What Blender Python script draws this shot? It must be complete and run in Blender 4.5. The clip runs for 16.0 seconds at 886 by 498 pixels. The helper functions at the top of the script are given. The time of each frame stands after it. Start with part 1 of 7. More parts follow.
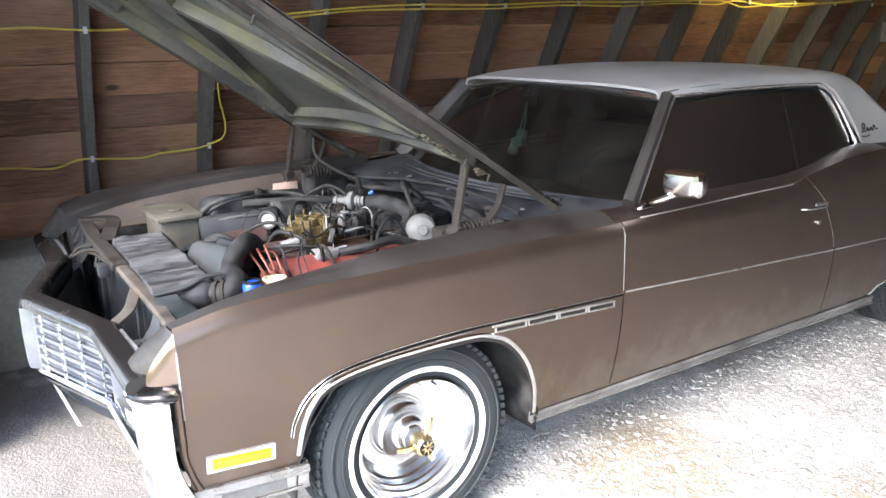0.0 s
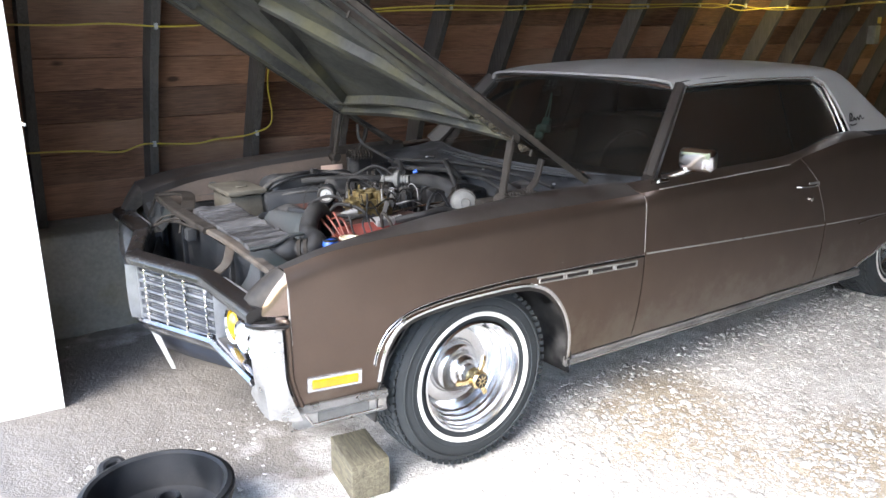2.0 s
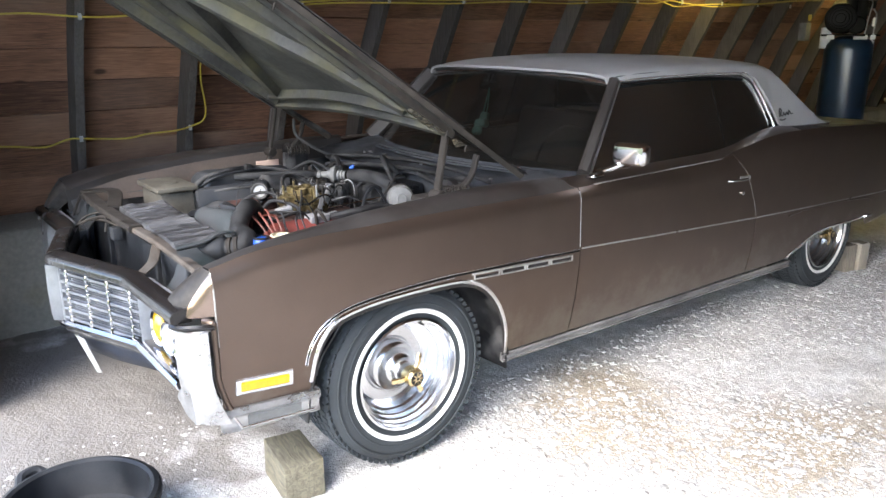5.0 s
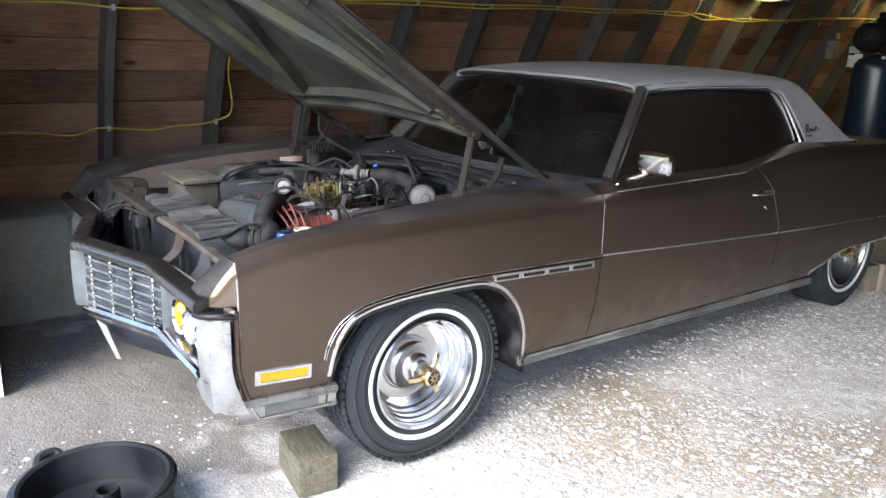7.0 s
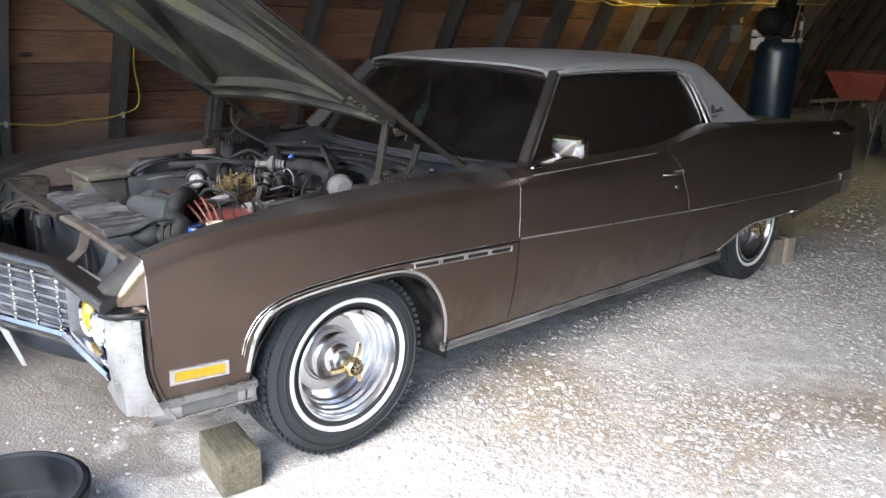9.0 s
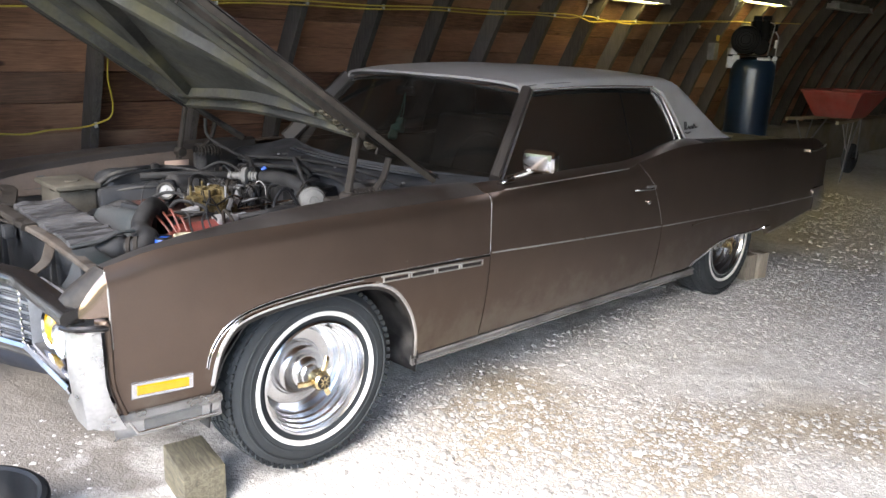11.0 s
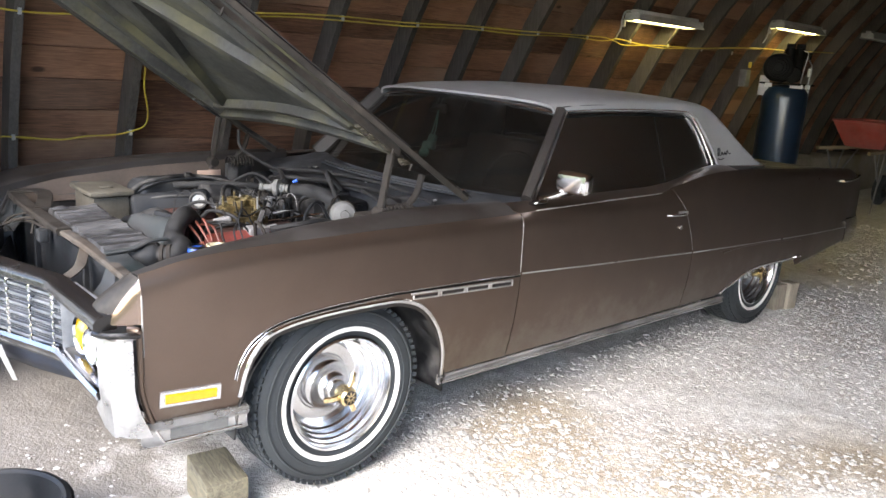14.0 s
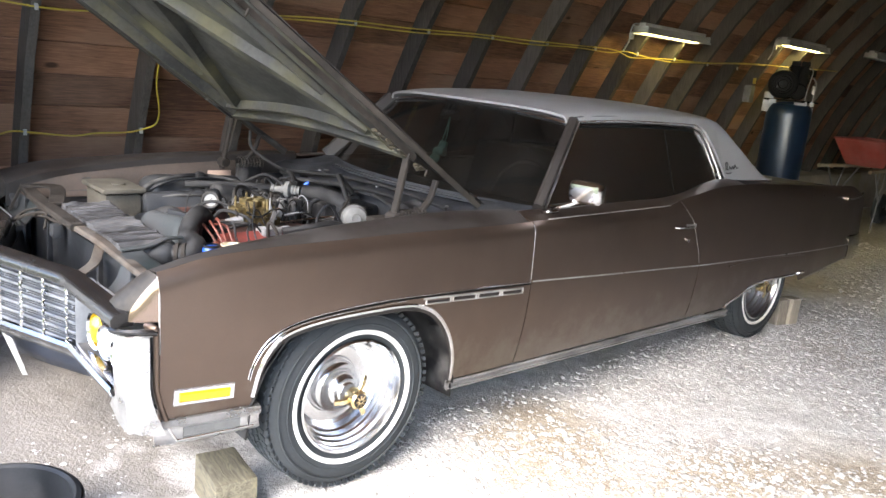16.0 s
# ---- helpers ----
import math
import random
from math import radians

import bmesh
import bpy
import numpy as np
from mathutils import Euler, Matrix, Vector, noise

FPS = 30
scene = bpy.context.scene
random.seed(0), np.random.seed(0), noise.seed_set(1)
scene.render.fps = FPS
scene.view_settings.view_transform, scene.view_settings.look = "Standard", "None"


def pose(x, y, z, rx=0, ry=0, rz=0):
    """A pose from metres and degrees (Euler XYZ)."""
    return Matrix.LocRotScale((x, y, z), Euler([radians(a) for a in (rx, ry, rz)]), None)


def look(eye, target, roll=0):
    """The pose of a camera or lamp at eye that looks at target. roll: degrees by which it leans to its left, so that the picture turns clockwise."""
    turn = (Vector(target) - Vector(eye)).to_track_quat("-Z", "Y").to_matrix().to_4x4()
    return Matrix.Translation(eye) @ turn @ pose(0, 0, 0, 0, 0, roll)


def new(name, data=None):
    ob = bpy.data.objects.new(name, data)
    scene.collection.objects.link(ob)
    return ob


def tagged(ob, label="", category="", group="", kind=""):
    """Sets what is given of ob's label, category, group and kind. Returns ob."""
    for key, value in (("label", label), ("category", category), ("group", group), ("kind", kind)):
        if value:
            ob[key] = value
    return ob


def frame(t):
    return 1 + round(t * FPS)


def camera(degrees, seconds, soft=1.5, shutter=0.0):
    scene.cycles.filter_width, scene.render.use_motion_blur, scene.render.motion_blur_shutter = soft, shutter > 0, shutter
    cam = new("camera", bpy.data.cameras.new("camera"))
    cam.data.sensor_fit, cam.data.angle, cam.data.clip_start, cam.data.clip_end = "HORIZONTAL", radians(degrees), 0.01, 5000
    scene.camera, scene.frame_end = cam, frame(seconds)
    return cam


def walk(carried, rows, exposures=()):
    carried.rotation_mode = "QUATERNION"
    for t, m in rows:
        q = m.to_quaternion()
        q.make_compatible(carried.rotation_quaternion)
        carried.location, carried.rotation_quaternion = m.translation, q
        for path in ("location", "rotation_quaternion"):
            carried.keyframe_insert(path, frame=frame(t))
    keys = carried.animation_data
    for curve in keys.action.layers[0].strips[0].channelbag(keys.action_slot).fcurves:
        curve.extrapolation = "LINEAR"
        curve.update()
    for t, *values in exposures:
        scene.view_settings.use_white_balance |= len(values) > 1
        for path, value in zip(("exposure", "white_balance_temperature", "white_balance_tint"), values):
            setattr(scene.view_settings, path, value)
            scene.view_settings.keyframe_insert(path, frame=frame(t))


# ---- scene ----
cam = camera(60.4, 16.0)
PATH = [
    (0, (-1.073, -2.767, 1.574), (-0.005, -1.164, 1.034), -0.8),
    (0.5, (-1.188, -2.897, 1.562), (-0.068, -1.32, 1.054), -0.8),
    (0.9, (-1.269, -3.002, 1.547), (-0.112, -1.461, 1.011), -1.0),
    (1, (-1.307, -3.009, 1.551), (-0.125, -1.471, 1.065), -1.8),
    (1.5, (-1.509, -3.008, 1.538), (-0.405, -1.427, 1.008), -2.0),
    (1.6, (-1.51, -3.007, 1.538), (-0.380, -1.442, 1.008), -1.8),
    (1.7, (-1.508, -3.005, 1.54), (-0.357, -1.457, 1.010), -1.4),
    (1.8, (-1.506, -3.003, 1.541), (-0.366, -1.449, 1.011), -1.0),
    (2, (-1.5, -2.999, 1.543), (-0.41, -1.409, 1.012), -0.5),
    (2.5, (-1.433, -2.979, 1.546), (-0.325, -1.395, 1.032), -0.4),
    (3, (-1.448, -2.985, 1.555), (-0.293, -1.411, 1.119), -0.3),
    (3.5, (-1.466, -3.0, 1.567), (-0.29, -1.438, 1.147), -0.0),
    (4, (-1.451, -3.013, 1.545), (-0.259, -1.495, 1.022), -0.0),
    (4.2, (-1.435, -3.01, 1.544), (-0.233, -1.506, 1.003), -0.0),
    (6.5, (-1.453, -3.002, 1.534), (-0.298, -1.463, 0.988), 0.7),
    (7, (-1.463, -2.995, 1.522), (-0.296, -1.46, 0.991), 2.0),
    (7.5, (-1.467, -2.989, 1.517), (-0.306, -1.459, 0.958), 1.8),
    (8, (-1.454, -2.99, 1.51), (-0.259, -1.497, 0.925), 1.3),
    (8.5, (-1.445, -2.996, 1.514), (-0.232, -1.515, 0.934), 0.5),
    (9, (-1.433, -3.014, 1.516), (-0.125, -1.606, 0.963), 1.4),
    (9.2, (-1.422, -3.029, 1.522), (-0.089, -1.642, 0.976), 1.8),
    (11.3, (-1.396, -3.049, 1.521), (-0.047, -1.666, 1.004), 2.3),
    (11.5, (-1.413, -3.042, 1.519), (-0.061, -1.664, 0.995), 2.6),
    (12, (-1.418, -3.039, 1.522), (-0.077, -1.636, 1.04), 3.4),
    (12.5, (-1.416, -3.041, 1.524), (-0.104, -1.605, 1.058), 4.2),
    (13, (-1.415, -3.033, 1.523), (-0.083, -1.614, 1.061), 3.4),
    (13.5, (-1.415, -3.017, 1.516), (-0.092, -1.597, 1.033), 3.5),
    (14, (-1.416, -3.003, 1.518), (-0.101, -1.574, 1.04), 3.8),
    (14.5, (-1.416, -2.997, 1.521), (-0.126, -1.548, 1.038), 3.7),
    (15, (-1.412, -2.988, 1.525), (-0.108, -1.546, 1.056), 4.0),
    (15.5, (-1.416, -2.983, 1.521), (-0.054, -1.588, 1.075), 4.4),
    (16, (-1.472, -2.968, 1.51), (-0.146, -1.542, 1.051), 5.4),
]
EXPOSURES = [(0, 3.98, 6500, 10), (0.5, 3.91, 6500, 10), (1.0, 3.71, 6500, 10), (2.0, 3.41, 6500, 10), (2.5, 3.36, 6500, 10), (3.0, 3.61, 6500, 10), (3.5, 3.66, 6500, 10), (4.2, 3.61, 6450, 10),
             (6.5, 3.18, 6400, 10), (8.5, 2.94, 6400, 10), (9.2, 3.08, 6500, 10), (11.5, 3.24, 6750, 11), (12.5, 3.36, 6750, 11), (14.5, 3.43, 6750, 11), (16, 3.65, 6750, 11)]
walk(cam, [(t, look(eye, target, roll)) for t, eye, target, roll in PATH], EXPOSURES)

# ---- world, sun, exposure ----
world = bpy.data.worlds.new("sky_world")
scene.world = world
world.use_nodes = True
wn = world.node_tree.nodes
sky = wn.new("ShaderNodeTexSky")
sky.sky_type = "NISHITA"
sky.sun_disc = False
sky.air_density, sky.dust_density, sky.ozone_density = 0.8, 1.0, 1.0
sky.sun_elevation = radians(40)
sky.sun_rotation = radians(251)
world.node_tree.links.new(sky.outputs["Color"], wn["Background"].inputs["Color"])
wn["Background"].inputs["Strength"].default_value = 0.115
sun = new("sun", bpy.data.lights.new("sun", "SUN"))
sun.data.energy = 0.8
sun.data.angle = radians(40)
sun.data.color = (1.0, 0.96, 0.91)
sun.matrix_basis = look((0, 0, 0), (0.725, 0.25, -0.64))


# ---- materials ----
def surface(name, base, second=None, rough=0.6, metal=0.0, scale=6.0, fine=60.0, bump=0.15, depth=0.004,
            dust=None, dust_amount=0.0, stretch=(1, 1, 1), per_object=0.0, spec=0.5, island=False, rough_var=0.15, coat=0.0, dust_edge=(0.3, 0.75), specks=None):
    """A principled surface: colour varied at two scales, roughness varied, fine relief, and a dust layer in patches."""
    m = bpy.data.materials.new(name)
    m.use_nodes = True
    t = m.node_tree
    b = t.nodes["Principled BSDF"]
    link = t.links.new
    co = t.nodes.new("ShaderNodeTexCoord")
    mp = t.nodes.new("ShaderNodeMapping")
    mp.inputs["Scale"].default_value = stretch
    link(co.outputs["Object"], mp.inputs["Vector"])
    big = t.nodes.new("ShaderNodeTexNoise")
    big.inputs["Scale"].default_value, big.inputs["Detail"].default_value = scale, 6
    small = t.nodes.new("ShaderNodeTexNoise")
    small.inputs["Scale"].default_value, small.inputs["Detail"].default_value = fine, 4
    for n in (big, small):
        link(mp.outputs["Vector"], n.inputs["Vector"])
    second = second or tuple(c * 0.7 for c in base)
    ramp = t.nodes.new("ShaderNodeValToRGB")
    ramp.color_ramp.elements[0].position, ramp.color_ramp.elements[1].position = 0.32, 0.68
    ramp.color_ramp.elements[0].color, ramp.color_ramp.elements[1].color = (*second, 1), (*base, 1)
    mixf = t.nodes.new("ShaderNodeMath")
    mixf.operation = "MULTIPLY_ADD"
    mixf.inputs[1].default_value, mixf.inputs[2].default_value = 0.4, -0.2
    link(small.outputs["Fac"], mixf.inputs[0])
    add = t.nodes.new("ShaderNodeMath")
    link(big.outputs["Fac"], add.inputs[0])
    link(mixf.outputs[0], add.inputs[1])
    last = add.outputs[0]
    if per_object:
        info = t.nodes.new("ShaderNodeNewGeometry" if island else "ShaderNodeObjectInfo")
        more = t.nodes.new("ShaderNodeMath")
        more.operation = "MULTIPLY_ADD"
        more.inputs[1].default_value, more.inputs[2].default_value = per_object, -per_object / 2
        link(info.outputs["Random Per Island" if island else "Random"], more.inputs[0])
        tot = t.nodes.new("ShaderNodeMath")
        link(last, tot.inputs[0])
        link(more.outputs[0], tot.inputs[1])
        last = tot.outputs[0]
    link(last, ramp.inputs["Fac"])
    colour = ramp.outputs["Color"]
    rr = t.nodes.new("ShaderNodeMapRange")
    rr.inputs["To Min"].default_value = max(0.02, rough - rough_var)
    rr.inputs["To Max"].default_value = min(1.0, rough + rough_var)
    link(big.outputs["Fac"], rr.inputs["Value"])
    rough_out = rr.outputs["Result"]
    if dust:
        dn = t.nodes.new("ShaderNodeTexNoise")
        dn.inputs["Scale"].default_value, dn.inputs["Detail"].default_value = scale * 0.6 + 1.3, 8
        link(co.outputs["Object"], dn.inputs["Vector"])
        dr = t.nodes.new("ShaderNodeMapRange")
        dr.inputs["From Min"].default_value, dr.inputs["From Max"].default_value = dust_edge
        dr.inputs["To Max"].default_value = dust_amount
        link(dn.outputs["Fac"], dr.inputs["Value"])
        mx = t.nodes.new("ShaderNodeMix")
        mx.data_type = "RGBA"
        mx.inputs[7].default_value = (*dust, 1)
        link(dr.outputs["Result"], mx.inputs[0])
        link(colour, mx.inputs[6])
        colour = mx.outputs[2]
        radd = t.nodes.new("ShaderNodeMath")
        radd.use_clamp = True
        link(rough_out, radd.inputs[0])
        link(dr.outputs["Result"], radd.inputs[1])
        rough_out = radd.outputs[0]
        if metal:
            mm = t.nodes.new("ShaderNodeMath")
            mm.operation = "SUBTRACT"
            mm.use_clamp = True
            mm.inputs[0].default_value = metal
            link(dr.outputs["Result"], mm.inputs[1])
            link(mm.outputs[0], b.inputs["Metallic"])
    if specks:
        vo = t.nodes.new("ShaderNodeTexVoronoi")
        vo.inputs["Scale"].default_value = specks[1]
        link(co.outputs["Object"], vo.inputs["Vector"])
        sr = t.nodes.new("ShaderNodeMapRange")
        sr.inputs["From Min"].default_value, sr.inputs["From Max"].default_value = specks[2], specks[2] * 1.6
        sr.inputs["To Min"].default_value, sr.inputs["To Max"].default_value = 0.8, 0.0
        link(vo.outputs["Distance"], sr.inputs["Value"])
        sm = t.nodes.new("ShaderNodeMix")
        sm.data_type = "RGBA"
        sm.inputs[7].default_value = (*specks[0], 1)
        link(sr.outputs["Result"], sm.inputs[0])
        link(colour, sm.inputs[6])
        colour = sm.outputs[2]
    link(colour, b.inputs["Base Color"])
    link(rough_out, b.inputs["Roughness"])
    if not (dust and metal):
        b.inputs["Metallic"].default_value = metal
    b.inputs["Specular IOR Level"].default_value = spec
    b.inputs["Coat Weight"].default_value = coat
    b.inputs["Coat Roughness"].default_value = 0.12
    if bump:
        bn = t.nodes.new("ShaderNodeBump")
        bn.inputs["Strength"].default_value, bn.inputs["Distance"].default_value = bump, depth
        link(small.outputs["Fac"], bn.inputs["Height"])
        link(bn.outputs["Normal"], b.inputs["Normal"])
    return m


def glass_surface(name, tint, dust=0.06, rough=0.04):
    """Thin tinted pane: see-through tint with a mirror gloss by Fresnel, and a film of dust."""
    m = bpy.data.materials.new(name)
    m.use_nodes = True
    t = m.node_tree
    t.nodes.remove(t.nodes["Principled BSDF"])
    out = t.nodes["Material Output"]
    tr = t.nodes.new("ShaderNodeBsdfTransparent")
    tr.inputs["Color"].default_value = (*tint, 1)
    gl = t.nodes.new("ShaderNodeBsdfGlossy")
    gl.inputs["Roughness"].default_value = rough
    fr = t.nodes.new("ShaderNodeFresnel")
    fr.inputs["IOR"].default_value = 1.5
    mix = t.nodes.new("ShaderNodeMixShader")
    t.links.new(fr.outputs[0], mix.inputs[0])
    t.links.new(tr.outputs[0], mix.inputs[1])
    t.links.new(gl.outputs[0], mix.inputs[2])
    df = t.nodes.new("ShaderNodeBsdfDiffuse")
    df.inputs["Color"].default_value = (0.45, 0.43, 0.40, 1)
    co = t.nodes.new("ShaderNodeTexCoord")
    no = t.nodes.new("ShaderNodeTexNoise")
    no.inputs["Scale"].default_value, no.inputs["Detail"].default_value = 9, 9
    t.links.new(co.outputs["Object"], no.inputs["Vector"])
    mr = t.nodes.new("ShaderNodeMapRange")
    mr.inputs["From Min"].default_value, mr.inputs["From Max"].default_value = 0.35, 0.8
    mr.inputs["To Min"].default_value, mr.inputs["To Max"].default_value = dust * 0.4, dust * 2.2
    t.links.new(no.outputs["Fac"], mr.inputs["Value"])
    top = t.nodes.new("ShaderNodeMixShader")
    t.links.new(mr.outputs["Result"], top.inputs[0])
    t.links.new(mix.outputs[0], top.inputs[1])
    t.links.new(df.outputs[0], top.inputs[2])
    t.links.new(top.outputs[0], out.inputs["Surface"])
    return m


def wood_surface(name, light, dark, grain=(1.2, 22, 22), per_object=0.32, rough=0.8, ring=5.0, knots=True, stain=None):
    """Sawn wood with long grain along the local x axis, knots, and a tone of its own for each board."""
    m = bpy.data.materials.new(name)
    m.use_nodes = True
    t = m.node_tree
    b = t.nodes["Principled BSDF"]
    link = t.links.new
    co = t.nodes.new("ShaderNodeTexCoord")
    info = t.nodes.new("ShaderNodeObjectInfo")
    off = t.nodes.new("ShaderNodeVectorMath")
    off.operation = "MULTIPLY_ADD"
    comb = t.nodes.new("ShaderNodeCombineXYZ")
    for k in range(3):
        link(info.outputs["Random"], comb.inputs[k])
    off.inputs[1].default_value = (37, 23, 51)
    link(comb.outputs[0], off.inputs[0])
    link(co.outputs["Object"], off.inputs[2])
    mp = t.nodes.new("ShaderNodeMapping")
    mp.inputs["Scale"].default_value = grain
    link(off.outputs[0], mp.inputs["Vector"])
    n1 = t.nodes.new("ShaderNodeTexNoise")
    n1.inputs["Scale"].default_value, n1.inputs["Detail"].default_value, n1.inputs["Distortion"].default_value = ring, 8, 1.4
    link(mp.outputs["Vector"], n1.inputs["Vector"])
    n2 = t.nodes.new("ShaderNodeTexNoise")
    n2.inputs["Scale"].default_value, n2.inputs["Detail"].default_value = 2.2, 5
    link(off.outputs[0], n2.inputs["Vector"])
    s = t.nodes.new("ShaderNodeMath")
    s.operation = "MULTIPLY_ADD"
    s.inputs[1].default_value = 0.55
    link(n1.outputs["Fac"], s.inputs[0])
    s2 = t.nodes.new("ShaderNodeMath")
    s2.operation = "MULTIPLY"
    s2.inputs[1].default_value = 0.45
    link(n2.outputs["Fac"], s2.inputs[0])
    link(s2.outputs[0], s.inputs[2])
    po = t.nodes.new("ShaderNodeMath")
    po.operation = "MULTIPLY_ADD"
    po.inputs[1].default_value, po.inputs[2].default_value = per_object, -per_object / 2
    link(info.outputs["Random"], po.inputs[0])
    tot = t.nodes.new("ShaderNodeMath")
    link(s.outputs[0], tot.inputs[0])
    link(po.outputs[0], tot.inputs[1])
    ramp = t.nodes.new("ShaderNodeValToRGB")
    ramp.color_ramp.elements[0].position, ramp.color_ramp.elements[1].position = 0.30, 0.70
    ramp.color_ramp.elements[0].color, ramp.color_ramp.elements[1].color = (*dark, 1), (*light, 1)
    link(tot.outputs[0], ramp.inputs["Fac"])
    colour = ramp.outputs["Color"]
    if stain:
        n3 = t.nodes.new("ShaderNodeTexNoise")
        n3.inputs["Scale"].default_value, n3.inputs["Detail"].default_value = 1.1, 4
        link(off.outputs[0], n3.inputs["Vector"])
        r3 = t.nodes.new("ShaderNodeMapRange")
        r3.inputs["From Min"].default_value, r3.inputs["From Max"].default_value = 0.5, 0.7
        r3.inputs["To Max"].default_value = 0.7
        link(n3.outputs["Fac"], r3.inputs["Value"])
        mx = t.nodes.new("ShaderNodeMix")
        mx.data_type = "RGBA"
        mx.inputs[7].default_value = (*stain, 1)
        link(r3.outputs["Result"], mx.inputs[0])
        link(colour, mx.inputs[6])
        colour = mx.outputs[2]
    if knots:
        vo = t.nodes.new("ShaderNodeTexVoronoi")
        vo.inputs["Scale"].default_value = 2.3
        mk = t.nodes.new("ShaderNodeMapping")
        mk.inputs["Scale"].default_value = (0.8, 1.6, 1.6)
        link(off.outputs[0], mk.inputs["Vector"])
        link(mk.outputs["Vector"], vo.inputs["Vector"])
        kr = t.nodes.new("ShaderNodeMapRange")
        kr.inputs["From Min"].default_value, kr.inputs["From Max"].default_value = 0.05, 0.085
        kr.inputs["To Min"].default_value, kr.inputs["To Max"].default_value = 0.8, 0.0
        link(vo.outputs["Distance"], kr.inputs["Value"])
        mk2 = t.nodes.new("ShaderNodeMix")
        mk2.data_type = "RGBA"
        mk2.inputs[7].default_value = (dark[0] * 0.3, dark[1] * 0.28, dark[2] * 0.25, 1)
        link(kr.outputs["Result"], mk2.inputs[0])
        link(colour, mk2.inputs[6])
        colour = mk2.outputs[2]
    link(colour, b.inputs["Base Color"])
    b.inputs["Roughness"].default_value = rough
    b.inputs["Specular IOR Level"].default_value = 0.3
    bn = t.nodes.new("ShaderNodeBump")
    bn.inputs["Strength"].default_value, bn.inputs["Distance"].default_value = 0.35, 0.004
    link(n1.outputs["Fac"], bn.inputs["Height"])
    link(bn.outputs["Normal"], b.inputs["Normal"])
    return m


def glow(name, colour, strength):
    m = bpy.data.materials.new(name)
    m.use_nodes = True
    b = m.node_tree.nodes["Principled BSDF"]
    b.inputs["Base Color"].default_value = (0.8, 0.8, 0.8, 1)
    b.inputs["Emission Color"].default_value = (*colour, 1)
    b.inputs["Emission Strength"].default_value = strength
    return m


DUST = (0.42, 0.37, 0.32)
M_PAINT = surface("brown_paint", (0.146, 0.109, 0.088), (0.132, 0.099, 0.081), rough=0.29, metal=0.86, spec=0.3, coat=0.05, rough_var=0.05, scale=7, fine=260, bump=0.02, depth=0.001,
                  dust=(0.085, 0.072, 0.062), dust_amount=0.05, dust_edge=(0.25, 0.85), specks=((0.5, 0.48, 0.45), 9.0, 0.011))


def road_film(m, colour, top, amount):
    """Dried mud and dust thrown up on the lower body, thinning out towards the height top."""
    t = m.node_tree
    b = t.nodes["Principled BSDF"]
    old = b.inputs["Base Color"].links[0].from_socket
    co = t.nodes.new("ShaderNodeTexCoord")
    sep = t.nodes.new("ShaderNodeSeparateXYZ")
    t.links.new(co.outputs["Object"], sep.inputs[0])
    ns = t.nodes.new("ShaderNodeTexNoise")
    ns.inputs["Scale"].default_value, ns.inputs["Detail"].default_value, ns.inputs["Roughness"].default_value = 7.0, 8, 0.7
    t.links.new(co.outputs["Object"], ns.inputs["Vector"])
    low = t.nodes.new("ShaderNodeMath")
    low.operation = "MULTIPLY_ADD"
    low.inputs[1].default_value, low.inputs[2].default_value = -1.6, 1.6 * top
    t.links.new(sep.outputs["Z"], low.inputs[0])
    ad = t.nodes.new("ShaderNodeMath")
    t.links.new(low.outputs[0], ad.inputs[0])
    t.links.new(ns.outputs["Fac"], ad.inputs[1])
    fac = t.nodes.new("ShaderNodeMapRange")
    fac.interpolation_type = "SMOOTHSTEP"
    fac.inputs["From Min"].default_value, fac.inputs["From Max"].default_value = 0.50, 0.85
    fac.inputs["To Max"].default_value = amount
    t.links.new(ad.outputs[0], fac.inputs["Value"])
    mx = t.nodes.new("ShaderNodeMix")
    mx.data_type = "RGBA"
    t.links.new(fac.outputs["Result"], mx.inputs[0])
    t.links.new(old, mx.inputs[6])
    mx.inputs[7].default_value = (*colour, 1)
    t.links.new(mx.outputs[2], b.inputs["Base Color"])


road_film(M_PAINT, (0.20, 0.18, 0.152), 0.50, 0.62)
# body paint copied darker, putting dim reflections and recess shade in the colour
M_PAINT_SHADE = surface("shaded_dusty_brown_paint", (0.015, 0.011, 0.0092), (0.010, 0.0075, 0.0062), rough=0.42, scale=5, fine=200, bump=0.05, depth=0.001,
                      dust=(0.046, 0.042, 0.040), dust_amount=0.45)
M_HEADER = surface("faded_dark_paint", (0.012, 0.011, 0.011), (0.007, 0.0063, 0.0063), rough=0.22, scale=7, fine=160, bump=0.08, depth=0.001,
                   dust=(0.07, 0.066, 0.064), dust_amount=0.05)
M_VINYL = surface("grey_vinyl", (0.285, 0.28, 0.282), (0.22, 0.215, 0.217), rough=0.6, scale=2.2, fine=380, bump=0.25, depth=0.0015,
                  dust=(0.28, 0.27, 0.265), dust_amount=0.4)
M_CHROME = surface("chrome", (0.70, 0.70, 0.71), (0.58, 0.58, 0.59), rough=0.13, metal=1.0, scale=7, fine=180, bump=0.03, depth=0.001, rough_var=0.07)
M_CHROME_DIRTY = surface("dull_chrome", (0.60, 0.59, 0.58), (0.36, 0.35, 0.34), rough=0.24, metal=1.0, scale=9, fine=120, bump=0.1, depth=0.001,
                         dust=(0.34, 0.32, 0.29), dust_amount=0.5)
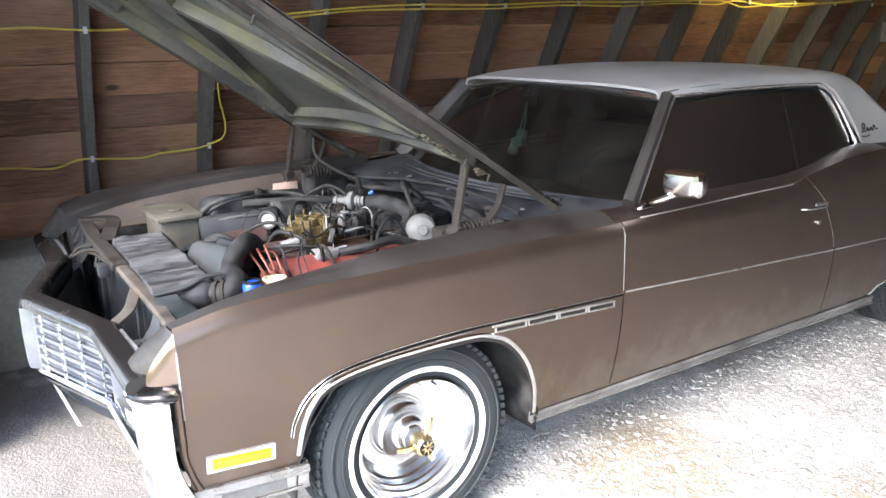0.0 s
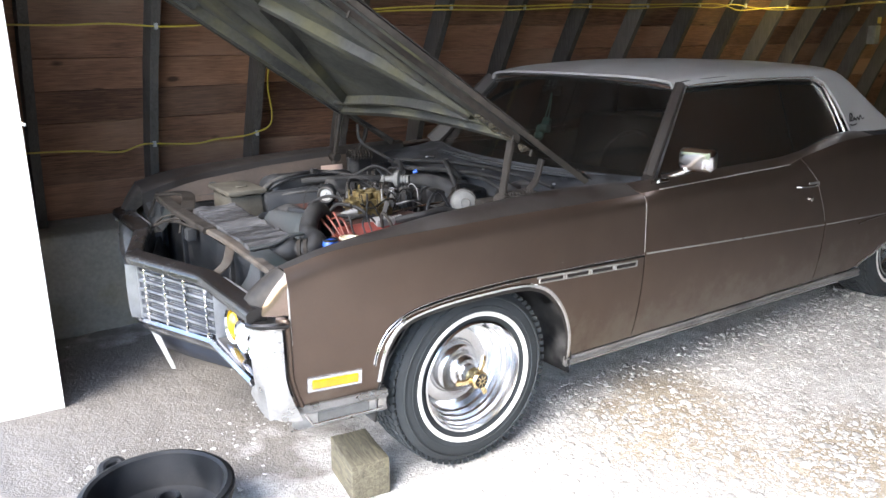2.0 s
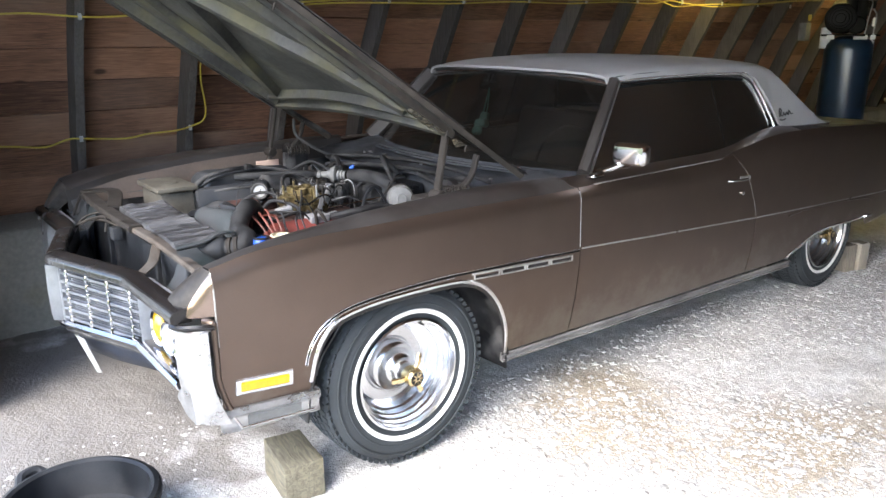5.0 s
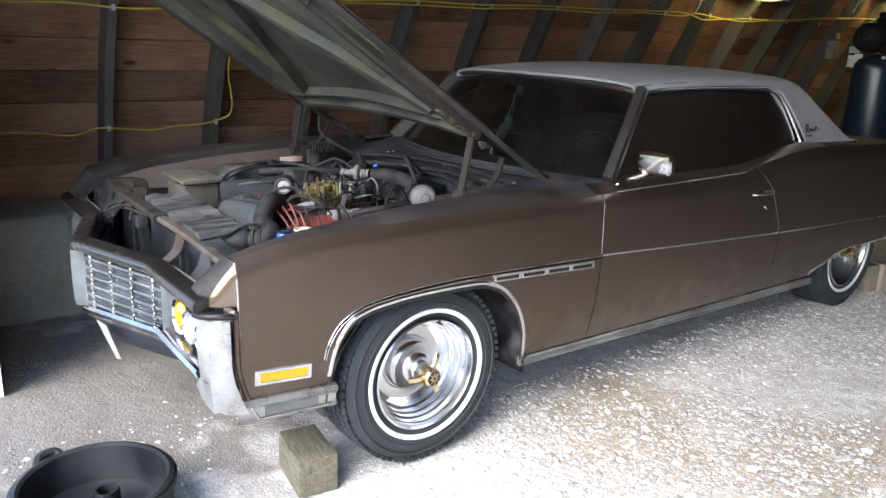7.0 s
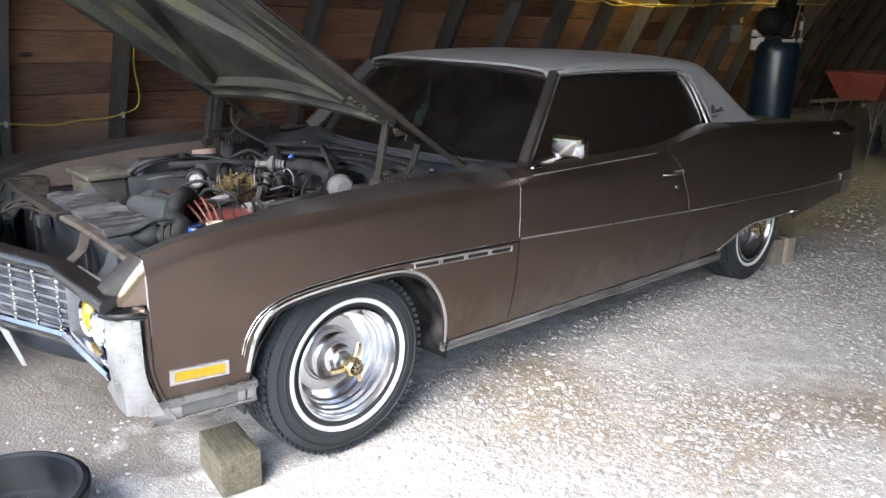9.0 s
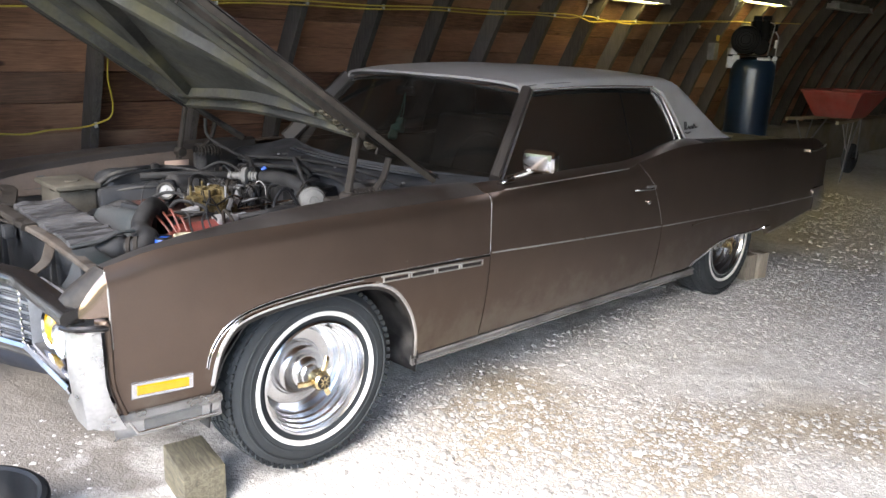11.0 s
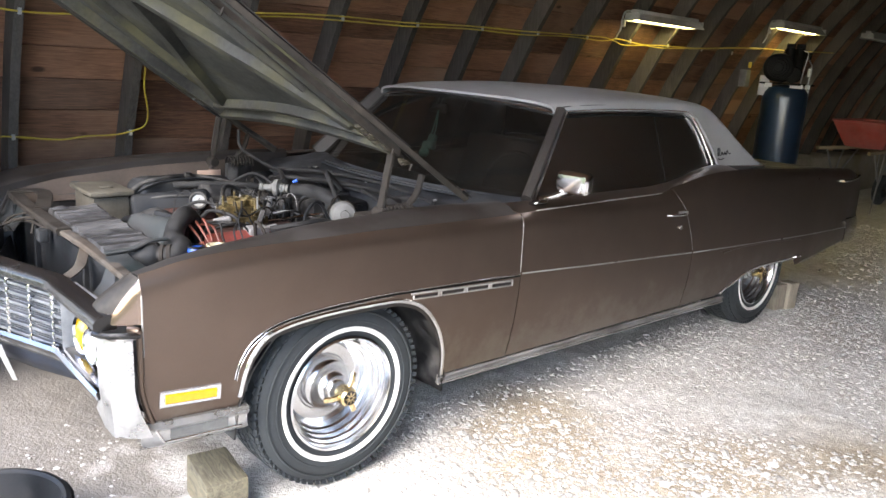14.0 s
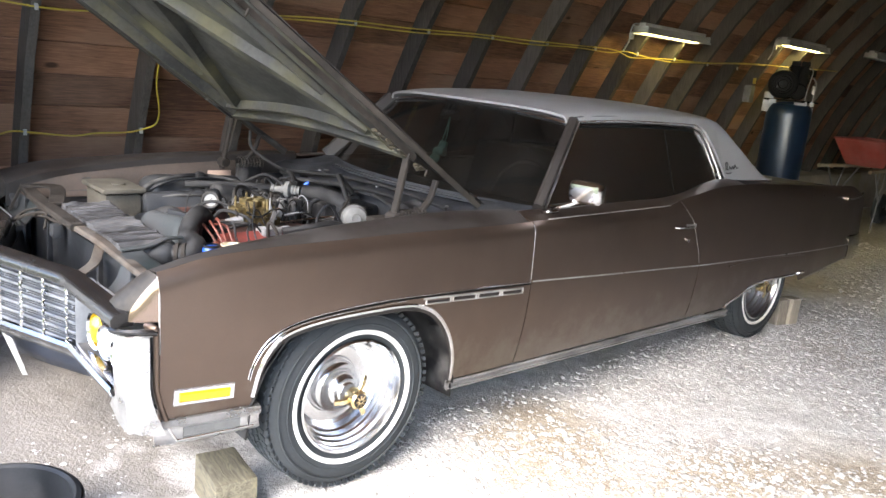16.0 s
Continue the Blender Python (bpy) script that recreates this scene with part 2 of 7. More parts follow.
M_ALU = surface("dull_aluminium", (0.34, 0.34, 0.35), (0.22, 0.22, 0.23), rough=0.45, metal=0.8, scale=12, fine=150, bump=0.1, depth=0.001,
                dust=(0.26, 0.255, 0.245), dust_amount=0.5)
M_GRILLE = surface("silver_grille", (0.205, 0.215, 0.235), (0.145, 0.153, 0.17), rough=0.30, metal=0.9, scale=16, fine=200, bump=0.05, depth=0.001,
                   dust=(0.42, 0.42, 0.42), dust_amount=0.2)
# darker copy of the grille's silver: shade behind the bars put in the colour
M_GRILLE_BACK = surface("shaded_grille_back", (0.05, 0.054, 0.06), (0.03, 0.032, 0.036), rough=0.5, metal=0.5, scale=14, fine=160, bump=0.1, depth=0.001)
M_GOLD = surface("gold_plate", (0.88, 0.72, 0.42), (0.70, 0.55, 0.30), rough=0.26, metal=1.0, scale=20, fine=200, bump=0.03, depth=0.001)
M_TYRE = surface("tyre_rubber", (0.027, 0.032, 0.037), (0.016, 0.019, 0.022), rough=0.66, scale=9, fine=120, bump=0.12, depth=0.001,
                 dust=(0.048, 0.056, 0.057), dust_amount=0.35)
M_WHITEWALL = surface("whitewall_rubber", (0.78, 0.77, 0.74), (0.66, 0.65, 0.62), rough=0.6, scale=14, fine=160, bump=0.05, depth=0.001)
M_AMBER = surface("amber_lens", (0.50, 0.32, 0.010), (0.40, 0.25, 0.007), rough=0.22, scale=24, fine=260, bump=0.25, depth=0.001, coat=0.6)
M_LENS = surface("headlamp_glass", (0.62, 0.66, 0.70), (0.5, 0.53, 0.57), rough=0.12, metal=0.5, scale=14, fine=90, bump=0.2, depth=0.001)
M_GLASS = glass_surface("tinted_glass", (0.06, 0.066, 0.065), 0.012, 0.16)
M_SCREEN = glass_surface("dusty_windscreen_glass", (0.22, 0.24, 0.238), 0.012)
M_INSIDE = surface("dark_trim", (0.030, 0.027, 0.025), (0.018, 0.016, 0.015), rough=0.8, scale=6, fine=150)
M_DARK = surface("sooty_metal", (0.016, 0.016, 0.017), (0.006, 0.006, 0.0065), spec=0.22, rough=0.42, scale=14, fine=120, bump=0.2, depth=0.002,
                 dust=(0.14, 0.135, 0.13), dust_amount=0.55, dust_edge=(0.42, 0.66))
M_BLACK = surface("black_plastic", (0.016, 0.0175, 0.020), (0.008, 0.009, 0.0105), spec=0.22, rough=0.38, scale=8, fine=150, bump=0.1, depth=0.001,
                  dust=(0.055, 0.056, 0.058), dust_amount=0.45, dust_edge=(0.44, 0.70))
M_HOSE = surface("rubber_hose", (0.022, 0.022, 0.023), (0.009, 0.009, 0.0095), spec=0.22, rough=0.55, scale=20, fine=140, bump=0.1, depth=0.001,
                 dust=(0.055, 0.054, 0.053), dust_amount=0.45, dust_edge=(0.46, 0.68))
M_SHROUD = surface("dusty_grey_sheet", (0.034, 0.034, 0.036), (0.014, 0.022, 0.0235), spec=0.22, rough=0.55, scale=8, fine=90, bump=0.25, depth=0.002,
                   dust=(0.055, 0.054, 0.055), dust_amount=0.5)
M_RUSTY = surface("rusty_steel", (0.066, 0.052, 0.041), (0.018, 0.015, 0.013), spec=0.22, rough=0.75, scale=12, fine=90, bump=0.3, depth=0.002,
                  dust=(0.085, 0.077, 0.068), dust_amount=0.55, dust_edge=(0.45, 0.6))
M_STEEL = surface("greasy_steel", (0.022, 0.0185, 0.016), (0.009, 0.008, 0.007), spec=0.22, rough=0.55, scale=18, fine=120, bump=0.2, depth=0.001,
                  dust=(0.042, 0.036, 0.031), dust_amount=0.5)
M_ENGINE_RED = surface("engine_red_paint", (0.22, 0.020, 0.013), (0.06, 0.008, 0.007), rough=0.42, scale=14, fine=120, bump=0.15, depth=0.001,
                       dust=(0.16, 0.09, 0.075), dust_amount=0.55)
M_GREASE = surface("greasy_red_iron", (0.060, 0.022, 0.017), (0.014, 0.009, 0.008), spec=0.22, rough=0.55, scale=18, fine=120, bump=0.25, depth=0.002,
                   dust=(0.075, 0.060, 0.054), dust_amount=0.5)
M_COVER = surface("dusty_streaked_sheet", (0.075, 0.075, 0.079), (0.006, 0.006, 0.0065), spec=0.22, rough=0.38, scale=4.5, fine=30, bump=0.6, depth=0.004, stretch=(1.2, 7, 2),
                  dust=(0.12, 0.119, 0.12), dust_amount=0.4, dust_edge=(0.50, 0.60))
# brown paint lightened here: the sky's highlight on the fender tip, in colour
M_CAP = surface("highlit_fender_cap", (0.27, 0.20, 0.16), (0.20, 0.15, 0.118), rough=0.17, metal=0.85, scale=5, fine=90, bump=0.03, depth=0.001)
M_RAIL = surface("dusty_brown_rail", (0.085, 0.062, 0.048), (0.05, 0.036, 0.028), rough=0.6, scale=6, fine=80, dust=(0.105, 0.087, 0.075), dust_amount=0.4)
M_CRUMB = surface("tan_foam", (0.055, 0.045, 0.027), (0.025, 0.021, 0.014), rough=0.95, scale=30, fine=120, bump=0.5, depth=0.003)
M_CAN = surface("dull_zinc", (0.15, 0.15, 0.145), (0.10, 0.10, 0.097), spec=0.25, rough=0.7, metal=0.0, scale=16, fine=120, bump=0.15, depth=0.001)
M_RES = surface("dusty_tan_plastic", (0.085, 0.078, 0.064), (0.04, 0.037, 0.03), spec=0.22, rough=0.75, scale=9, fine=90, bump=0.2, depth=0.002, dust=(0.13, 0.12, 0.10), dust_amount=0.45)
M_SILL = surface("dusty_sill_metal", (0.20, 0.195, 0.19), (0.07, 0.068, 0.066), rough=0.42, metal=0.55, scale=5, fine=120, bump=0.1, depth=0.001, dust=(0.24, 0.225, 0.21), dust_amount=0.5)
M_PITTED = surface("pitted_chrome", (0.50, 0.495, 0.49), (0.34, 0.335, 0.325), rough=0.30, metal=0.78, scale=14, fine=80, bump=0.4, depth=0.001)
M_BLADE = surface("dull_blade_chrome", (0.70, 0.70, 0.71), (0.55, 0.55, 0.56), rough=0.22, metal=0.8, scale=8, fine=90, bump=0.06, depth=0.001)
# chrome with a lowered colour, standing for the blade's dark reflections
M_BUMPER = surface("dark_reflection_chrome", (0.34, 0.34, 0.36), (0.22, 0.22, 0.235), rough=0.16, metal=1.0, scale=8, fine=90, bump=0.06, depth=0.001)
M_LIP = surface("worn_brown_lip", (0.050, 0.042, 0.036), (0.010, 0.0085, 0.0075), spec=0.22, rough=0.42, scale=5, fine=40, bump=0.2, depth=0.002, dust=(0.06, 0.054, 0.046), dust_amount=0.4)
M_ORANGE = surface("orange_silicone", (0.16, 0.040, 0.026), (0.08, 0.020, 0.014), rough=0.5, scale=20, fine=150)
M_BRASS = surface("dichromate_brass", (0.24, 0.185, 0.085), (0.06, 0.046, 0.024), rough=0.42, metal=0.7, scale=30, fine=150, bump=0.3, depth=0.001)
M_BLUE = surface("blue_plastic", (0.012, 0.08, 0.40), (0.008, 0.05, 0.28), rough=0.4, scale=10, fine=90)
M_CREAM = surface("cream_plastic", (0.50, 0.46, 0.33), (0.40, 0.36, 0.26), rough=0.4, scale=10, fine=90)
M_WHITE = surface("white_plastic", (0.33, 0.33, 0.32), (0.24, 0.24, 0.23), rough=0.4, scale=14, fine=90)
M_HOODUNDER = surface("hood_underside", (0.062, 0.062, 0.056), (0.0085, 0.0085, 0.008), rough=0.75, scale=2.6, fine=40, bump=0.25, depth=0.003,
                      dust=(0.135, 0.122, 0.062), dust_amount=0.6, dust_edge=(0.50, 0.72))
M_HOODRIB = surface("hood_rib", (0.058, 0.057, 0.050), (0.015, 0.015, 0.014), rough=0.65, scale=3.5, fine=50, bump=0.2, depth=0.002,
                    dust=(0.13, 0.118, 0.058), dust_amount=0.6, dust_edge=(0.48, 0.68))
M_MINT = surface("mint_plush", (0.20, 0.42, 0.36), (0.13, 0.30, 0.26), rough=0.95, scale=20, fine=200, bump=0.5, depth=0.003)
M_PEACH = surface("faded_label", (0.55, 0.40, 0.31), (0.45, 0.31, 0.24), rough=0.6, scale=9, fine=100)
M_PLATE = surface("valance_blue", (0.012, 0.017, 0.030), (0.007, 0.009, 0.016), rough=0.55, scale=12, fine=90)
M_BOARD = wood_surface("siding_wood", (0.30, 0.153, 0.090), (0.068, 0.033, 0.021), stain=(0.225, 0.15, 0.105))
M_STUD = wood_surface("grey_stud_wood", (0.092, 0.082, 0.072), (0.030, 0.026, 0.0225), grain=(16, 16, 1.2), per_object=0.25, knots=False)
M_BLOCK = wood_surface("weathered_timber", (0.25, 0.225, 0.15), (0.075, 0.068, 0.052), grain=(14, 2, 14), per_object=0.15, knots=False, stain=(0.22, 0.17, 0.075))
M_GREYBLOCK = wood_surface("grey_timber", (0.34, 0.30, 0.24), (0.16, 0.14, 0.115), grain=(14, 14, 2), per_object=0.3, knots=False)
M_CONCRETE = surface("old_concrete", (0.29, 0.265, 0.225), (0.17, 0.152, 0.125), rough=0.9, scale=2.4, fine=45, bump=0.4, depth=0.006,
                     dust=(0.22, 0.17, 0.075), dust_amount=0.55, dust_edge=(0.52, 0.72))
M_WHITEPAINT = surface("white_paint", (0.80, 0.79, 0.77), (0.70, 0.68, 0.65), rough=0.6, scale=3, fine=60, bump=0.2, depth=0.003)
M_WIRE = surface("yellow_cable", (0.42, 0.32, 0.04), (0.32, 0.24, 0.03), rough=0.45, scale=8, fine=90, bump=0.0)
M_ENAMEL = surface("white_enamel", (0.34, 0.335, 0.32), (0.24, 0.235, 0.22), rough=0.45, scale=7, fine=60)
M_TANK = surface("blue_tank_paint", (0.007, 0.022, 0.045), (0.005, 0.015, 0.03), rough=0.35, scale=3, fine=60, bump=0.05, coat=0.2)
M_RED = surface("red_barrow_paint", (0.26, 0.012, 0.01), (0.18, 0.01, 0.008), rough=0.45, scale=5, fine=80, dust=DUST, dust_amount=0.25)
M_PALEWOOD = wood_surface("pale_handle_wood", (0.36, 0.31, 0.23), (0.24, 0.20, 0.14), knots=False, per_object=0.1)
M_TUBE = glow("lit_tube", (1.0, 0.84, 0.30), 4.2)
M_RIM = surface("satin_chrome", (0.72, 0.73, 0.75), (0.62, 0.63, 0.65), rough=0.21, metal=1.0, scale=9, fine=160, bump=0.0, depth=0.001, rough_var=0.04)
M_COWL = surface("cowl_paint", (0.036, 0.040, 0.047), (0.011, 0.0125, 0.015), spec=0.22, rough=0.55, scale=9, fine=90, bump=0.15, depth=0.001, dust=(0.07, 0.072, 0.074), dust_amount=0.5, dust_edge=(0.45, 0.68))
M_PUMP = surface("black_iron", (0.006, 0.006, 0.0062), (0.004, 0.004, 0.004), spec=0.12, rough=0.7, scale=9, fine=90, bump=0.2, depth=0.001)
M_GUARD = surface("black_gloss_enamel", (0.005, 0.005, 0.0052), (0.003, 0.003, 0.003), spec=0.08, rough=0.45, scale=9, fine=90, bump=0.05, depth=0.001)
M_TUBE_OFF = surface("unlit_tube", (0.75, 0.75, 0.73), (0.7, 0.7, 0.68), rough=0.3, bump=0)


def ground_surface():
    m = bpy.data.materials.new("crushed_stone_ground")
    m.use_nodes = True
    t = m.node_tree
    b = t.nodes["Principled BSDF"]
    link = t.links.new
    co = t.nodes.new("ShaderNodeTexCoord")
    big = t.nodes.new("ShaderNodeTexNoise")
    big.inputs["Scale"].default_value, big.inputs["Detail"].default_value = 0.9, 7
    mid = t.nodes.new("ShaderNodeTexNoise")
    mid.inputs["Scale"].default_value, mid.inputs["Detail"].default_value = 14, 12
    vor = t.nodes.new("ShaderNodeTexVoronoi")
    vor.inputs["Scale"].default_value = 75
    vor2 = t.nodes.new("ShaderNodeTexVoronoi")
    vor2.inputs["Scale"].default_value = 190
    for n in (big, mid, vor, vor2):
        link(co.outputs["Object"], n.inputs["Vector"])
    ramp = t.nodes.new("ShaderNodeValToRGB")
    e = ramp.color_ramp.elements
    e[0].position, e[1].position = 0.22, 0.47
    e[0].color, e[1].color = (0.50, 0.44, 0.35, 1), (0.72, 0.708, 0.684, 1)
    # two damp brown patches where cars have dripped
    level = big.outputs["Fac"]
    for cx, cy, rad in ((1.15, -0.95, 0.55), (0.72, -1.25, 0.45), (1.3, -1.75, 0.65), (2.0, -2.15, 0.5)):
        ds = t.nodes.new("ShaderNodeVectorMath")
        ds.operation = "DISTANCE"
        ds.inputs[1].default_value = (cx, cy, 0)
        link(co.outputs["Object"], ds.inputs[0])
        fall = t.nodes.new("ShaderNodeMapRange")
        fall.inputs["From Max"].default_value = rad
        fall.inputs["To Min"].default_value, fall.inputs["To Max"].default_value = -0.36, 0.0
        link(ds.outputs["Value"], fall.inputs["Value"])
        ad = t.nodes.new("ShaderNodeMath")
        link(level, ad.inputs[0])
        link(fall.outputs["Result"], ad.inputs[1])
        level = ad.outputs[0]
    link(level, ramp.inputs["Fac"])
    r2 = t.nodes.new("ShaderNodeValToRGB")
    r2.color_ramp.elements[0].position, r2.color_ramp.elements[1].position = 0.3, 0.7
    r2.color_ramp.elements[0].color, r2.color_ramp.elements[1].color = (0.78, 0.765, 0.74, 1), (1.06, 1.06, 1.06, 1)
    link(mid.outputs["Fac"], r2.inputs["Fac"])
    mul = t.nodes.new("ShaderNodeMix")
    mul.data_type, mul.blend_type = "RGBA", "MULTIPLY"
    mul.inputs[0].default_value = 1.0
    link(ramp.outputs["Color"], mul.inputs[6])
    link(r2.outputs["Color"], mul.inputs[7])
    bw = t.nodes.new("ShaderNodeRGBToBW")
    link(vor.outputs["Color"], bw.inputs[0])
    r3 = t.nodes.new("ShaderNodeMapRange")
    r3.inputs["To Min"].default_value, r3.inputs["To Max"].default_value = 0.82, 1.06
    link(bw.outputs[0], r3.inputs["Value"])
    mul2 = t.nodes.new("ShaderNodeMix")
    mul2.data_type, mul2.blend_type = "RGBA", "MULTIPLY"
    mul2.inputs[0].default_value = 1.0
    link(mul.outputs[2], mul2.inputs[6])
    link(r3.outputs["Result"], mul2.inputs[7])
    # cell edges darkened: dirt and shade between the chips put in the colour
    gap_shade = t.nodes.new("ShaderNodeMapRange")
    gap_shade.inputs["From Min"].default_value, gap_shade.inputs["From Max"].default_value = 0.30, 0.62
    gap_shade.inputs["To Min"].default_value, gap_shade.inputs["To Max"].default_value = 1.04, 0.88
    link(vor.outputs["Distance"], gap_shade.inputs["Value"])
    grit_shade = t.nodes.new("ShaderNodeMapRange")
    grit_shade.inputs["From Min"].default_value, grit_shade.inputs["From Max"].default_value = 0.25, 0.65
    grit_shade.inputs["To Min"].default_value, grit_shade.inputs["To Max"].default_value = 1.03, 0.91
    link(vor2.outputs["Distance"], grit_shade.inputs["Value"])
    both = t.nodes.new("ShaderNodeMath")
    both.operation = "MULTIPLY"
    link(gap_shade.outputs["Result"], both.inputs[0])
    link(grit_shade.outputs["Result"], both.inputs[1])
    mul3 = t.nodes.new("ShaderNodeMix")
    mul3.data_type, mul3.blend_type = "RGBA", "MULTIPLY"
    mul3.inputs[0].default_value = 1.0
    link(mul2.outputs[2], mul3.inputs[6])
    link(both.outputs[0], mul3.inputs[7])
    # trodden dirt between end wall and car's nose, its colour darkened further for shade
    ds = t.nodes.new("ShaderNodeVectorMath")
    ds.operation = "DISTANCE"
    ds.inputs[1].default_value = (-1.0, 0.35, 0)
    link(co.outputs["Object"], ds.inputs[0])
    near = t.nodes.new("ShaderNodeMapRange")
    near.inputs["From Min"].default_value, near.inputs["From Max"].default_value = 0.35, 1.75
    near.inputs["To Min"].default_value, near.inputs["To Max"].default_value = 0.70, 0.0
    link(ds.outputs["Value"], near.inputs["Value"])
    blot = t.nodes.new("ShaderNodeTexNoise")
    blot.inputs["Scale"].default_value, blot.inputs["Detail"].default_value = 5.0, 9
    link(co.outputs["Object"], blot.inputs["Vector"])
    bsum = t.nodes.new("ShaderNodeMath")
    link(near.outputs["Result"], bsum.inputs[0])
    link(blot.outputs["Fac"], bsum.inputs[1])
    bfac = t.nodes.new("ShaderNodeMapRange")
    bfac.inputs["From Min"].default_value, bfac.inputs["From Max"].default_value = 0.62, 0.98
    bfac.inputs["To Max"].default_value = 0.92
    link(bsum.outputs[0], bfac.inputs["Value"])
    dirt_shade = t.nodes.new("ShaderNodeMix")
    dirt_shade.data_type = "RGBA"
    link(bfac.outputs["Result"], dirt_shade.inputs[0])
    link(mul3.outputs[2], dirt_shade.inputs[6])
    dirt_shade.inputs[7].default_value = (0.15, 0.136, 0.12, 1)
    mul3 = dirt_shade
    # grass tone added out of view before the doorway, to cut bounced light
    split = t.nodes.new("ShaderNodeSeparateXYZ")
    link(co.outputs["Object"], split.inputs[0])
    wob = t.nodes.new("ShaderNodeMath")
    wob.operation = "MULTIPLY_ADD"
    wob.inputs[1].default_value = 0.8
    link(big.outputs["Fac"], wob.inputs[0])
    link(split.outputs["X"], wob.inputs[2])
    edge = t.nodes.new("ShaderNodeMapRange")
    edge.inputs["From Min"].default_value, edge.inputs["From Max"].default_value = -2.7, -2.1
    link(wob.outputs[0], edge.inputs["Value"])
    unseen_grass = t.nodes.new("ShaderNodeMix")
    unseen_grass.data_type = "RGBA"
    link(edge.outputs["Result"], unseen_grass.inputs[0])
    unseen_grass.inputs[6].default_value = (0.13, 0.15, 0.07, 1)
    link(mul3.outputs[2], unseen_grass.inputs[7])
    link(unseen_grass.outputs[2], b.inputs["Base Color"])
    b.inputs["Roughness"].default_value = 0.95
    b.inputs["Specular IOR Level"].default_value = 0.2
    h = t.nodes.new("ShaderNodeMath")
    h.operation = "MULTIPLY_ADD"
    h.inputs[1].default_value = -0.28
    link(vor.outputs["Distance"], h.inputs[0])
    link(mid.outputs["Fac"], h.inputs[2])
    h2 = t.nodes.new("ShaderNodeMath")
    h2.operation = "MULTIPLY_ADD"
    h2.inputs[1].default_value = -0.25
    link(vor2.outputs["Distance"], h2.inputs[0])
    link(h.outputs[0], h2.inputs[2])
    bn = t.nodes.new("ShaderNodeBump")
    bn.inputs["Strength"].default_value, bn.inputs["Distance"].default_value = 0.6, 0.018
    link(h2.outputs[0], bn.inputs["Height"])
    link(bn.outputs["Normal"], b.inputs["Normal"])
    return m


M_GROUND = ground_surface()
M_STONE = surface("limestone_chip", (0.46, 0.45, 0.43), (0.33, 0.32, 0.30), rough=0.95, scale=9, fine=90, bump=0.3, depth=0.003, per_object=1.0, island=True)


# ---- mesh helpers ----
def part(name, bm, material, parent=None, label="", smooth=True, angle=35):
    """Link a bmesh as one mesh object under a thing or part."""
    bmesh.ops.recalc_face_normals(bm, faces=bm.faces)
    me = bpy.data.meshes.new(name)
    bm.edges.index_update()
    rims = [e.index for e in bm.edges if e.is_boundary]
    bm.to_mesh(me)
    bm.free()
    me.materials.append(material)
    if smooth:
        me.shade_smooth()
        me.set_sharp_from_angle(angle=radians(angle))
        for i in rims:
            me.edges[i].use_edge_sharp = True
    ob = new(name, me)
    if parent is not None:
        ob.parent = parent
    if label:
        ob["label"] = label
    return ob


def thing(name, label, category, group="", kind="", at=(0, 0, 0)):
    ob = new(name)
    ob.location = at
    ob.empty_display_size = 0.1
    return tagged(ob, label, category, group, kind)


def solid(bm, size, m=None, bevel=0.0, seg=2):
    """Add a box of that size at the pose m, its edges bevelled."""
    r = bmesh.ops.create_cube(bm, size=1.0, matrix=(m or Matrix()) @ Matrix.Diagonal((*size, 1)))
    if bevel:
        edges = list({e for v in r["verts"] for e in v.link_edges})
        bmesh.ops.bevel(bm, geom=edges, offset=bevel, segments=seg, affect="EDGES", profile=0.6)
    return bm


def box(lo, hi, bevel=0.0, bm=None):
    bm = bm or bmesh.new()
    c = [(a + b) / 2 for a, b in zip(lo, hi)]
    return solid(bm, [abs(b - a) for a, b in zip(lo, hi)], Matrix.Translation(c), bevel)


def axis_pose(p0, p1):
    p0, p1 = Vector(p0), Vector(p1)
    return Matrix.Translation(p0) @ (p1 - p0).to_track_quat("Z", "Y").to_matrix().to_4x4(), (p1 - p0).length


def turned(profile, p0, p1, seg=24, bm=None, closed=False):
    """A body of revolution about the line p0-p1; profile rows are (radius, metres along the line)."""
    bm = bm or bmesh.new()
    m, _ = axis_pose(p0, p1)
    rings = []
    for r, h in profile:
        if r < 1e-5:
            rings.append([bm.verts.new(m @ Vector((0, 0, h)))])
        else:
            rings.append([bm.verts.new(m @ Vector((r * math.cos(2 * math.pi * i / seg), r * math.sin(2 * math.pi * i / seg), h))) for i in range(seg)])
    pairs = list(zip(rings, rings[1:]))
    if closed:
        pairs.append((rings[-1], rings[0]))
    for a, b in pairs:
        for i in range(seg):
            j = (i + 1) % seg
            q = [a[i % len(a)], a[j % len(a)], b[j % len(b)], b[i % len(b)]]
            q = list(dict.fromkeys(q))
            if len(q) > 2:
                bm.faces.new(q)
    return bm


def rod(p0, p1, r, r2=None, seg=12, bm=None, bevel=0.0):
    _, n = axis_pose(p0, p1)
    r2 = r if r2 is None else r2
    b = bevel or min(r, r2) * 0.15
    return turned([(0, 0), (max(r - b, 1e-4), 0), (r, b), (r2, n - b), (max(r2 - b, 1e-4), n), (0, n)], p0, p1, seg, bm)


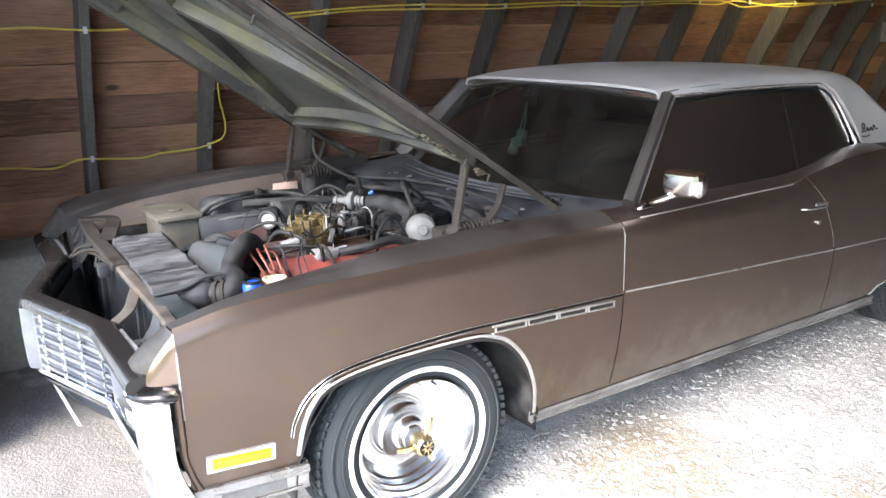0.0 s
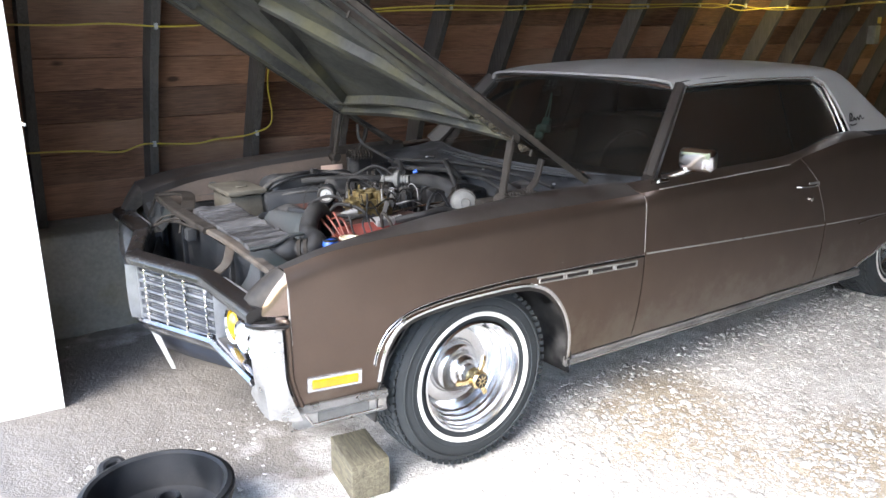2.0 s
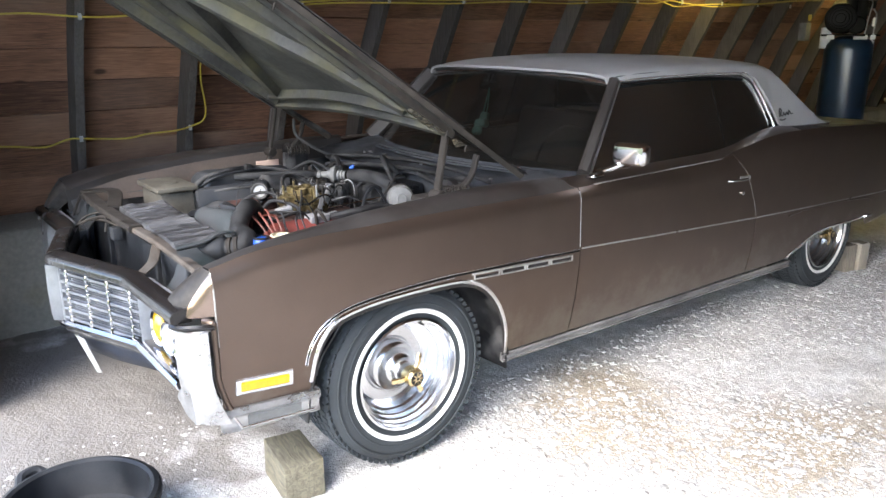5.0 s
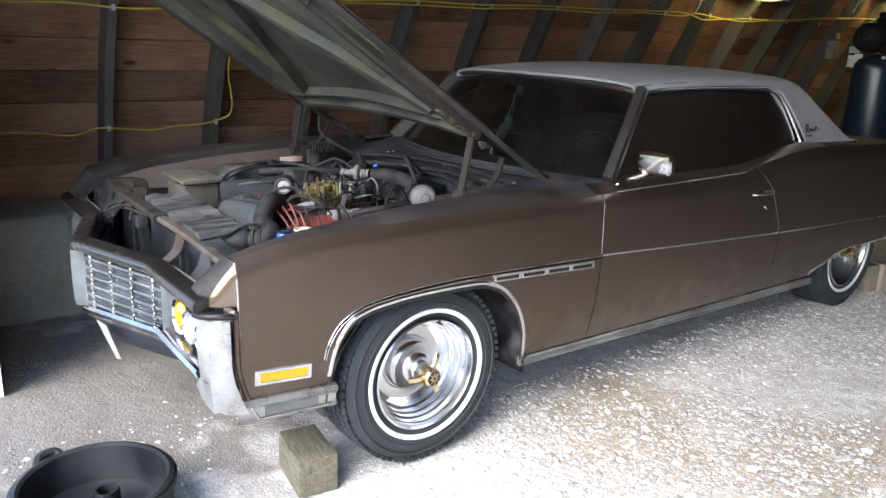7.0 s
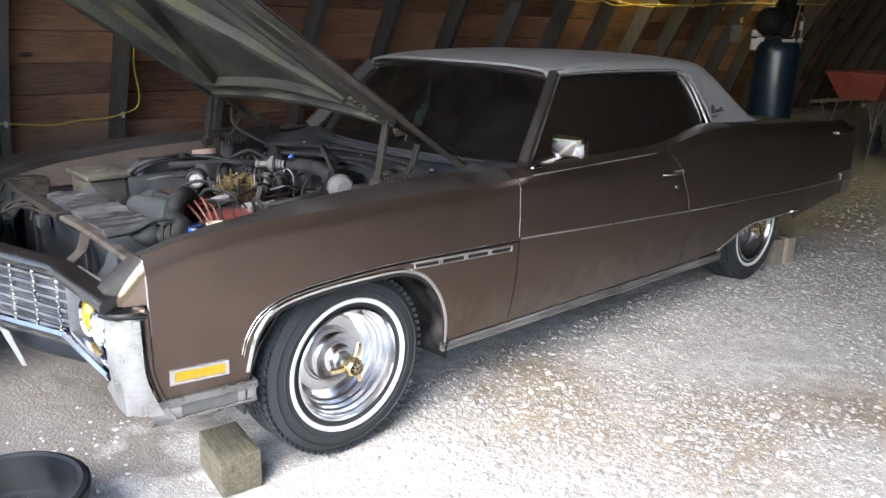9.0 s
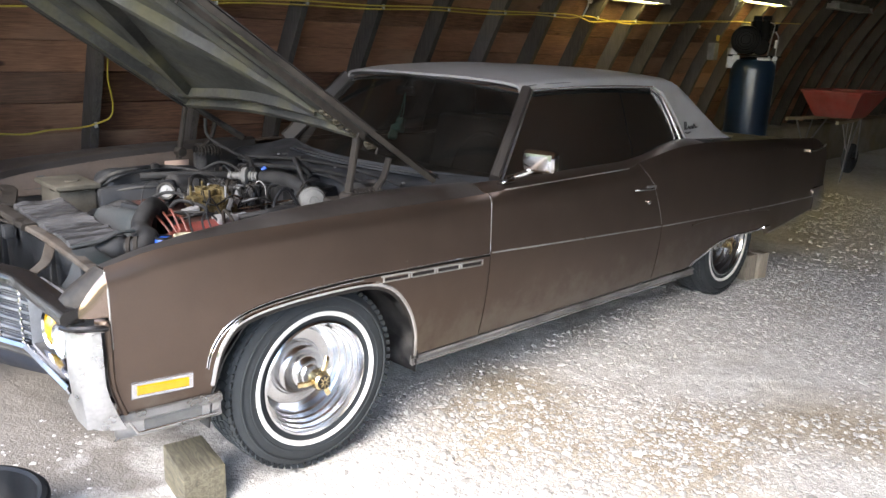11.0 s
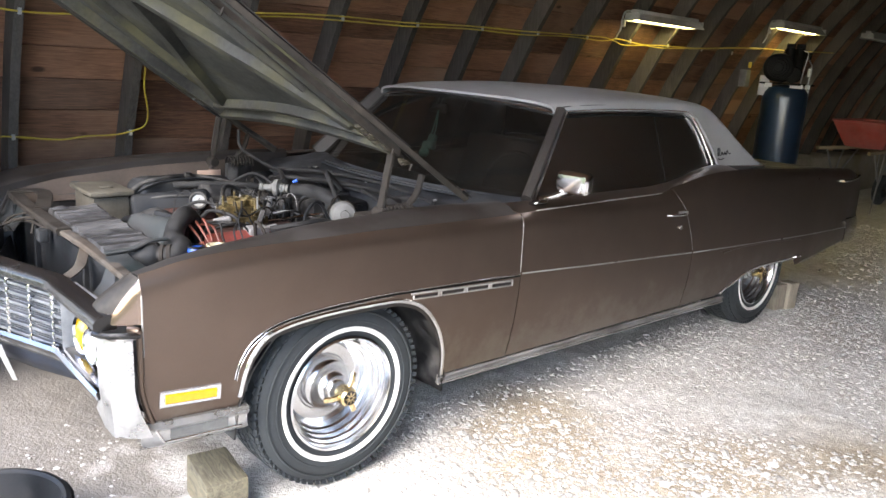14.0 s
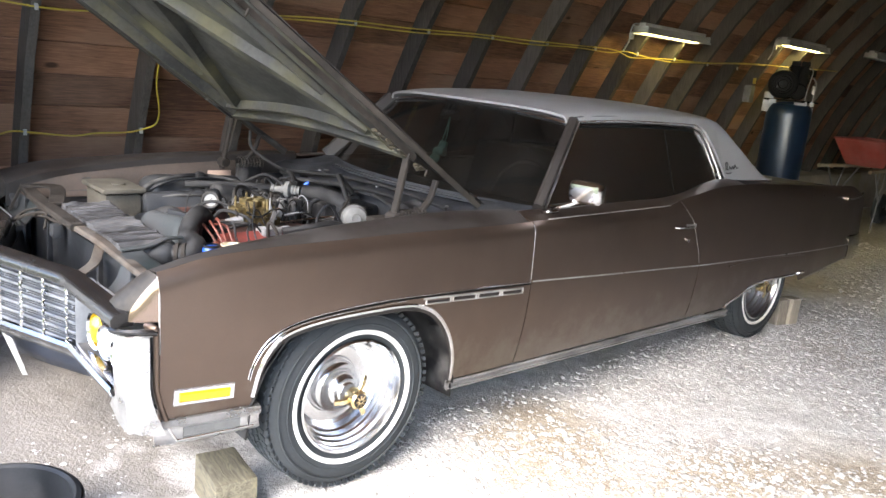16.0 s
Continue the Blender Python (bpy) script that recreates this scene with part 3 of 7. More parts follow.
def smooth_path(pts, n=6):
    pts = [Vector(p) for p in pts]
    if len(pts) < 3:
        return pts
    ext = [2 * pts[0] - pts[1]] + pts + [2 * pts[-1] - pts[-2]]
    out = []
    for a, b, c, d in zip(ext, ext[1:], ext[2:], ext[3:]):
        for k in range(n):
            t = k / n
            out.append(0.5 * (2 * b + (c - a) * t + (2 * a - 5 * b + 4 * c - d) * t * t + (3 * b - a - 3 * c + d) * t ** 3))
    return out + [pts[-1]]


def swept(pts, profile, up=(0, 0, 1), bm=None, closed_profile=True, caps=True):
    """Sweep a 2D profile (side, up) along a path, upright to the vector up."""
    bm = bm or bmesh.new()
    up = Vector(up)
    rings = []
    for i, p in enumerate(pts):
        d = (pts[min(i + 1, len(pts) - 1)] - pts[max(i - 1, 0)]).normalized()
        side = d.cross(up)
        if side.length < 1e-4:
            side = d.cross(Vector((1, 0.01, 0)))
        side.normalize()
        top = side.cross(d).normalized()
        rings.append([bm.verts.new(p + side * a + top * b) for a, b in profile])
    n = len(profile)
    for a, b in zip(rings, rings[1:]):
        for i in range(n if closed_profile else n - 1):
            j = (i + 1) % n
            bm.faces.new((a[i], a[j], b[j], b[i]))
    if caps and closed_profile:
        bm.faces.new(rings[0])
        bm.faces.new(rings[-1])
    return bm


def circle(r, n=8):
    return [(r * math.cos(2 * math.pi * k / n), r * math.sin(2 * math.pi * k / n)) for k in range(n)]


def tube(pts, r, seg=8, bm=None, n=6):
    return swept(smooth_path(pts, n), circle(r, seg), (0.13, 0.21, 0.97), bm)


def rect(w, h, b=0.0):
    if not b:
        return [(-w / 2, -h / 2), (w / 2, -h / 2), (w / 2, h / 2), (-w / 2, h / 2)]
    x, y = w / 2, h / 2
    return [(-x + b, -y), (x - b, -y), (x, -y + b), (x, y - b), (x - b, y), (-x + b, y), (-x, y - b), (-x, -y + b)]


def sheet(rows, bm=None):
    """A quad sheet through rows of points, all of one length."""
    bm = bm or bmesh.new()
    vs = [[bm.verts.new(p) for p in row] for row in rows]
    for a, b in zip(vs, vs[1:]):
        for i in range(len(a) - 1):
            q = list(dict.fromkeys((a[i], a[i + 1], b[i + 1], b[i])))
            if len(q) > 2:
                bm.faces.new(q)
    return bm


def thick(ob, t, offset=0.0):
    md = ob.modifiers.new("thickness", "SOLIDIFY")
    md.thickness, md.offset = t, offset
    return ob


def mirrored(bm):
    """A copy of the bmesh, mirrored to the other side of the car."""
    b2 = bm.copy()
    bmesh.ops.scale(b2, vec=(1, -1, 1), verts=b2.verts)
    bmesh.ops.reverse_faces(b2, faces=b2.faces)
    return b2


def lerp(table, x):
    """Smooth value between the rows (x, value) of a table."""
    if x <= table[0][0]:
        return table[0][1]
    for (x0, v0), (x1, v1) in zip(table, table[1:]):
        if x <= x1:
            return v0 + (v1 - v0) * (x - x0) / (x1 - x0)
    return table[-1][1]


def soft(table, x, w=0.06):
    return sum(lerp(table, x + w * k) for k in (-1, -0.5, 0, 0.5, 1)) / 5


# ---- the barn: ground, foundation, arched wall, end wall with its doorway ----
ARCH_Y, ARCH_Z, ARCH_R = -3.24, -0.72, 5.0      # centre and radius of the ribs' inner faces
END_X, FAR_X = -1.154, 24.0
STUD_STEP, STUD_0 = 0.60, -0.41
LEDGE = 0.56


def arch(a, r=ARCH_R):
    """Point (y, z) of the arch at the angle a above the horizontal, on the far side from the doorway's middle."""
    return ARCH_Y + r * math.cos(a), ARCH_Z + r * math.sin(a)


def ground_height(x, y):
    p = Vector((x, y, 0))
    return 0.016 * noise.noise(p * 0.9) + 0.010 * noise.noise(p * 3.1) + 0.007 * noise.noise(p * 9.0) - 0.004


def build_ground():
    xs = [-400, -60, -20, -9, -5, -3, -2] + list(np.arange(-1.5, 6.0, 0.04)) + list(np.arange(6.0, 14, 0.25)) + [16, 20, 26, 60, 400]
    ys = [-400, -60, -20, -10, -7, -5, -4, -3.5] + list(np.arange(-3.0, 1.5, 0.04)) + [1.6, 2, 4, 10, 60, 400]
    verts = [(x, y, ground_height(x, y) if abs(x) < 20 and abs(y) < 12 else 0.0) for x in xs for y in ys]
    n = len(ys)
    faces = [(i * n + j, (i + 1) * n + j, (i + 1) * n + j + 1, i * n + j + 1) for i in range(len(xs) - 1) for j in range(n - 1)]
    me = bpy.data.meshes.new("ground")
    me.from_pydata(verts, [], faces)
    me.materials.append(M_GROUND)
    me.shade_smooth()
    return tagged(new("ground", me), "pale crushed limestone floor with brown damp stains", "ground", kind="structure")


ground = build_ground()

# concrete foundation along the arched wall
fx = list(np.arange(END_X, 12, 0.3)) + [16, FAR_X]
prof = [(1.35, -0.15), (1.348, 0.2), (1.352, 0.5), (1.36, LEDGE - 0.012), (1.375, LEDGE), (1.95, LEDGE), (1.95, -0.15)]
bm = sheet([[(x, y + 0.008 * noise.noise(Vector((x * 2, z * 4, 1))), z + (0.006 * noise.noise(Vector((x * 1.7, 3, 2))) if z > 0.4 else 0)) for y, z in prof] for x in fx])
foundation = tagged(part("foundation", bm, M_CONCRETE, angle=50), "low stained concrete foundation wall under the wooden siding", "foundation wall", kind="structure")

# the arched wall: backing skin, ribs, and boards
A0 = math.asin((LEDGE - ARCH_Z) / ARCH_R)
A1 = math.pi - math.asin((0 - ARCH_Z) / ARCH_R)
skin_r, board_r = ARCH_R + 0.19, ARCH_R + 0.15
bm = bmesh.new()
for x0, x1, a1 in ((END_X - 0.30, FAR_X, A1 + 0.03),):
    sheet([[(x, *arch(A0 - 0.03 + (a1 - A0 + 0.03) * k / 48, skin_r)) for k in range(49)] for x in (x0, (x0 + x1) / 2, x1)], bm)
wall_arch = tagged(part("wall_arch", bm, M_BOARD), "curved barn wall of reddish-brown horizontal boards on grey ribs", "wall", kind="structure")
thick(wall_arch, 0.02)


def rib(x):
    bm = bmesh.new()
    a1 = A1
    rows = []
    n = 30
    for k in range(n + 1):
        a = A0 - 0.01 + (a1 - A0) * k / n
        w = 0.022 + 0.001 * math.sin(7 * a + x)
        j = 0.005 * noise.noise(Vector((x * 3, a * 9, 0)))
        rows.append([(x - w + j, *arch(a, ARCH_R)), (x + w + j, *arch(a, ARCH_R)), (x + w + j, *arch(a, ARCH_R + 0.14)), (x - w + j, *arch(a, ARCH_R + 0.14)), (x - w + j, *arch(a, ARCH_R))])
    sheet(rows, bm)
    bmesh.ops.remove_doubles(bm, verts=bm.verts, dist=1e-4)
    return part("rib", bm, M_STUD, wall_arch, smooth=False)


sx = STUD_0 - STUD_STEP
while sx < FAR_X:
    if sx > END_X + 0.05:
        rib(sx)
    sx += STUD_STEP

# lamps: shop lights along the wall
def shop_light(x, y, z, length, lit, tilt=0.0, sag=0.0):
    lamp = thing("shop_light", "white enamel shop light with " + ("lit" if lit else "unlit") + " fluorescent tubes hung along the wall", "shop light", "shop lights along the wall", at=(x, y, z))
    lamp.rotation_euler = (0, radians(sag), radians(tilt))
    bm = sheet([[(k * length, yy, zz) for yy, zz in ((-0.085, -0.05), (-0.08, -0.04), (-0.035, 0.012), (0.035, 0.012), (0.08, -0.04), (0.085, -0.05))] for k in (0, 0.5, 1)])
    thick(part("reflector", bm, M_ENAMEL, lamp, smooth=False), 0.004)
    part("housing", box((0.02, -0.033, 0.014), (length - 0.02, 0.033, 0.042), 0.006), M_ENAMEL, lamp)
    for s in (-0.036, 0.036):
        part("tube", rod((0.03, s, -0.03), (length - 0.03, s, -0.03), 0.0125, seg=12), M_TUBE if lit else M_TUBE_OFF, lamp)
    for k in (0.012, length - 0.012):
        part("end_cap", box((k - 0.01, -0.075, -0.045), (k + 0.01, 0.075, 0.016), 0.004), M_ENAMEL, lamp)
    if lit:
        part("power_cord", tube([(0.02, 0.03, 0.03), (-0.03, 0.05, 0.02), (-0.05, 0.06, -0.05), (-0.04, 0.07, -0.12), (-0.07, 0.09, -0.20)], 0.007, 7), M_WHITE, lamp, "pale power cord")
        part("cord_plug", box((-0.055, 0.035, -0.10), (-0.025, 0.065, -0.05), 0.006), M_WHITE, lamp)
    for k in (0.12, length - 0.12):
        part("hanger_wire", rod((k, 0, 0.04), (k, 0.1, 0.5), 0.002, seg=6), M_STEEL, lamp)
    return lamp


shop_light(1.21, 0.80, 2.05, 1.1, False)
shop_light(4.12, 0.89, 1.995, 1.01, True)
shop_light(6.65, 0.86, 2.12, 1.04, True)
shop_light(8.87, 0.78, 2.17, 1.19, False)


# ---- the car ----
car = thing("car", "brown two-door hardtop coupe with grey vinyl roof and open hood", "car")

CREASE = [(-0.72, 0.60), (-0.4, 0.70), (-0.14, 0.72), (0.05, 0.722), (0.28, 0.712), (0.88, 0.69), (1.38, 0.66), (2.26, 0.612), (2.85, 0.59), (3.61, 0.56), (4.62, 0.525)]
RIDGE = [(-0.66, 0.87), (-0.58, 0.90), (-0.5, 0.915), (-0.3, 0.93), (0.15, 0.94), (0.71, 0.935), (1.04, 0.94), (1.58, 0.945), (2.0, 0.948), (2.2, 0.965), (2.36, 1.0), (2.52, 1.033), (2.78, 1.034), (3.13, 1.021), (3.52, 1.004), (3.96, 0.985), (4.36, 0.964), (4.50, 0.94), (4.58, 0.90), (4.66, 0.87)]
SIDE = [(-0.72, 0.945), (-0.5, 0.975), (-0.2, 1.0), (0.1, 1.012), (0.9, 1.01), (2.0, 1.0), (3.0, 1.0), (3.8, 0.985), (4.4, 0.955), (4.66, 0.935)]
ARCH_F = [(-0.366, 0.36), (-0.362, 0.451), (-0.347, 0.541), (-0.322, 0.598), (-0.281, 0.643), (-0.213, 0.667), (-0.108, 0.682), (0.015, 0.688), (0.16, 0.688), (0.265, 0.677), (0.355, 0.635), (0.43, 0.549), (0.478, 0.448), (0.497, 0.37), (0.505, 0.32)]
ARCH_B = [(2.66, 0.315), (2.70, 0.342), (2.79, 0.366), (2.88, 0.402), (2.97, 0.422), (3.06, 0.430), (3.16, 0.431), (3.35, 0.425), (3.64, 0.418)]


def body_bottom(x):
    if x < -0.366:
        return 0.425 - 0.06 * (x + 0.7)
    if x < 0.505:
        return lerp(ARCH_F, x)
    if x < 2.66:
        return 0.318 - 0.006 * (x - 0.5)
    if x < 3.64:
        return lerp(ARCH_B, x)
    return 0.362 + 0.088 * (x - 3.68)


def side_y(x, z):
    """Outer face of the body's side at x and height z, as a distance from the centre line."""
    zc, zt, w = soft(CREASE, x), soft(RIDGE, x), soft(SIDE, x, 0.1)
    if z <= zc:
        d = (zc - z) / 0.4
        return w - 0.012 - 0.055 * d * d
    u = min(1.0, (z - zc) / max(zt - zc, 0.01))
    return w - 0.012 - 0.008 * u - 0.020 * max(0, (u - 0.82) / 0.18) ** 2


def door_sweep(x, z):
    """Forward sweep of the door's curved rear edge towards the belt, fading out on either side."""
    return lerp([(0.62, 0.0), (0.69, -0.022), (0.77, -0.066), (0.863, -0.119), (0.928, -0.205), (0.97, -0.25)], z) * max(0.0, 1 - abs(x - 2.241) / 0.55)


def side_panel(x0, x1, dense=0.06, lean=0.0, rows=12, zlo=None, zhi=None):
    xs = set(np.round(np.arange(x0, x1, dense), 4)) | {x0, x1}
    xs |= {x for x, _ in ARCH_F + ARCH_B if x0 < x < x1}
    out = []
    for x in sorted(xs):
        lo, hi = body_bottom(x), soft(RIDGE, x)
        if x <= x0 + 1e-6 and -0.7 < x < -0.3:
            lo = body_bottom(x)
        zc = soft(CREASE, x)
        col = []
        levels = [lo + (zc - 0.006 - lo) * k / 5 for k in range(6)] if zc - lo > 0.03 else [lo + 0.001 * k for k in range(6)]
        zs = max(zc, lo + 0.012)
        levels += [zs + (hi - zs) * (1 - (1 - k / rows) ** 1.6) for k in range(rows + 1)]
        for z in levels:
            xx = x + lean * (z - 0.69) + door_sweep(x, z)
            col.append((xx, -side_y(x, z), z))
        out.append(col)
    return sheet(out)


def both_sides(name, bm, material, label="", t=0.0):
    """The panel on the driver's side, and its mirror image on the other."""
    twin = mirrored(bm)
    a = part(name, bm, material, car, label)
    b = part(name, twin, material, car, label)
    if t:
        for o in (a, b):
            thick(o, t, 0.0)
    return a, b


# fenders, doors, quarter panels
both_sides("front_fender", side_panel(-0.655, 0.866, 0.05), M_PAINT, t=0.006)
door_l, door_r = both_sides("door", side_panel(0.872, 2.238, 0.08), M_PAINT, t=0.006)
both_sides("quarter_panel", side_panel(2.244, 4.66, 0.07), M_PAINT, t=0.006)


# tops of the fenders, in to the hood's gap, with a turned-down flange
def fender_top():
    rows = []
    for x in np.arange(-0.655, 0.87, 0.05):
        zt, w = soft(RIDGE, x), side_y(x, soft(RIDGE, x))
        zi = lerp([(-0.66, 0.845), (-0.52, 0.885), (-0.38, 0.91), (-0.04, 0.945), (0.34, 0.965), (0.57, 0.97), (0.87, 0.965)], x)
        yi = lerp([(-0.66, 0.80), (-0.4, 0.815), (0.5, 0.815), (0.87, 0.84)], x)
        rows.append([(x, -w, zt), (x, -(w * 0.6 + yi * 0.4), zt + (zi - zt) * 0.5 + 0.012), (x, -(w * 0.2 + yi * 0.8), zi + 0.006), (x, -yi, zi), (x, -yi + 0.008, zi - 0.008), (x, -yi + 0.012, zi - 0.11)])
    return sheet(rows)


both_sides("fender_top", fender_top(), M_PAINT_SHADE, t=0.004)


# belt shelf between the body side and the windows, and the deck behind the roof
def shoulder(x0, x1, inner):
    rows = []
    for x in np.arange(x0, x1 + 0.01, 0.06):
        zt, w = soft(RIDGE, x), side_y(x, soft(RIDGE, x))
        yi = lerp(inner, x)
        rows.append([(x, -w, zt), (x, -(w + yi) / 2, zt + 0.014), (x, -yi, zt + 0.014)])
    return sheet(rows)


both_sides("belt_top", shoulder(0.862, 2.70, [(0.86, 0.83), (1.2, 0.84), (2.7, 0.84)]), M_PAINT, t=0.004)
rows = []
for x in list(np.arange(2.68, 4.6, 0.08)) + [4.64]:
    zt = soft(RIDGE, x)
    w = side_y(x, zt)
    rise = lerp([(2.68, 0.02), (3.1, 0.012), (3.5, -0.02), (4.3, -0.03), (4.6, -0.01)], x)
    rows.append([(x, w * k / 10, zt + rise * (1 - abs(k / 10) ** 6)) for k in range(-10, 11)])
part("trunk_lid", sheet(rows), M_PAINT_SHADE, car, "brown trunk lid in the shade-darkened paint, under dust")
rows = []
for z in (0.40, 0.5, 0.6, 0.72, 0.84, 0.885):
    w = 0.90 - 0.0 * z
    rows.append([(4.63 + 0.03 * math.sin((z - 0.4) * 5) - 0.06 * (k / 8) ** 2, w * k / 8, z) for k in range(-8, 9)])
part("tail_panel", sheet(rows), M_PAINT, car)

# dark inner shell seen through the gaps, floor of the car
part("underbody", box((0.55, -0.88, 0.27), (2.66, 0.88, 0.36), 0.02), M_DARK, car)
part("inner_shell", box((0.80, -0.93, 0.34), (2.6, 0.93, 0.60), 0.02), M_DARK, car)
part("rear_floor", box((2.6, -0.62, 0.34), (4.5, 0.62, 0.84), 0.02), M_DARK, car)
for s in (-1, 1):
    part("sill_inner", box((0.87, s * 0.90 - 0.02, 0.55), (2.6, s * 0.90 + 0.02, 0.92), 0.01), M_INSIDE, car)

# ---- roof, pillars and glass ----
EDGE = [(1.38, 0.665, 1.315), (1.5, 0.69, 1.332), (1.8, 0.705, 1.342), (2.2, 0.715, 1.342), (2.44, 0.724, 1.336), (2.51, 0.742, 1.305), (2.565, 0.770, 1.23), (2.615, 0.810, 1.13), (2.640, 0.838, 1.058), (2.655, 0.848, 1.040), (2.9, 0.866, 1.036), (3.12, 0.875, 1.030), (3.2, 0.83, 1.022), (3.5, 0.72, 1.0)]
CROWN = [(1.38, 1.368), (1.6, 1.402), (2.0, 1.420), (2.4, 1.414), (2.6, 1.398), (2.70, 1.372), (2.80, 1.298), (3.12, 1.055), (3.2, 1.035), (3.5, 1.0)]
SAIL = [(2.40, 1.362), (2.60, 1.358), (2.68, 1.340), (2.74, 1.297), (2.80, 1.248), (2.92, 1.140), (3.05, 1.050), (3.12, 1.033), (3.2, 1.026), (3.5, 1.0)]   # upper edge of the rear pillars
rows = []
for x in sorted({e[0] for e in EDGE} | set(np.round(np.arange(1.45, 3.5, 0.05), 3))):
    ye, ze = lerp([(e[0], e[1]) for e in EDGE], x), lerp([(e[0], e[2]) for e in EDGE], x)
    zc = soft(CROWN, x)
    zs = ze + (zc - ze) * 0.35 if x < 2.4 else max(lerp(SAIL, x), ze + 0.002)
    ys = ye - (zs - ze) * 0.42
    half_row = [(ye - (zs - ze) * 0.42 * k / 6, ze + (zs - ze) * k / 6) for k in range(6)]
    half_row += [(ys * math.cos(a) ** 0.8, zs + (zc - zs) * math.sin(a) ** 0.9) for a in np.linspace(0, math.pi / 2, 10)]
    half_row[-1] = (0.0, zc)
    row = []
    for y, z in [(-y, z) for y, z in half_row] + half_row[-2::-1]:
        bow = 0.10 * (1 - (y / ye) ** 2) if x < 1.7 else 0.0
        row.append((x - bow * max(0, (1.7 - x) / 0.32), y, z))
    rows.append(row)
roof = part("roof", sheet(rows), M_VINYL, car, "light grey vinyl roof covering")
thick(roof, 0.012, 0)


def window_y(z):
    return 0.855 - 0.385 * (z - 0.94)


WIN = [(1.075, 0.945), (1.425, 1.318), (1.7, 1.326), (2.1, 1.328), (2.43, 1.315), (2.515, 1.275), (2.56, 1.18), (2.59, 1.075), (2.59, 1.025), (2.555, 0.992), (2.45, 0.968), (2.29, 0.945), (2.1, 0.936), (1.6, 0.945)]
SURROUND = [(2.42, 1.330), (2.50, 1.303), (2.545, 1.245), (2.585, 1.155), (2.617, 1.060), (2.618, 1.022), (2.575, 0.990), (2.48, 0.963), (2.30, 0.942), (2.14, 0.934), (1.9, 0.936)]


def outline_face(pts, bm=None):
    bm = bm or bmesh.new()
    bm.faces.new([bm.verts.new(p) for p in pts])
    return bm


g1, g2 = both_sides("side_window", outline_face([(x, -window_y(z), z) for x, z in WIN]), M_GLASS, "dark tinted side glass")
for s in (-1, 1):
    path = smooth_path([(x, s * (window_y(z) + 0.012), z) for x, z in SURROUND], 5)
    part("window_trim", swept(path, rect(0.020, 0.016, 0.005), (0, -s, 0.3)), M_BLADE, car, "bright metal window surround")
    path = smooth_path([(x, s * (window_y(z) + 0.012), z) for x, z in (SURROUND[-1], (1.6, 0.948), (1.3, 0.952), (1.10, 0.950))], 4)
    part("belt_trim", swept(path, rect(0.014, 0.014, 0.004), (0, -s, 0.3)), M_BLADE, car)
    path = smooth_path([(x, s * (window_y(z) + 0.006), z - 0.012) for x, z in WIN[1:5]], 4)
    part("window_seal", swept(path, rect(0.012, 0.016, 0.003), (0, -s, 0.3)), M_PUMP, car)
    # thin bright strip added on the ridge in place of the edge's highlight
    path = [Vector((x, s * (side_y(x, soft(RIDGE, x)) + 0.001), soft(RIDGE, x) + 0.004)) for x in np.linspace(0.97, 2.32, 16)]
    part("ridge_highlight", swept(path, rect(0.006, 0.007, 0.002), (0, -s, 0.3)), M_CHROME_DIRTY, car)
    part("window_divider", rod((2.14, s * window_y(1.32) * 0.995, 1.32), (2.13, s * window_y(0.95) * 0.995, 0.95), 0.005, seg=8), M_PUMP, car)
    # pillar beside the windscreen
    a0, a1 = Vector((1.052, s * 0.832, 0.95)), Vector((1.402, s * 0.686, 1.318))
    part("windscreen_pillar", swept([a0 + (a1 - a0) * k / 5 for k in range(6)], rect(0.086, 0.05, 0.012), (0.6, s * 0.7, -0.2)), M_PAINT_SHADE, car)
    e0, e1 = Vector((1.082, s * 0.850, 0.95)), Vector((1.428, s * 0.702, 1.322))
    part("pillar_trim", swept([e0, (e0 + e1) / 2, e1], rect(0.010, 0.010, 0.003), (0.6, s, 0)), M_CHROME_DIRTY, car)
    # drip rail over the side window
    path = smooth_path([(x, s * (y + 0.004), z - 0.004) for x, y, z in EDGE[:5]], 5)
    part("drip_rail", swept(path, rect(0.014, 0.014, 0.004), (0, -s, 0.4)), M_BLADE, car)
    path = smooth_path([(x, s * (y - 0.006), z + 0.020) for x, y, z in EDGE[:5]], 5)
    part("roof_seam", swept(path, rect(0.004, 0.005, 0.001), (0, -s, 0.4)), M_BLACK, roof)
    path = smooth_path([(2.63, s * 0.855, 1.036), (2.9, s * 0.874, 1.034), (3.10, s * 0.884, 1.028), (3.17, s * 0.86, 1.026)], 4)
    part("roof_base_trim", swept(path, rect(0.012, 0.014, 0.003), (0, -s, 0.4)), M_BLADE, car)

# windscreen
rows = []
for k in range(9):
    v = k / 8
    row = []
    for j in range(-8, 9):
        u = j / 8
        yb, yt = 0.79 * u, 0.655 * u
        xb, xt = 0.90 + 0.20 * u * u, 1.305 + 0.095 * u * u
        zb, zt = 0.955 - 0.008 * u * u, 1.358 - 0.042 * u * u
        row.append((xb + (xt - xb) * v, yb + (yt - yb) * v, zb + (zt - zb) * v + 0.012 * math.sin(math.pi * v)))
    rows.append(row)
top_edge = [Vector(p) for p in rows[-1]]
part("windscreen", sheet(rows), M_SCREEN, car, "dusty dark windscreen glass")
part("windscreen_header", swept(top_edge, rect(0.02, 0.028, 0.006), (0.5, 0, 1)), M_CHROME, car, "bright strip over the windscreen")
low_edge = [Vector(p) + Vector((-0.01, 0, -0.004)) for p in rows[0]]
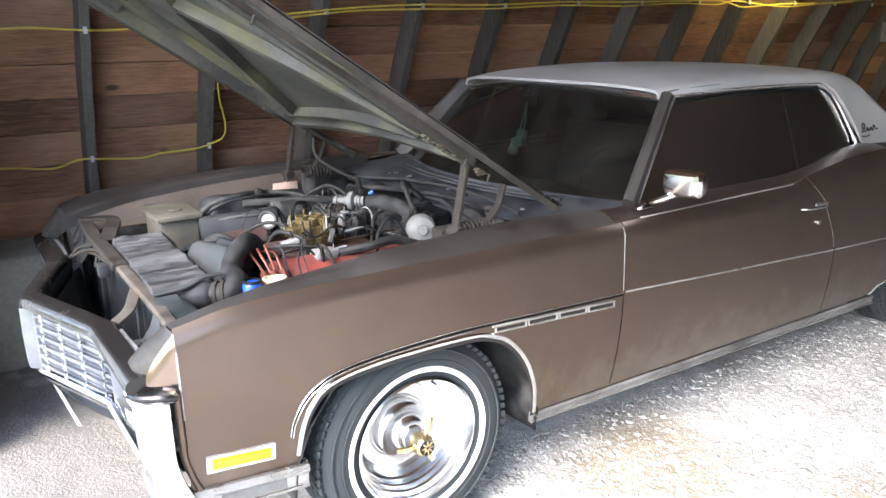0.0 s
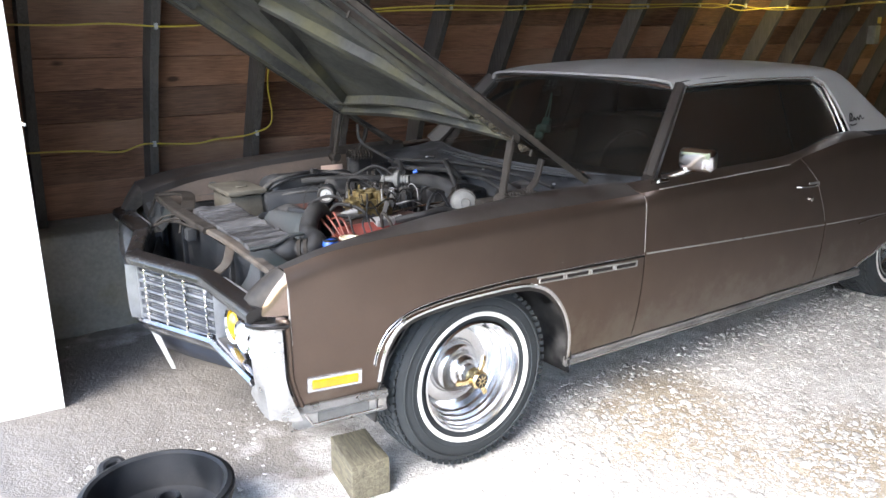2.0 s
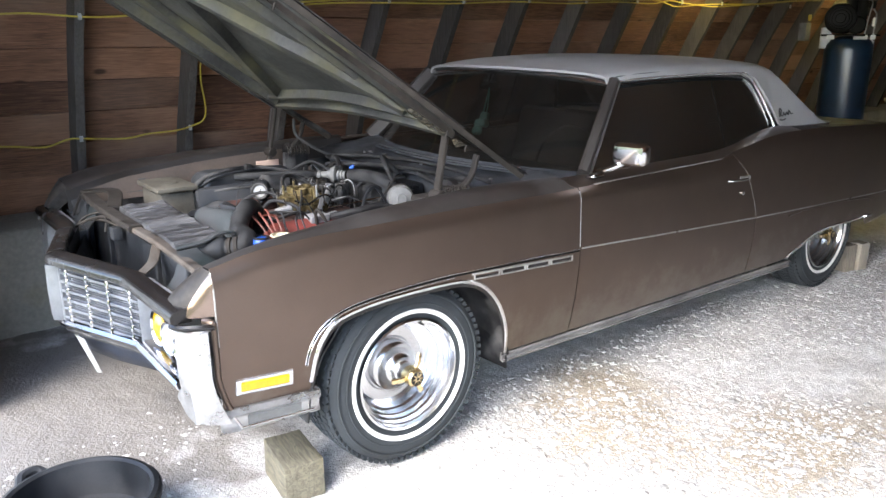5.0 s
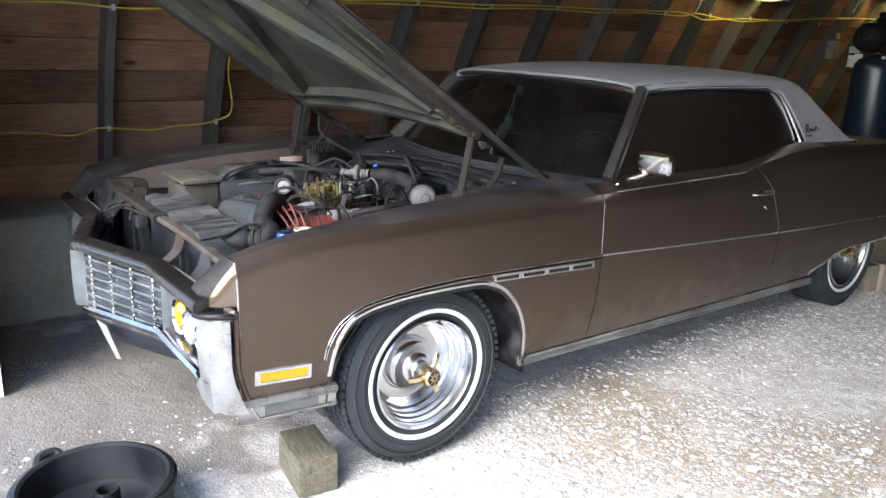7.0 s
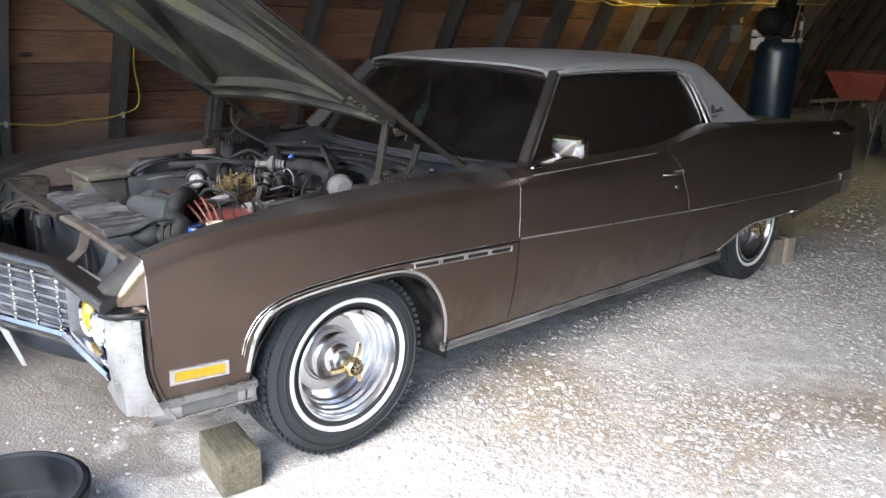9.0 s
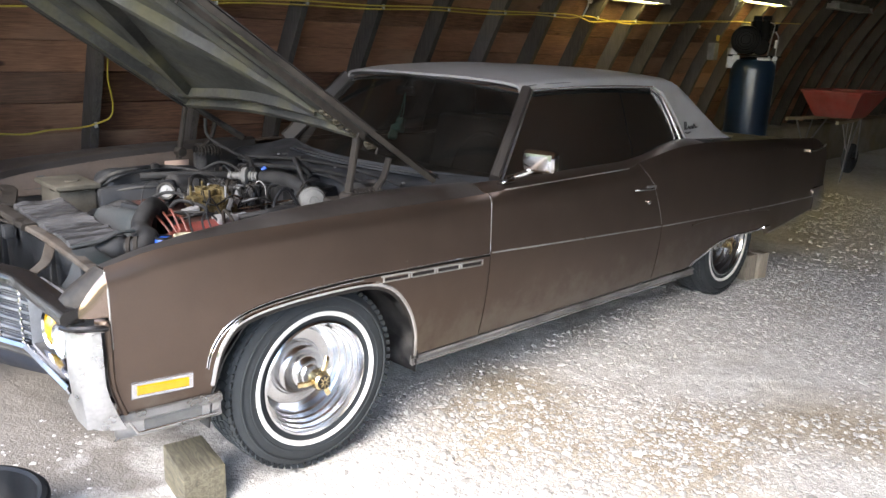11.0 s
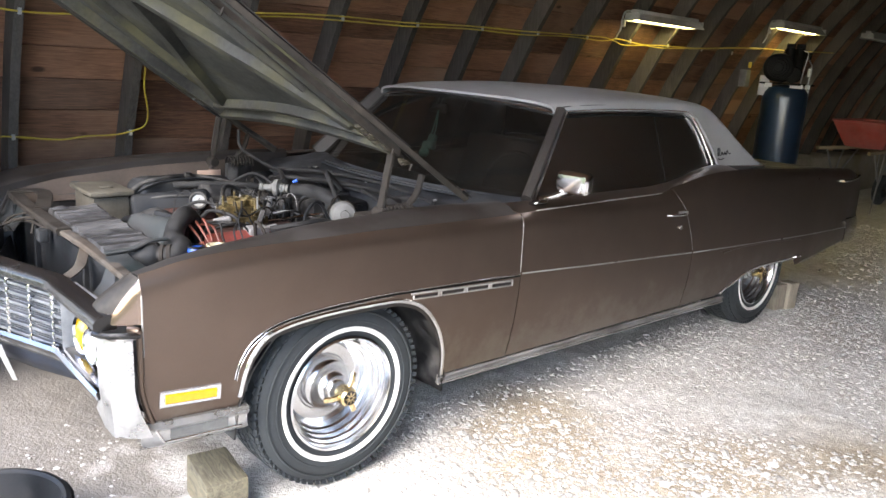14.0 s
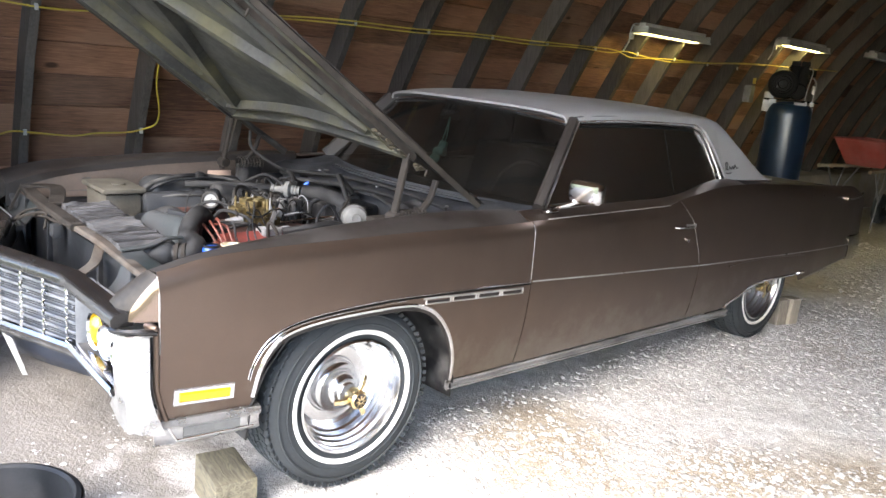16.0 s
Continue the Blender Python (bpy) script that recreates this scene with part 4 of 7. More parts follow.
part("windscreen_base_trim", swept(low_edge, rect(0.02, 0.02, 0.005), (0.5, 0, 1)), M_COWL, car)
part("windscreen_corner_trim", swept([p + Vector((-0.012, 0, 0.006)) for p in low_edge[:4]], rect(0.008, 0.006, 0.002), (0.5, 0, 1)), M_COWL, car)

# cowl between the hood and the windscreen
rows = []
for x0, z in ((0.66, 0.90), (0.74, 0.915), (0.80, 0.925), (0.90, 0.945), (0.93, 0.95)):
    rows.append([(x0 + (0.16 if x0 > 0.78 else 0.02) * (j / 8) ** 2, 0.84 * j / 8, z + 0.01 * (j / 8) ** 2) for j in range(-8, 9)])
part("cowl", sheet(rows), M_COWL, car, "dusty blue-grey cowl panel")

# ---- wheels ----


def wheel(x, y, s, steer=0.0):
    """A wheel whose outer side faces s (-1: the driver's side), centred on its tread at y."""
    w = part("wheel", turned([(0.10, -0.06), (0.19, -0.085), (0.205, -0.09), (0.208, 0.09)], (0, 0, 0), (0, s, 0), 40), M_DARK, car, "wheel with whitewall tyre and deep chrome rim")
    w.matrix_basis = pose(x, y, 0.347, 0, 0, steer)
    ax = lambda h: (0, s * h, 0)
    half = 0.105
    # tyre: bead, sidewall, shoulder, tread with blocks
    profile = [(0.205, -half + 0.02), (0.24, -half - 0.012), (0.29, -half - 0.016), (0.325, -half), (0.343, -half + 0.024), (0.345, -half + 0.05),
               (0.346, 0), (0.345, half - 0.05), (0.343, half - 0.024), (0.325, half), (0.29, half + 0.016), (0.24, half + 0.012), (0.212, half - 0.005), (0.205, half - 0.02)]
    part("tyre", turned(profile, (0, 0, 0), (0, s, 0), 64), M_TYRE, w, "black tyre with worn tread blocks")
    blocks = bmesh.new()
    for k in range(72):
        a = 2 * math.pi * k / 72
        for row, (h, hw) in enumerate(((-0.082, 0.016), (-0.045, 0.014), (-0.008, 0.015), (0.03, 0.015), (0.068, 0.016))):
            b = a + (0.045 if row % 2 else 0)
            m = Matrix.Rotation(b, 4, "Y") @ Matrix.Translation((0.3465 - (0.004 if row in (0, 4) else 0), s * h, 0)) @ Matrix.Rotation(0.35 if row % 2 else -0.35, 4, "X")
            bmesh.ops.create_cube(blocks, size=1, matrix=m @ Matrix.Diagonal((0.008, hw * 2 - 0.005, 0.021, 1)))
        m = Matrix.Rotation(a + 0.02, 4, "Y") @ Matrix.Translation((0.3305, s * 0.0945, 0)) @ Matrix.Rotation(s * -0.85, 4, "Z")
        bmesh.ops.create_cube(blocks, size=1, matrix=m @ Matrix.Diagonal((0.007, 0.036, 0.018, 1)))
    part("tread", blocks, M_TYRE, w, smooth=False)
    o = half + 0.0135
    part("whitewall", turned([(0.234, o - 0.004), (0.236, o + 0.001), (0.250, o + 0.004), (0.252, o)], (0, 0, 0), (0, s, 0), 64), M_WHITEWALL, w, "white sidewall ring")
    # rim: lip, steps, deep barrel, centre face
    rim = [(0.212, half - 0.01), (0.2145, half + 0.008), (0.207, half + 0.012), (0.203, half + 0.004), (0.199, half - 0.010), (0.194, half - 0.012), (0.190, half - 0.032), (0.184, half - 0.035), (0.181, half - 0.055),
           (0.175, half - 0.058), (0.171, half - 0.082), (0.164, half - 0.087), (0.158, half - 0.115), (0.146, half - 0.128), (0.135, half - 0.131), (0.108, half - 0.131), (0.102, half - 0.122), (0.095, half - 0.122)]
    part("rim", turned(rim, (0, 0, 0), (0, s, 0), 64), M_RIM, w, "polished chrome deep-dish rim", angle=22)
    for r in (0.272, 0.306):
        part("sidewall_rib", turned([(r - 0.004, half + 0.012), (r - 0.002, half + 0.0175), (r + 0.002, half + 0.0175), (r + 0.004, half + 0.012)], (0, 0, 0), (0, s, 0), 64), M_TYRE, w)
    cap = [(0.098, half - 0.135), (0.097, half - 0.108), (0.092, half - 0.098), (0.080, half - 0.094), (0.074, half - 0.088), (0.071, half - 0.062), (0.066, half - 0.052), (0.056, half - 0.046), (0.050, half - 0.042), (0.047, half - 0.03), (0.038, half - 0.022), (0.036, half - 0.01), (0.034, half + 0.0), (0, half + 0.004)]
    part("hub_cap", turned(cap, (0, 0, 0), (0, s, 0), 40), M_RIM, w, "chrome hub")
    sp = turned([(0.033, half - 0.012), (0.036, half + 0.016), (0.034, half + 0.042), (0.027, half + 0.050), (0, half + 0.050)], (0, 0, 0), (0, s, 0), 28)
    for k in range(3):
        a = math.radians(62 + 120 * k)
        d = Vector((math.cos(a), 0, math.sin(a)))
        p0, p1, p2 = d * 0.025 + Vector(ax(half + 0.022)), d * 0.055 + Vector(ax(half + 0.022)), d * 0.085 + Vector(ax(half + 0.012))
        swept([p0, p1, p2], rect(0.020, 0.011, 0.003), (0, s, 0), sp)
    spin = part("spinner", sp, M_GOLD, w, "gold three-armed knock-off spinner")
    med = turned([(0.026, 0.0), (0.026, 0.003), (0.0, 0.004)], ax(half + 0.050), ax(half + 0.07), 24)
    part("medallion", med, M_DARK, spin)
    star = bmesh.new()
    for k in range(8):
        d = Vector((math.cos(k * math.pi / 4), 0, math.sin(k * math.pi / 4)))
        swept([d * 0.006 + Vector(ax(half + 0.0545)), d * 0.022 + Vector(ax(half + 0.0545))], rect(0.004, 0.002), (0, s, 0), star)
    part("emblem", star, M_GOLD, spin)
    v = Vector((0.188 * math.cos(1.2), 0, 0.188 * math.sin(1.2)))
    part("valve_stem", rod(v + Vector(ax(half - 0.04)), v + Vector(ax(half + 0.0)), 0.004, seg=8), M_BLACK, w)
    return w


wheel(0.045, -0.83, -1)
wheel(3.25, -0.79, -1)
wheel(0.045, 0.83, 1)
wheel(3.22, 0.76, 1)

# wheel houses and inner fenders
for s in (-1, 1):
    rows = []
    for k in range(13):
        a = math.pi * k / 12
        rows.append([(0.07 - 0.45 * math.cos(a), s * y, 0.30 + 0.44 * math.sin(a)) for y in (0.60, 0.80, 0.955)])
    thick(part("wheel_house", sheet(rows), M_DARK, car), 0.006)
    rows = []
    for k in range(13):
        a = math.pi * (0.16 + 0.68 * k / 12)
        rows.append([(3.2 - 0.47 * math.cos(a), s * y, 0.30 + 0.40 * math.sin(a)) for y in (0.55, 0.80, 0.90)])
    thick(part("wheel_house", sheet(rows), M_DARK, car), 0.006)
    thick(part("splash_shield", sheet([[(0.505, s * 0.60, z), (0.51, s * 0.8, z), (0.515, s * 0.95, z)] for z in (0.24, 0.4, 0.6, 0.7)]), M_DARK, car), 0.006)

# ---- side trim ----
for s in (-1, 1):
    prof = [(0.0, -0.018), (0.008, -0.019), (0.012, -0.012), (0.005, -0.008), (0.006, 0.009), (0.014, 0.012), (0.006, 0.020), (-0.006, 0.020), (-0.01, -0.015)]
    xs = list(np.arange(0.50, 2.70, 0.11)) + [2.72]
    path = [Vector((x, s * (side_y(x, 0.30) - 0.005), 0.288 - 0.009 * (x - 0.5))) for x in xs]
    part("sill_moulding", swept(path, [(a * -s, b) for a, b in prof], (0, 0, 1)), M_SILL, car, "dusty bright sill strip")
    path = smooth_path([(x, s * (side_y(x, z) + 0.002), z - 0.004) for x, z in ARCH_F[1:]], 3)
    part("arch_moulding", swept(path, rect(0.016, 0.012, 0.004), (0, s, 0)), M_CHROME, car, "chrome front wheel-arch moulding")
    inner = [p + Vector((0.006 if p.x < 0.05 else -0.006, -s * 0.004, -0.013)) for p in path]
    part("arch_flange", swept(inner, rect(0.014, 0.005, 0.002), (0, s, 0)), M_PAINT_SHADE, car)
    path = smooth_path([(x, s * (side_y(x, z) + 0.002), z - 0.004) for x, z in ARCH_B], 3)
    part("arch_moulding", swept(path, rect(0.016, 0.02, 0.005), (0, s, 0)), M_BLADE, car)
    part("arch_tip", swept([Vector((3.585, s * (side_y(3.6, 0.42) + 0.006), 0.420)), Vector((3.665, s * (side_y(3.66, 0.42) + 0.006), 0.417))], rect(0.022, 0.02, 0.006), (0, s, 0)), M_CHROME, car)
    flare = smooth_path([(x, s * (side_y(x, z) + 0.004), z) for x, z in ((2.58, 0.575), (2.75, 0.585), (3.05, 0.580), (3.35, 0.562), (3.56, 0.545), (3.63, 0.530))], 4)
    part("flare_edge", swept(flare, rect(0.010, 0.010, 0.004), (0, s, 0)), M_PAINT, car)
    part("tail_sill", swept([Vector((x, s * (side_y(x, 0.4) + 0.001), body_bottom(x) + 0.004)) for x in np.linspace(3.70, 4.44, 10)], rect(0.010, 0.010, 0.003), (0, s, 0)), M_CHROME_DIRTY, car)
    # spear that runs over the front wheel and on along the crease: two bright lines with a dark channel
    SPEAR = [(-0.384, 0.515), (-0.376, 0.558), (-0.351, 0.609), (-0.317, 0.645), (-0.256, 0.678), (-0.166, 0.697), (-0.058, 0.708), (0.054, 0.714), (0.173, 0.716), (0.288, 0.712), (0.58, 0.702), (0.864, 0.6905)]
    path = smooth_path([(x, s * (side_y(x, z) + 0.003), z) for x, z in SPEAR], 4)
    spear = part("side_spear", swept(path, rect(0.0045, 0.007, 0.0015), (0, s, 0)), M_CHROME, car, "bright side spear with a dark channel")
    grow = [0.0035 + 0.0045 * min(1, max(0, (p.x + 0.40) / 0.35)) for p in path]
    low = [p + Vector((g * 0.9 if p.x < -0.3 else g * 0.25, 0, -g)) for p, g in zip(path, grow)]
    part("spear_channel", swept([p + Vector((0, -s * 0.0005, 0)) for p in low], rect(0.0065, 0.004, 0.001), (0, s, 0)), M_PUMP, spear)
    low = [p + Vector((g * 1.7 if p.x < -0.3 else g * 0.5, 0, -1.8 * g)) for p, g in zip(path, grow)]
    part("spear_edge", swept(low[:34], rect(0.0035, 0.006, 0.001), (0, s, 0)), M_CHROME, spear)
    for x0, x1 in ((0.878, 2.232), (2.25, 4.60)):
        path = [Vector((x, s * (side_y(x, soft(CREASE, x)) + 0.003), soft(CREASE, x) + 0.002)) for x in np.linspace(x0, x1, 20)]
        part("crease_moulding", swept(path, rect(0.007, 0.006, 0.002), (0, s, 0)), M_CHROME_DIRTY, car)
    for xe, zs in ((0.869, (0.70, 0.76, 0.84, 0.90, 0.928)), (2.241, (0.63, 0.66, 0.70, 0.74, 0.78, 0.82, 0.86, 0.89, 0.915, 0.93))):
        path = [Vector((xe + door_sweep(xe, z), s * (side_y(xe, z) + 0.0015), z)) for z in zs]
        part("door_edge_guard", swept(path, rect(0.0035, 0.003, 0.001), (0, s, 0)), M_CHROME_DIRTY, car)
    # four ventiports in one bright run, each frame stepped over the next
    for k in range(4):
        x0 = 0.296 + k * 0.134
        x1 = x0 + 0.122
        z0, z1 = 0.687 - 0.0495 * (x0 - 0.29), 0.687 - 0.0495 * (x1 - 0.29)
        port = bmesh.new()
        for zz, h in ((0.0105, 0.007), (-0.0105, 0.004)):
            swept([Vector((x0 - 0.012 * (zz > 0), s * (side_y(x0, z0) + 0.004), z0 + zz)), Vector((x1, s * (side_y(x1, z1) + 0.004), z1 + zz))], rect(0.012, h, 0.0015), (0, 0, 1), port)
        for xx, z in ((x0, z0), (x1, z1)):
            swept([Vector((xx, s * (side_y(xx, z) + 0.004), z - 0.012)), Vector((xx, s * (side_y(xx, z) + 0.004), z + 0.013))], rect(0.011, 0.005, 0.0015), (1, 0, 0), port)
        v = part("ventiport", port, M_CHROME_DIRTY, car, "chrome-framed fender port")
        c0, c1 = Vector((x0 + 0.004, s * (side_y(x0, z0) + 0.001), z0)), Vector((x1 - 0.004, s * (side_y(x1, z1) + 0.001), z1))
        part("port_recess", swept([c0, c1], rect(0.004, 0.016), (0, 0, 1)), M_PAINT_SHADE, v)
    # amber side marker
    def side_at(x, z, out=0.0):
        return Vector((x, s * (side_y(x, z) + out), z))
    mk = swept([side_at(-0.615, 0.497, 0.004), side_at(-0.43, 0.487, 0.004)], rect(0.014, 0.054, 0.004), (0, 0, 1))
    mark = part("side_marker", mk, M_BLADE, car, "chrome-framed side marker lamp")
    part("marker_lens", swept([side_at(-0.600, 0.497, 0.010), side_at(-0.445, 0.487, 0.010)], rect(0.012, 0.030, 0.004), (0, 0, 1)), M_AMBER, mark, "amber lens")
    # door handle, lock
    d = door_l if s < 0 else door_r
    hx, hz = 1.955, 0.842
    grip = swept(smooth_path([side_at(hx - 0.01, hz, 0.004), side_at(hx + 0.02, hz + 0.002, 0.028), side_at(hx + 0.12, hz - 0.002, 0.03), side_at(hx + 0.17, hz - 0.004, 0.006)], 4), rect(0.010, 0.013, 0.004), (0, 0, 1))
    part("door_handle", grip, M_CHROME, d, "chrome pull handle")
    part("handle_plate", swept([side_at(hx + 0.10, hz + 0.0, 0.003), side_at(hx + 0.19, hz - 0.004, 0.003)], rect(0.008, 0.022, 0.004), (0, 0, 1)), M_CHROME_DIRTY, d)
    part("lock_button", rod(side_at(hx + 0.13, 0.766, -0.002), side_at(hx + 0.13, 0.766, 0.012), 0.011, seg=14), M_CHROME, d)

# door mirror on the driver's side
mir = part("door_mirror", swept([Vector((0.985, -0.925, 0.962)), Vector((1.065, -0.925, 0.964))], rect(0.034, 0.014, 0.005), (0, 0, 1)), M_CHROME, car, "chrome door mirror on a stalk")
bm = bmesh.new()
solid(bm, (0.065, 0.15, 0.092), pose(1.07, -1.07, 1.07, 0, -6, 12), 0.028, 3)
part("mirror_shell", bm, M_CHROME, mir)
part("mirror_stalk", tube([(1.03, -0.93, 0.985), (1.02, -0.99, 1.0), (1.06, -1.04, 1.03), (1.07, -1.06, 1.05)], 0.011, 8), M_CHROME, mir)


# ---- the car's nose: header, grille, lamps, bumper ----
def vee(y, x_mid, x_kink, x_end, yk=0.44, ye=0.955):
    """Plan of the pointed nose: x at the distance y from the centre line."""
    a = abs(y)
    if a <= yk:
        return x_mid + (x_kink - x_mid) * a / yk
    return x_kink + (x_end - x_kink) * ((a - yk) / (ye - yk))


def nose_path(x_mid, x_kink, x_end, z_mid, z_kink, z_end, ys):
    return [Vector((vee(y, x_mid, x_kink, x_end), y, (z_mid + (z_kink - z_mid) * min(1, abs(y) / 0.455)) if abs(y) <= 0.455 else z_kink + (z_end - z_kink) * (abs(y) - 0.455) / 0.5)) for y in ys]


YS = [-0.955, -0.90, -0.8, -0.7, -0.6, -0.5, -0.455, -0.41, -0.3, -0.2, -0.1, -0.03, 0, 0.03, 0.1, 0.2, 0.3, 0.41, 0.455, 0.5, 0.6, 0.7, 0.8, 0.90, 0.955]
prof = [(-0.040, -0.016), (-0.050, -0.010), (-0.051, 0.006), (-0.046, 0.016), (-0.036, 0.023), (-0.008, 0.028), (0.010, 0.029), (0.016, 0.024), (0.018, 0.008), (0.014, -0.016)]
path = nose_path(-0.872, -0.730, -0.726, 0.738, 0.740, 0.740, [y for y in YS if abs(y) <= 0.9])
part("header_bar", swept(path, prof, (0, 0, 1)), M_HEADER, car, "faded dark painted header bar over the grille")
# header's end cap, coloured dark for dim reflections, and the fender's front cap
for s in (-1, 1):
    part("header_end", swept(smooth_path([(-0.768, s * 0.872, 0.712), (-0.748, s * 0.915, 0.714), (-0.70, s * 0.950, 0.716), (-0.668, s * 0.955, 0.712)], 4), rect(0.016, 0.018, 0.006), (0, 0, 1)), M_HEADER, car, "cap under the header's end, coloured dark for its dim reflections")
    part("header_strip", swept([Vector((-0.712, s * 0.50, 0.752)), Vector((-0.706, s * 0.66, 0.750)), Vector((-0.708, s * 0.78, 0.752))], rect(0.030, 0.010, 0.003), (0, 0, 1)), M_ALU, car, "dull aluminium strip behind the header bar")

    def cap_edge(v):
        """Front inner edge of the fender's rounded nose, from the header (v = 0) up to the fender's top (v = 1)."""
        return Vector((-0.730 + 0.078 * v ** 1.5, s * (0.892 + 0.030 * v), 0.738 + 0.130 * v))
    rows = []
    for k in range(13):
        v = k / 12
        c = cap_edge(v)
        y_out = side_y(-0.655, c.z)
        rows.append([(c.x + (-0.655 - c.x) * (q / 6) ** 1.2, s * (abs(c.y) + (y_out - abs(c.y)) * (q / 6) ** 0.75), c.z) for q in range(7)])
    thick(part("fender_cap", sheet(rows), M_CAP if s < 0 else M_PAINT_SHADE, car, "rounded cap on the fender's front edge, toned for its reflections"), 0.006)
    rows = []
    for k in range(13):
        v = k / 12
        c = cap_edge(v)
        inner = Vector((-0.742 + 0.098 * v ** 1.3, s * (0.792 + 0.022 * v), 0.770 + 0.080 * v))
        mid = (c + inner) / 2 + Vector((-0.010, 0, 0.014))
        rows.append([c + Vector((0.002, 0, 0)), (c * 3 + mid) / 4 + Vector((-0.004, 0, 0.004)), mid, (inner * 3 + mid) / 4 + Vector((-0.003, 0, 0.004)), inner, inner + Vector((0.012, -s * 0.008, -0.05))])
    thick(part("fender_nose", sheet(rows), M_LIP, car, "dark worn nose of the fender beside the engine bay"), 0.003)
    # edge seam down the fender's front
    path = smooth_path([(-0.655, s * (side_y(-0.655, z) + 0.001), z) for z in (0.868, 0.82, 0.76, 0.70, 0.64)], 3)
    part("fender_edge", swept(path, rect(0.006, 0.006, 0.002), (0, s, 0)), M_CHROME_DIRTY, car)
    path = smooth_path([(-0.690, s * 0.925, 0.728), (-0.672, s * 0.952, 0.726)] + [(-0.668 + 0.9 * max(0, 0.56 - z) ** 1.6, s * (side_y(-0.64, z) + 0.004), z) for z in (0.705, 0.66, 0.60, 0.54, 0.48, 0.44, 0.41)], 3)
    part("bumper_filler", swept(path, rect(0.018, 0.016, 0.005), (0, s, 0)), M_PAINT, car, "brown filler strip between fender and bumper")


# the grille's two halves: six bright bars with fine bars between, and columns of teeth
def grille_half(s):
    p0, p1 = Vector((-0.876, s * 0.042, 0)), Vector((-0.724, s * 0.468, 0))
    z0, z1 = 0.512, 0.720
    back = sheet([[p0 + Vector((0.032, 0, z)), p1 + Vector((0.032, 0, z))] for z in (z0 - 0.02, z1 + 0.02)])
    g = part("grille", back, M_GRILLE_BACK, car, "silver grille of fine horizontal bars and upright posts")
    for k in range(24):
        z = z0 + (z1 - z0) * (k + 0.5) / 24
        heavy = k % 4 == 1
        bar = swept([p0 + Vector((0.004 * (not heavy), 0, z)), p1 + Vector((0.004 * (not heavy), 0, z))], rect(0.026 if heavy else 0.012, 0.011 if heavy else 0.0035, 0.0012), (0, 0, 1))
        part("grille_bar", bar, M_GRILLE, g)
    for k in range(4):
        c = p0 + (p1 - p0) * (0.10 + 0.265 * k)
        for j in range(6):
            z = z0 + (z1 - z0) * (4 * j + 1.5) / 24
            part("grille_tooth", swept([c + Vector((-0.012, 0, z - 0.013)), c + Vector((-0.016, 0, z)), c + Vector((-0.012, 0, z + 0.013))], rect(0.011, 0.010, 0.003), (0, 1, 0)), M_CHROME, g)
        part("grille_post", swept([c + Vector((0.006, 0, z0)), c + Vector((0.006, 0, z1))], rect(0.008, 0.008, 0.002), (0, 1, 0)), M_GRILLE, g)
    part("grille_edge", swept([p0 + Vector((-0.004, -s * 0.012, z0 - 0.004)), p0 + Vector((-0.004, -s * 0.012, z1))], rect(0.022, 0.03, 0.004), (0, 1, 0)), M_GRILLE, g)
    return g


for s in (-1, 1):
    grille_half(s)
rows = [[(-0.880, -0.038, z), (-0.916 + 0.004 * b, -0.012, z), (-0.922 + 0.004 * b, 0.0, z), (-0.916 + 0.004 * b, 0.012, z), (-0.880, 0.038, z)] for z, b in ((0.508, 1), (0.54, 0), (0.62, -0.5), (0.722, 0))]
thick(part("nose_centre_post", sheet(rows), M_GRILLE, car, "bright pointed centre post of the grille"), 0.006)

# bumper: lower blade along the vee, wide upright ends, wrapped side pieces
prof = [(-0.030, -0.020), (-0.048, -0.014), (-0.054, 0.0), (-0.046, 0.012), (-0.020, 0.020), (0.03, 0.020), (0.03, -0.02)]
bumper = part("front_bumper", swept(nose_path(-0.850, -0.712, -0.692, 0.494, 0.514, 0.478, [y for y in YS if abs(y) < 0.86]), prof, (0, 0, 1)), M_BUMPER, car, "chrome front bumper, dull and dusty at the ends")
low = [(-0.034, -0.014), (-0.044, 0.0), (-0.034, 0.012), (0.02, 0.012), (0.02, -0.014)]
part("bumper_lip", swept(nose_path(-0.842, -0.706, -0.686, 0.464, 0.484, 0.448, [y for y in YS if abs(y) < 0.87]), low, (0, 0, 1)), M_DARK, bumper)
INNER = [(0.40, 0.800), (0.47, 0.800), (0.49, 0.835), (0.515, 0.852), (0.56, 0.860), (0.64, 0.858), (0.672, 0.842), (0.69, 0.815), (0.71, 0.79)]    # inner edge of the lamp opening, by height
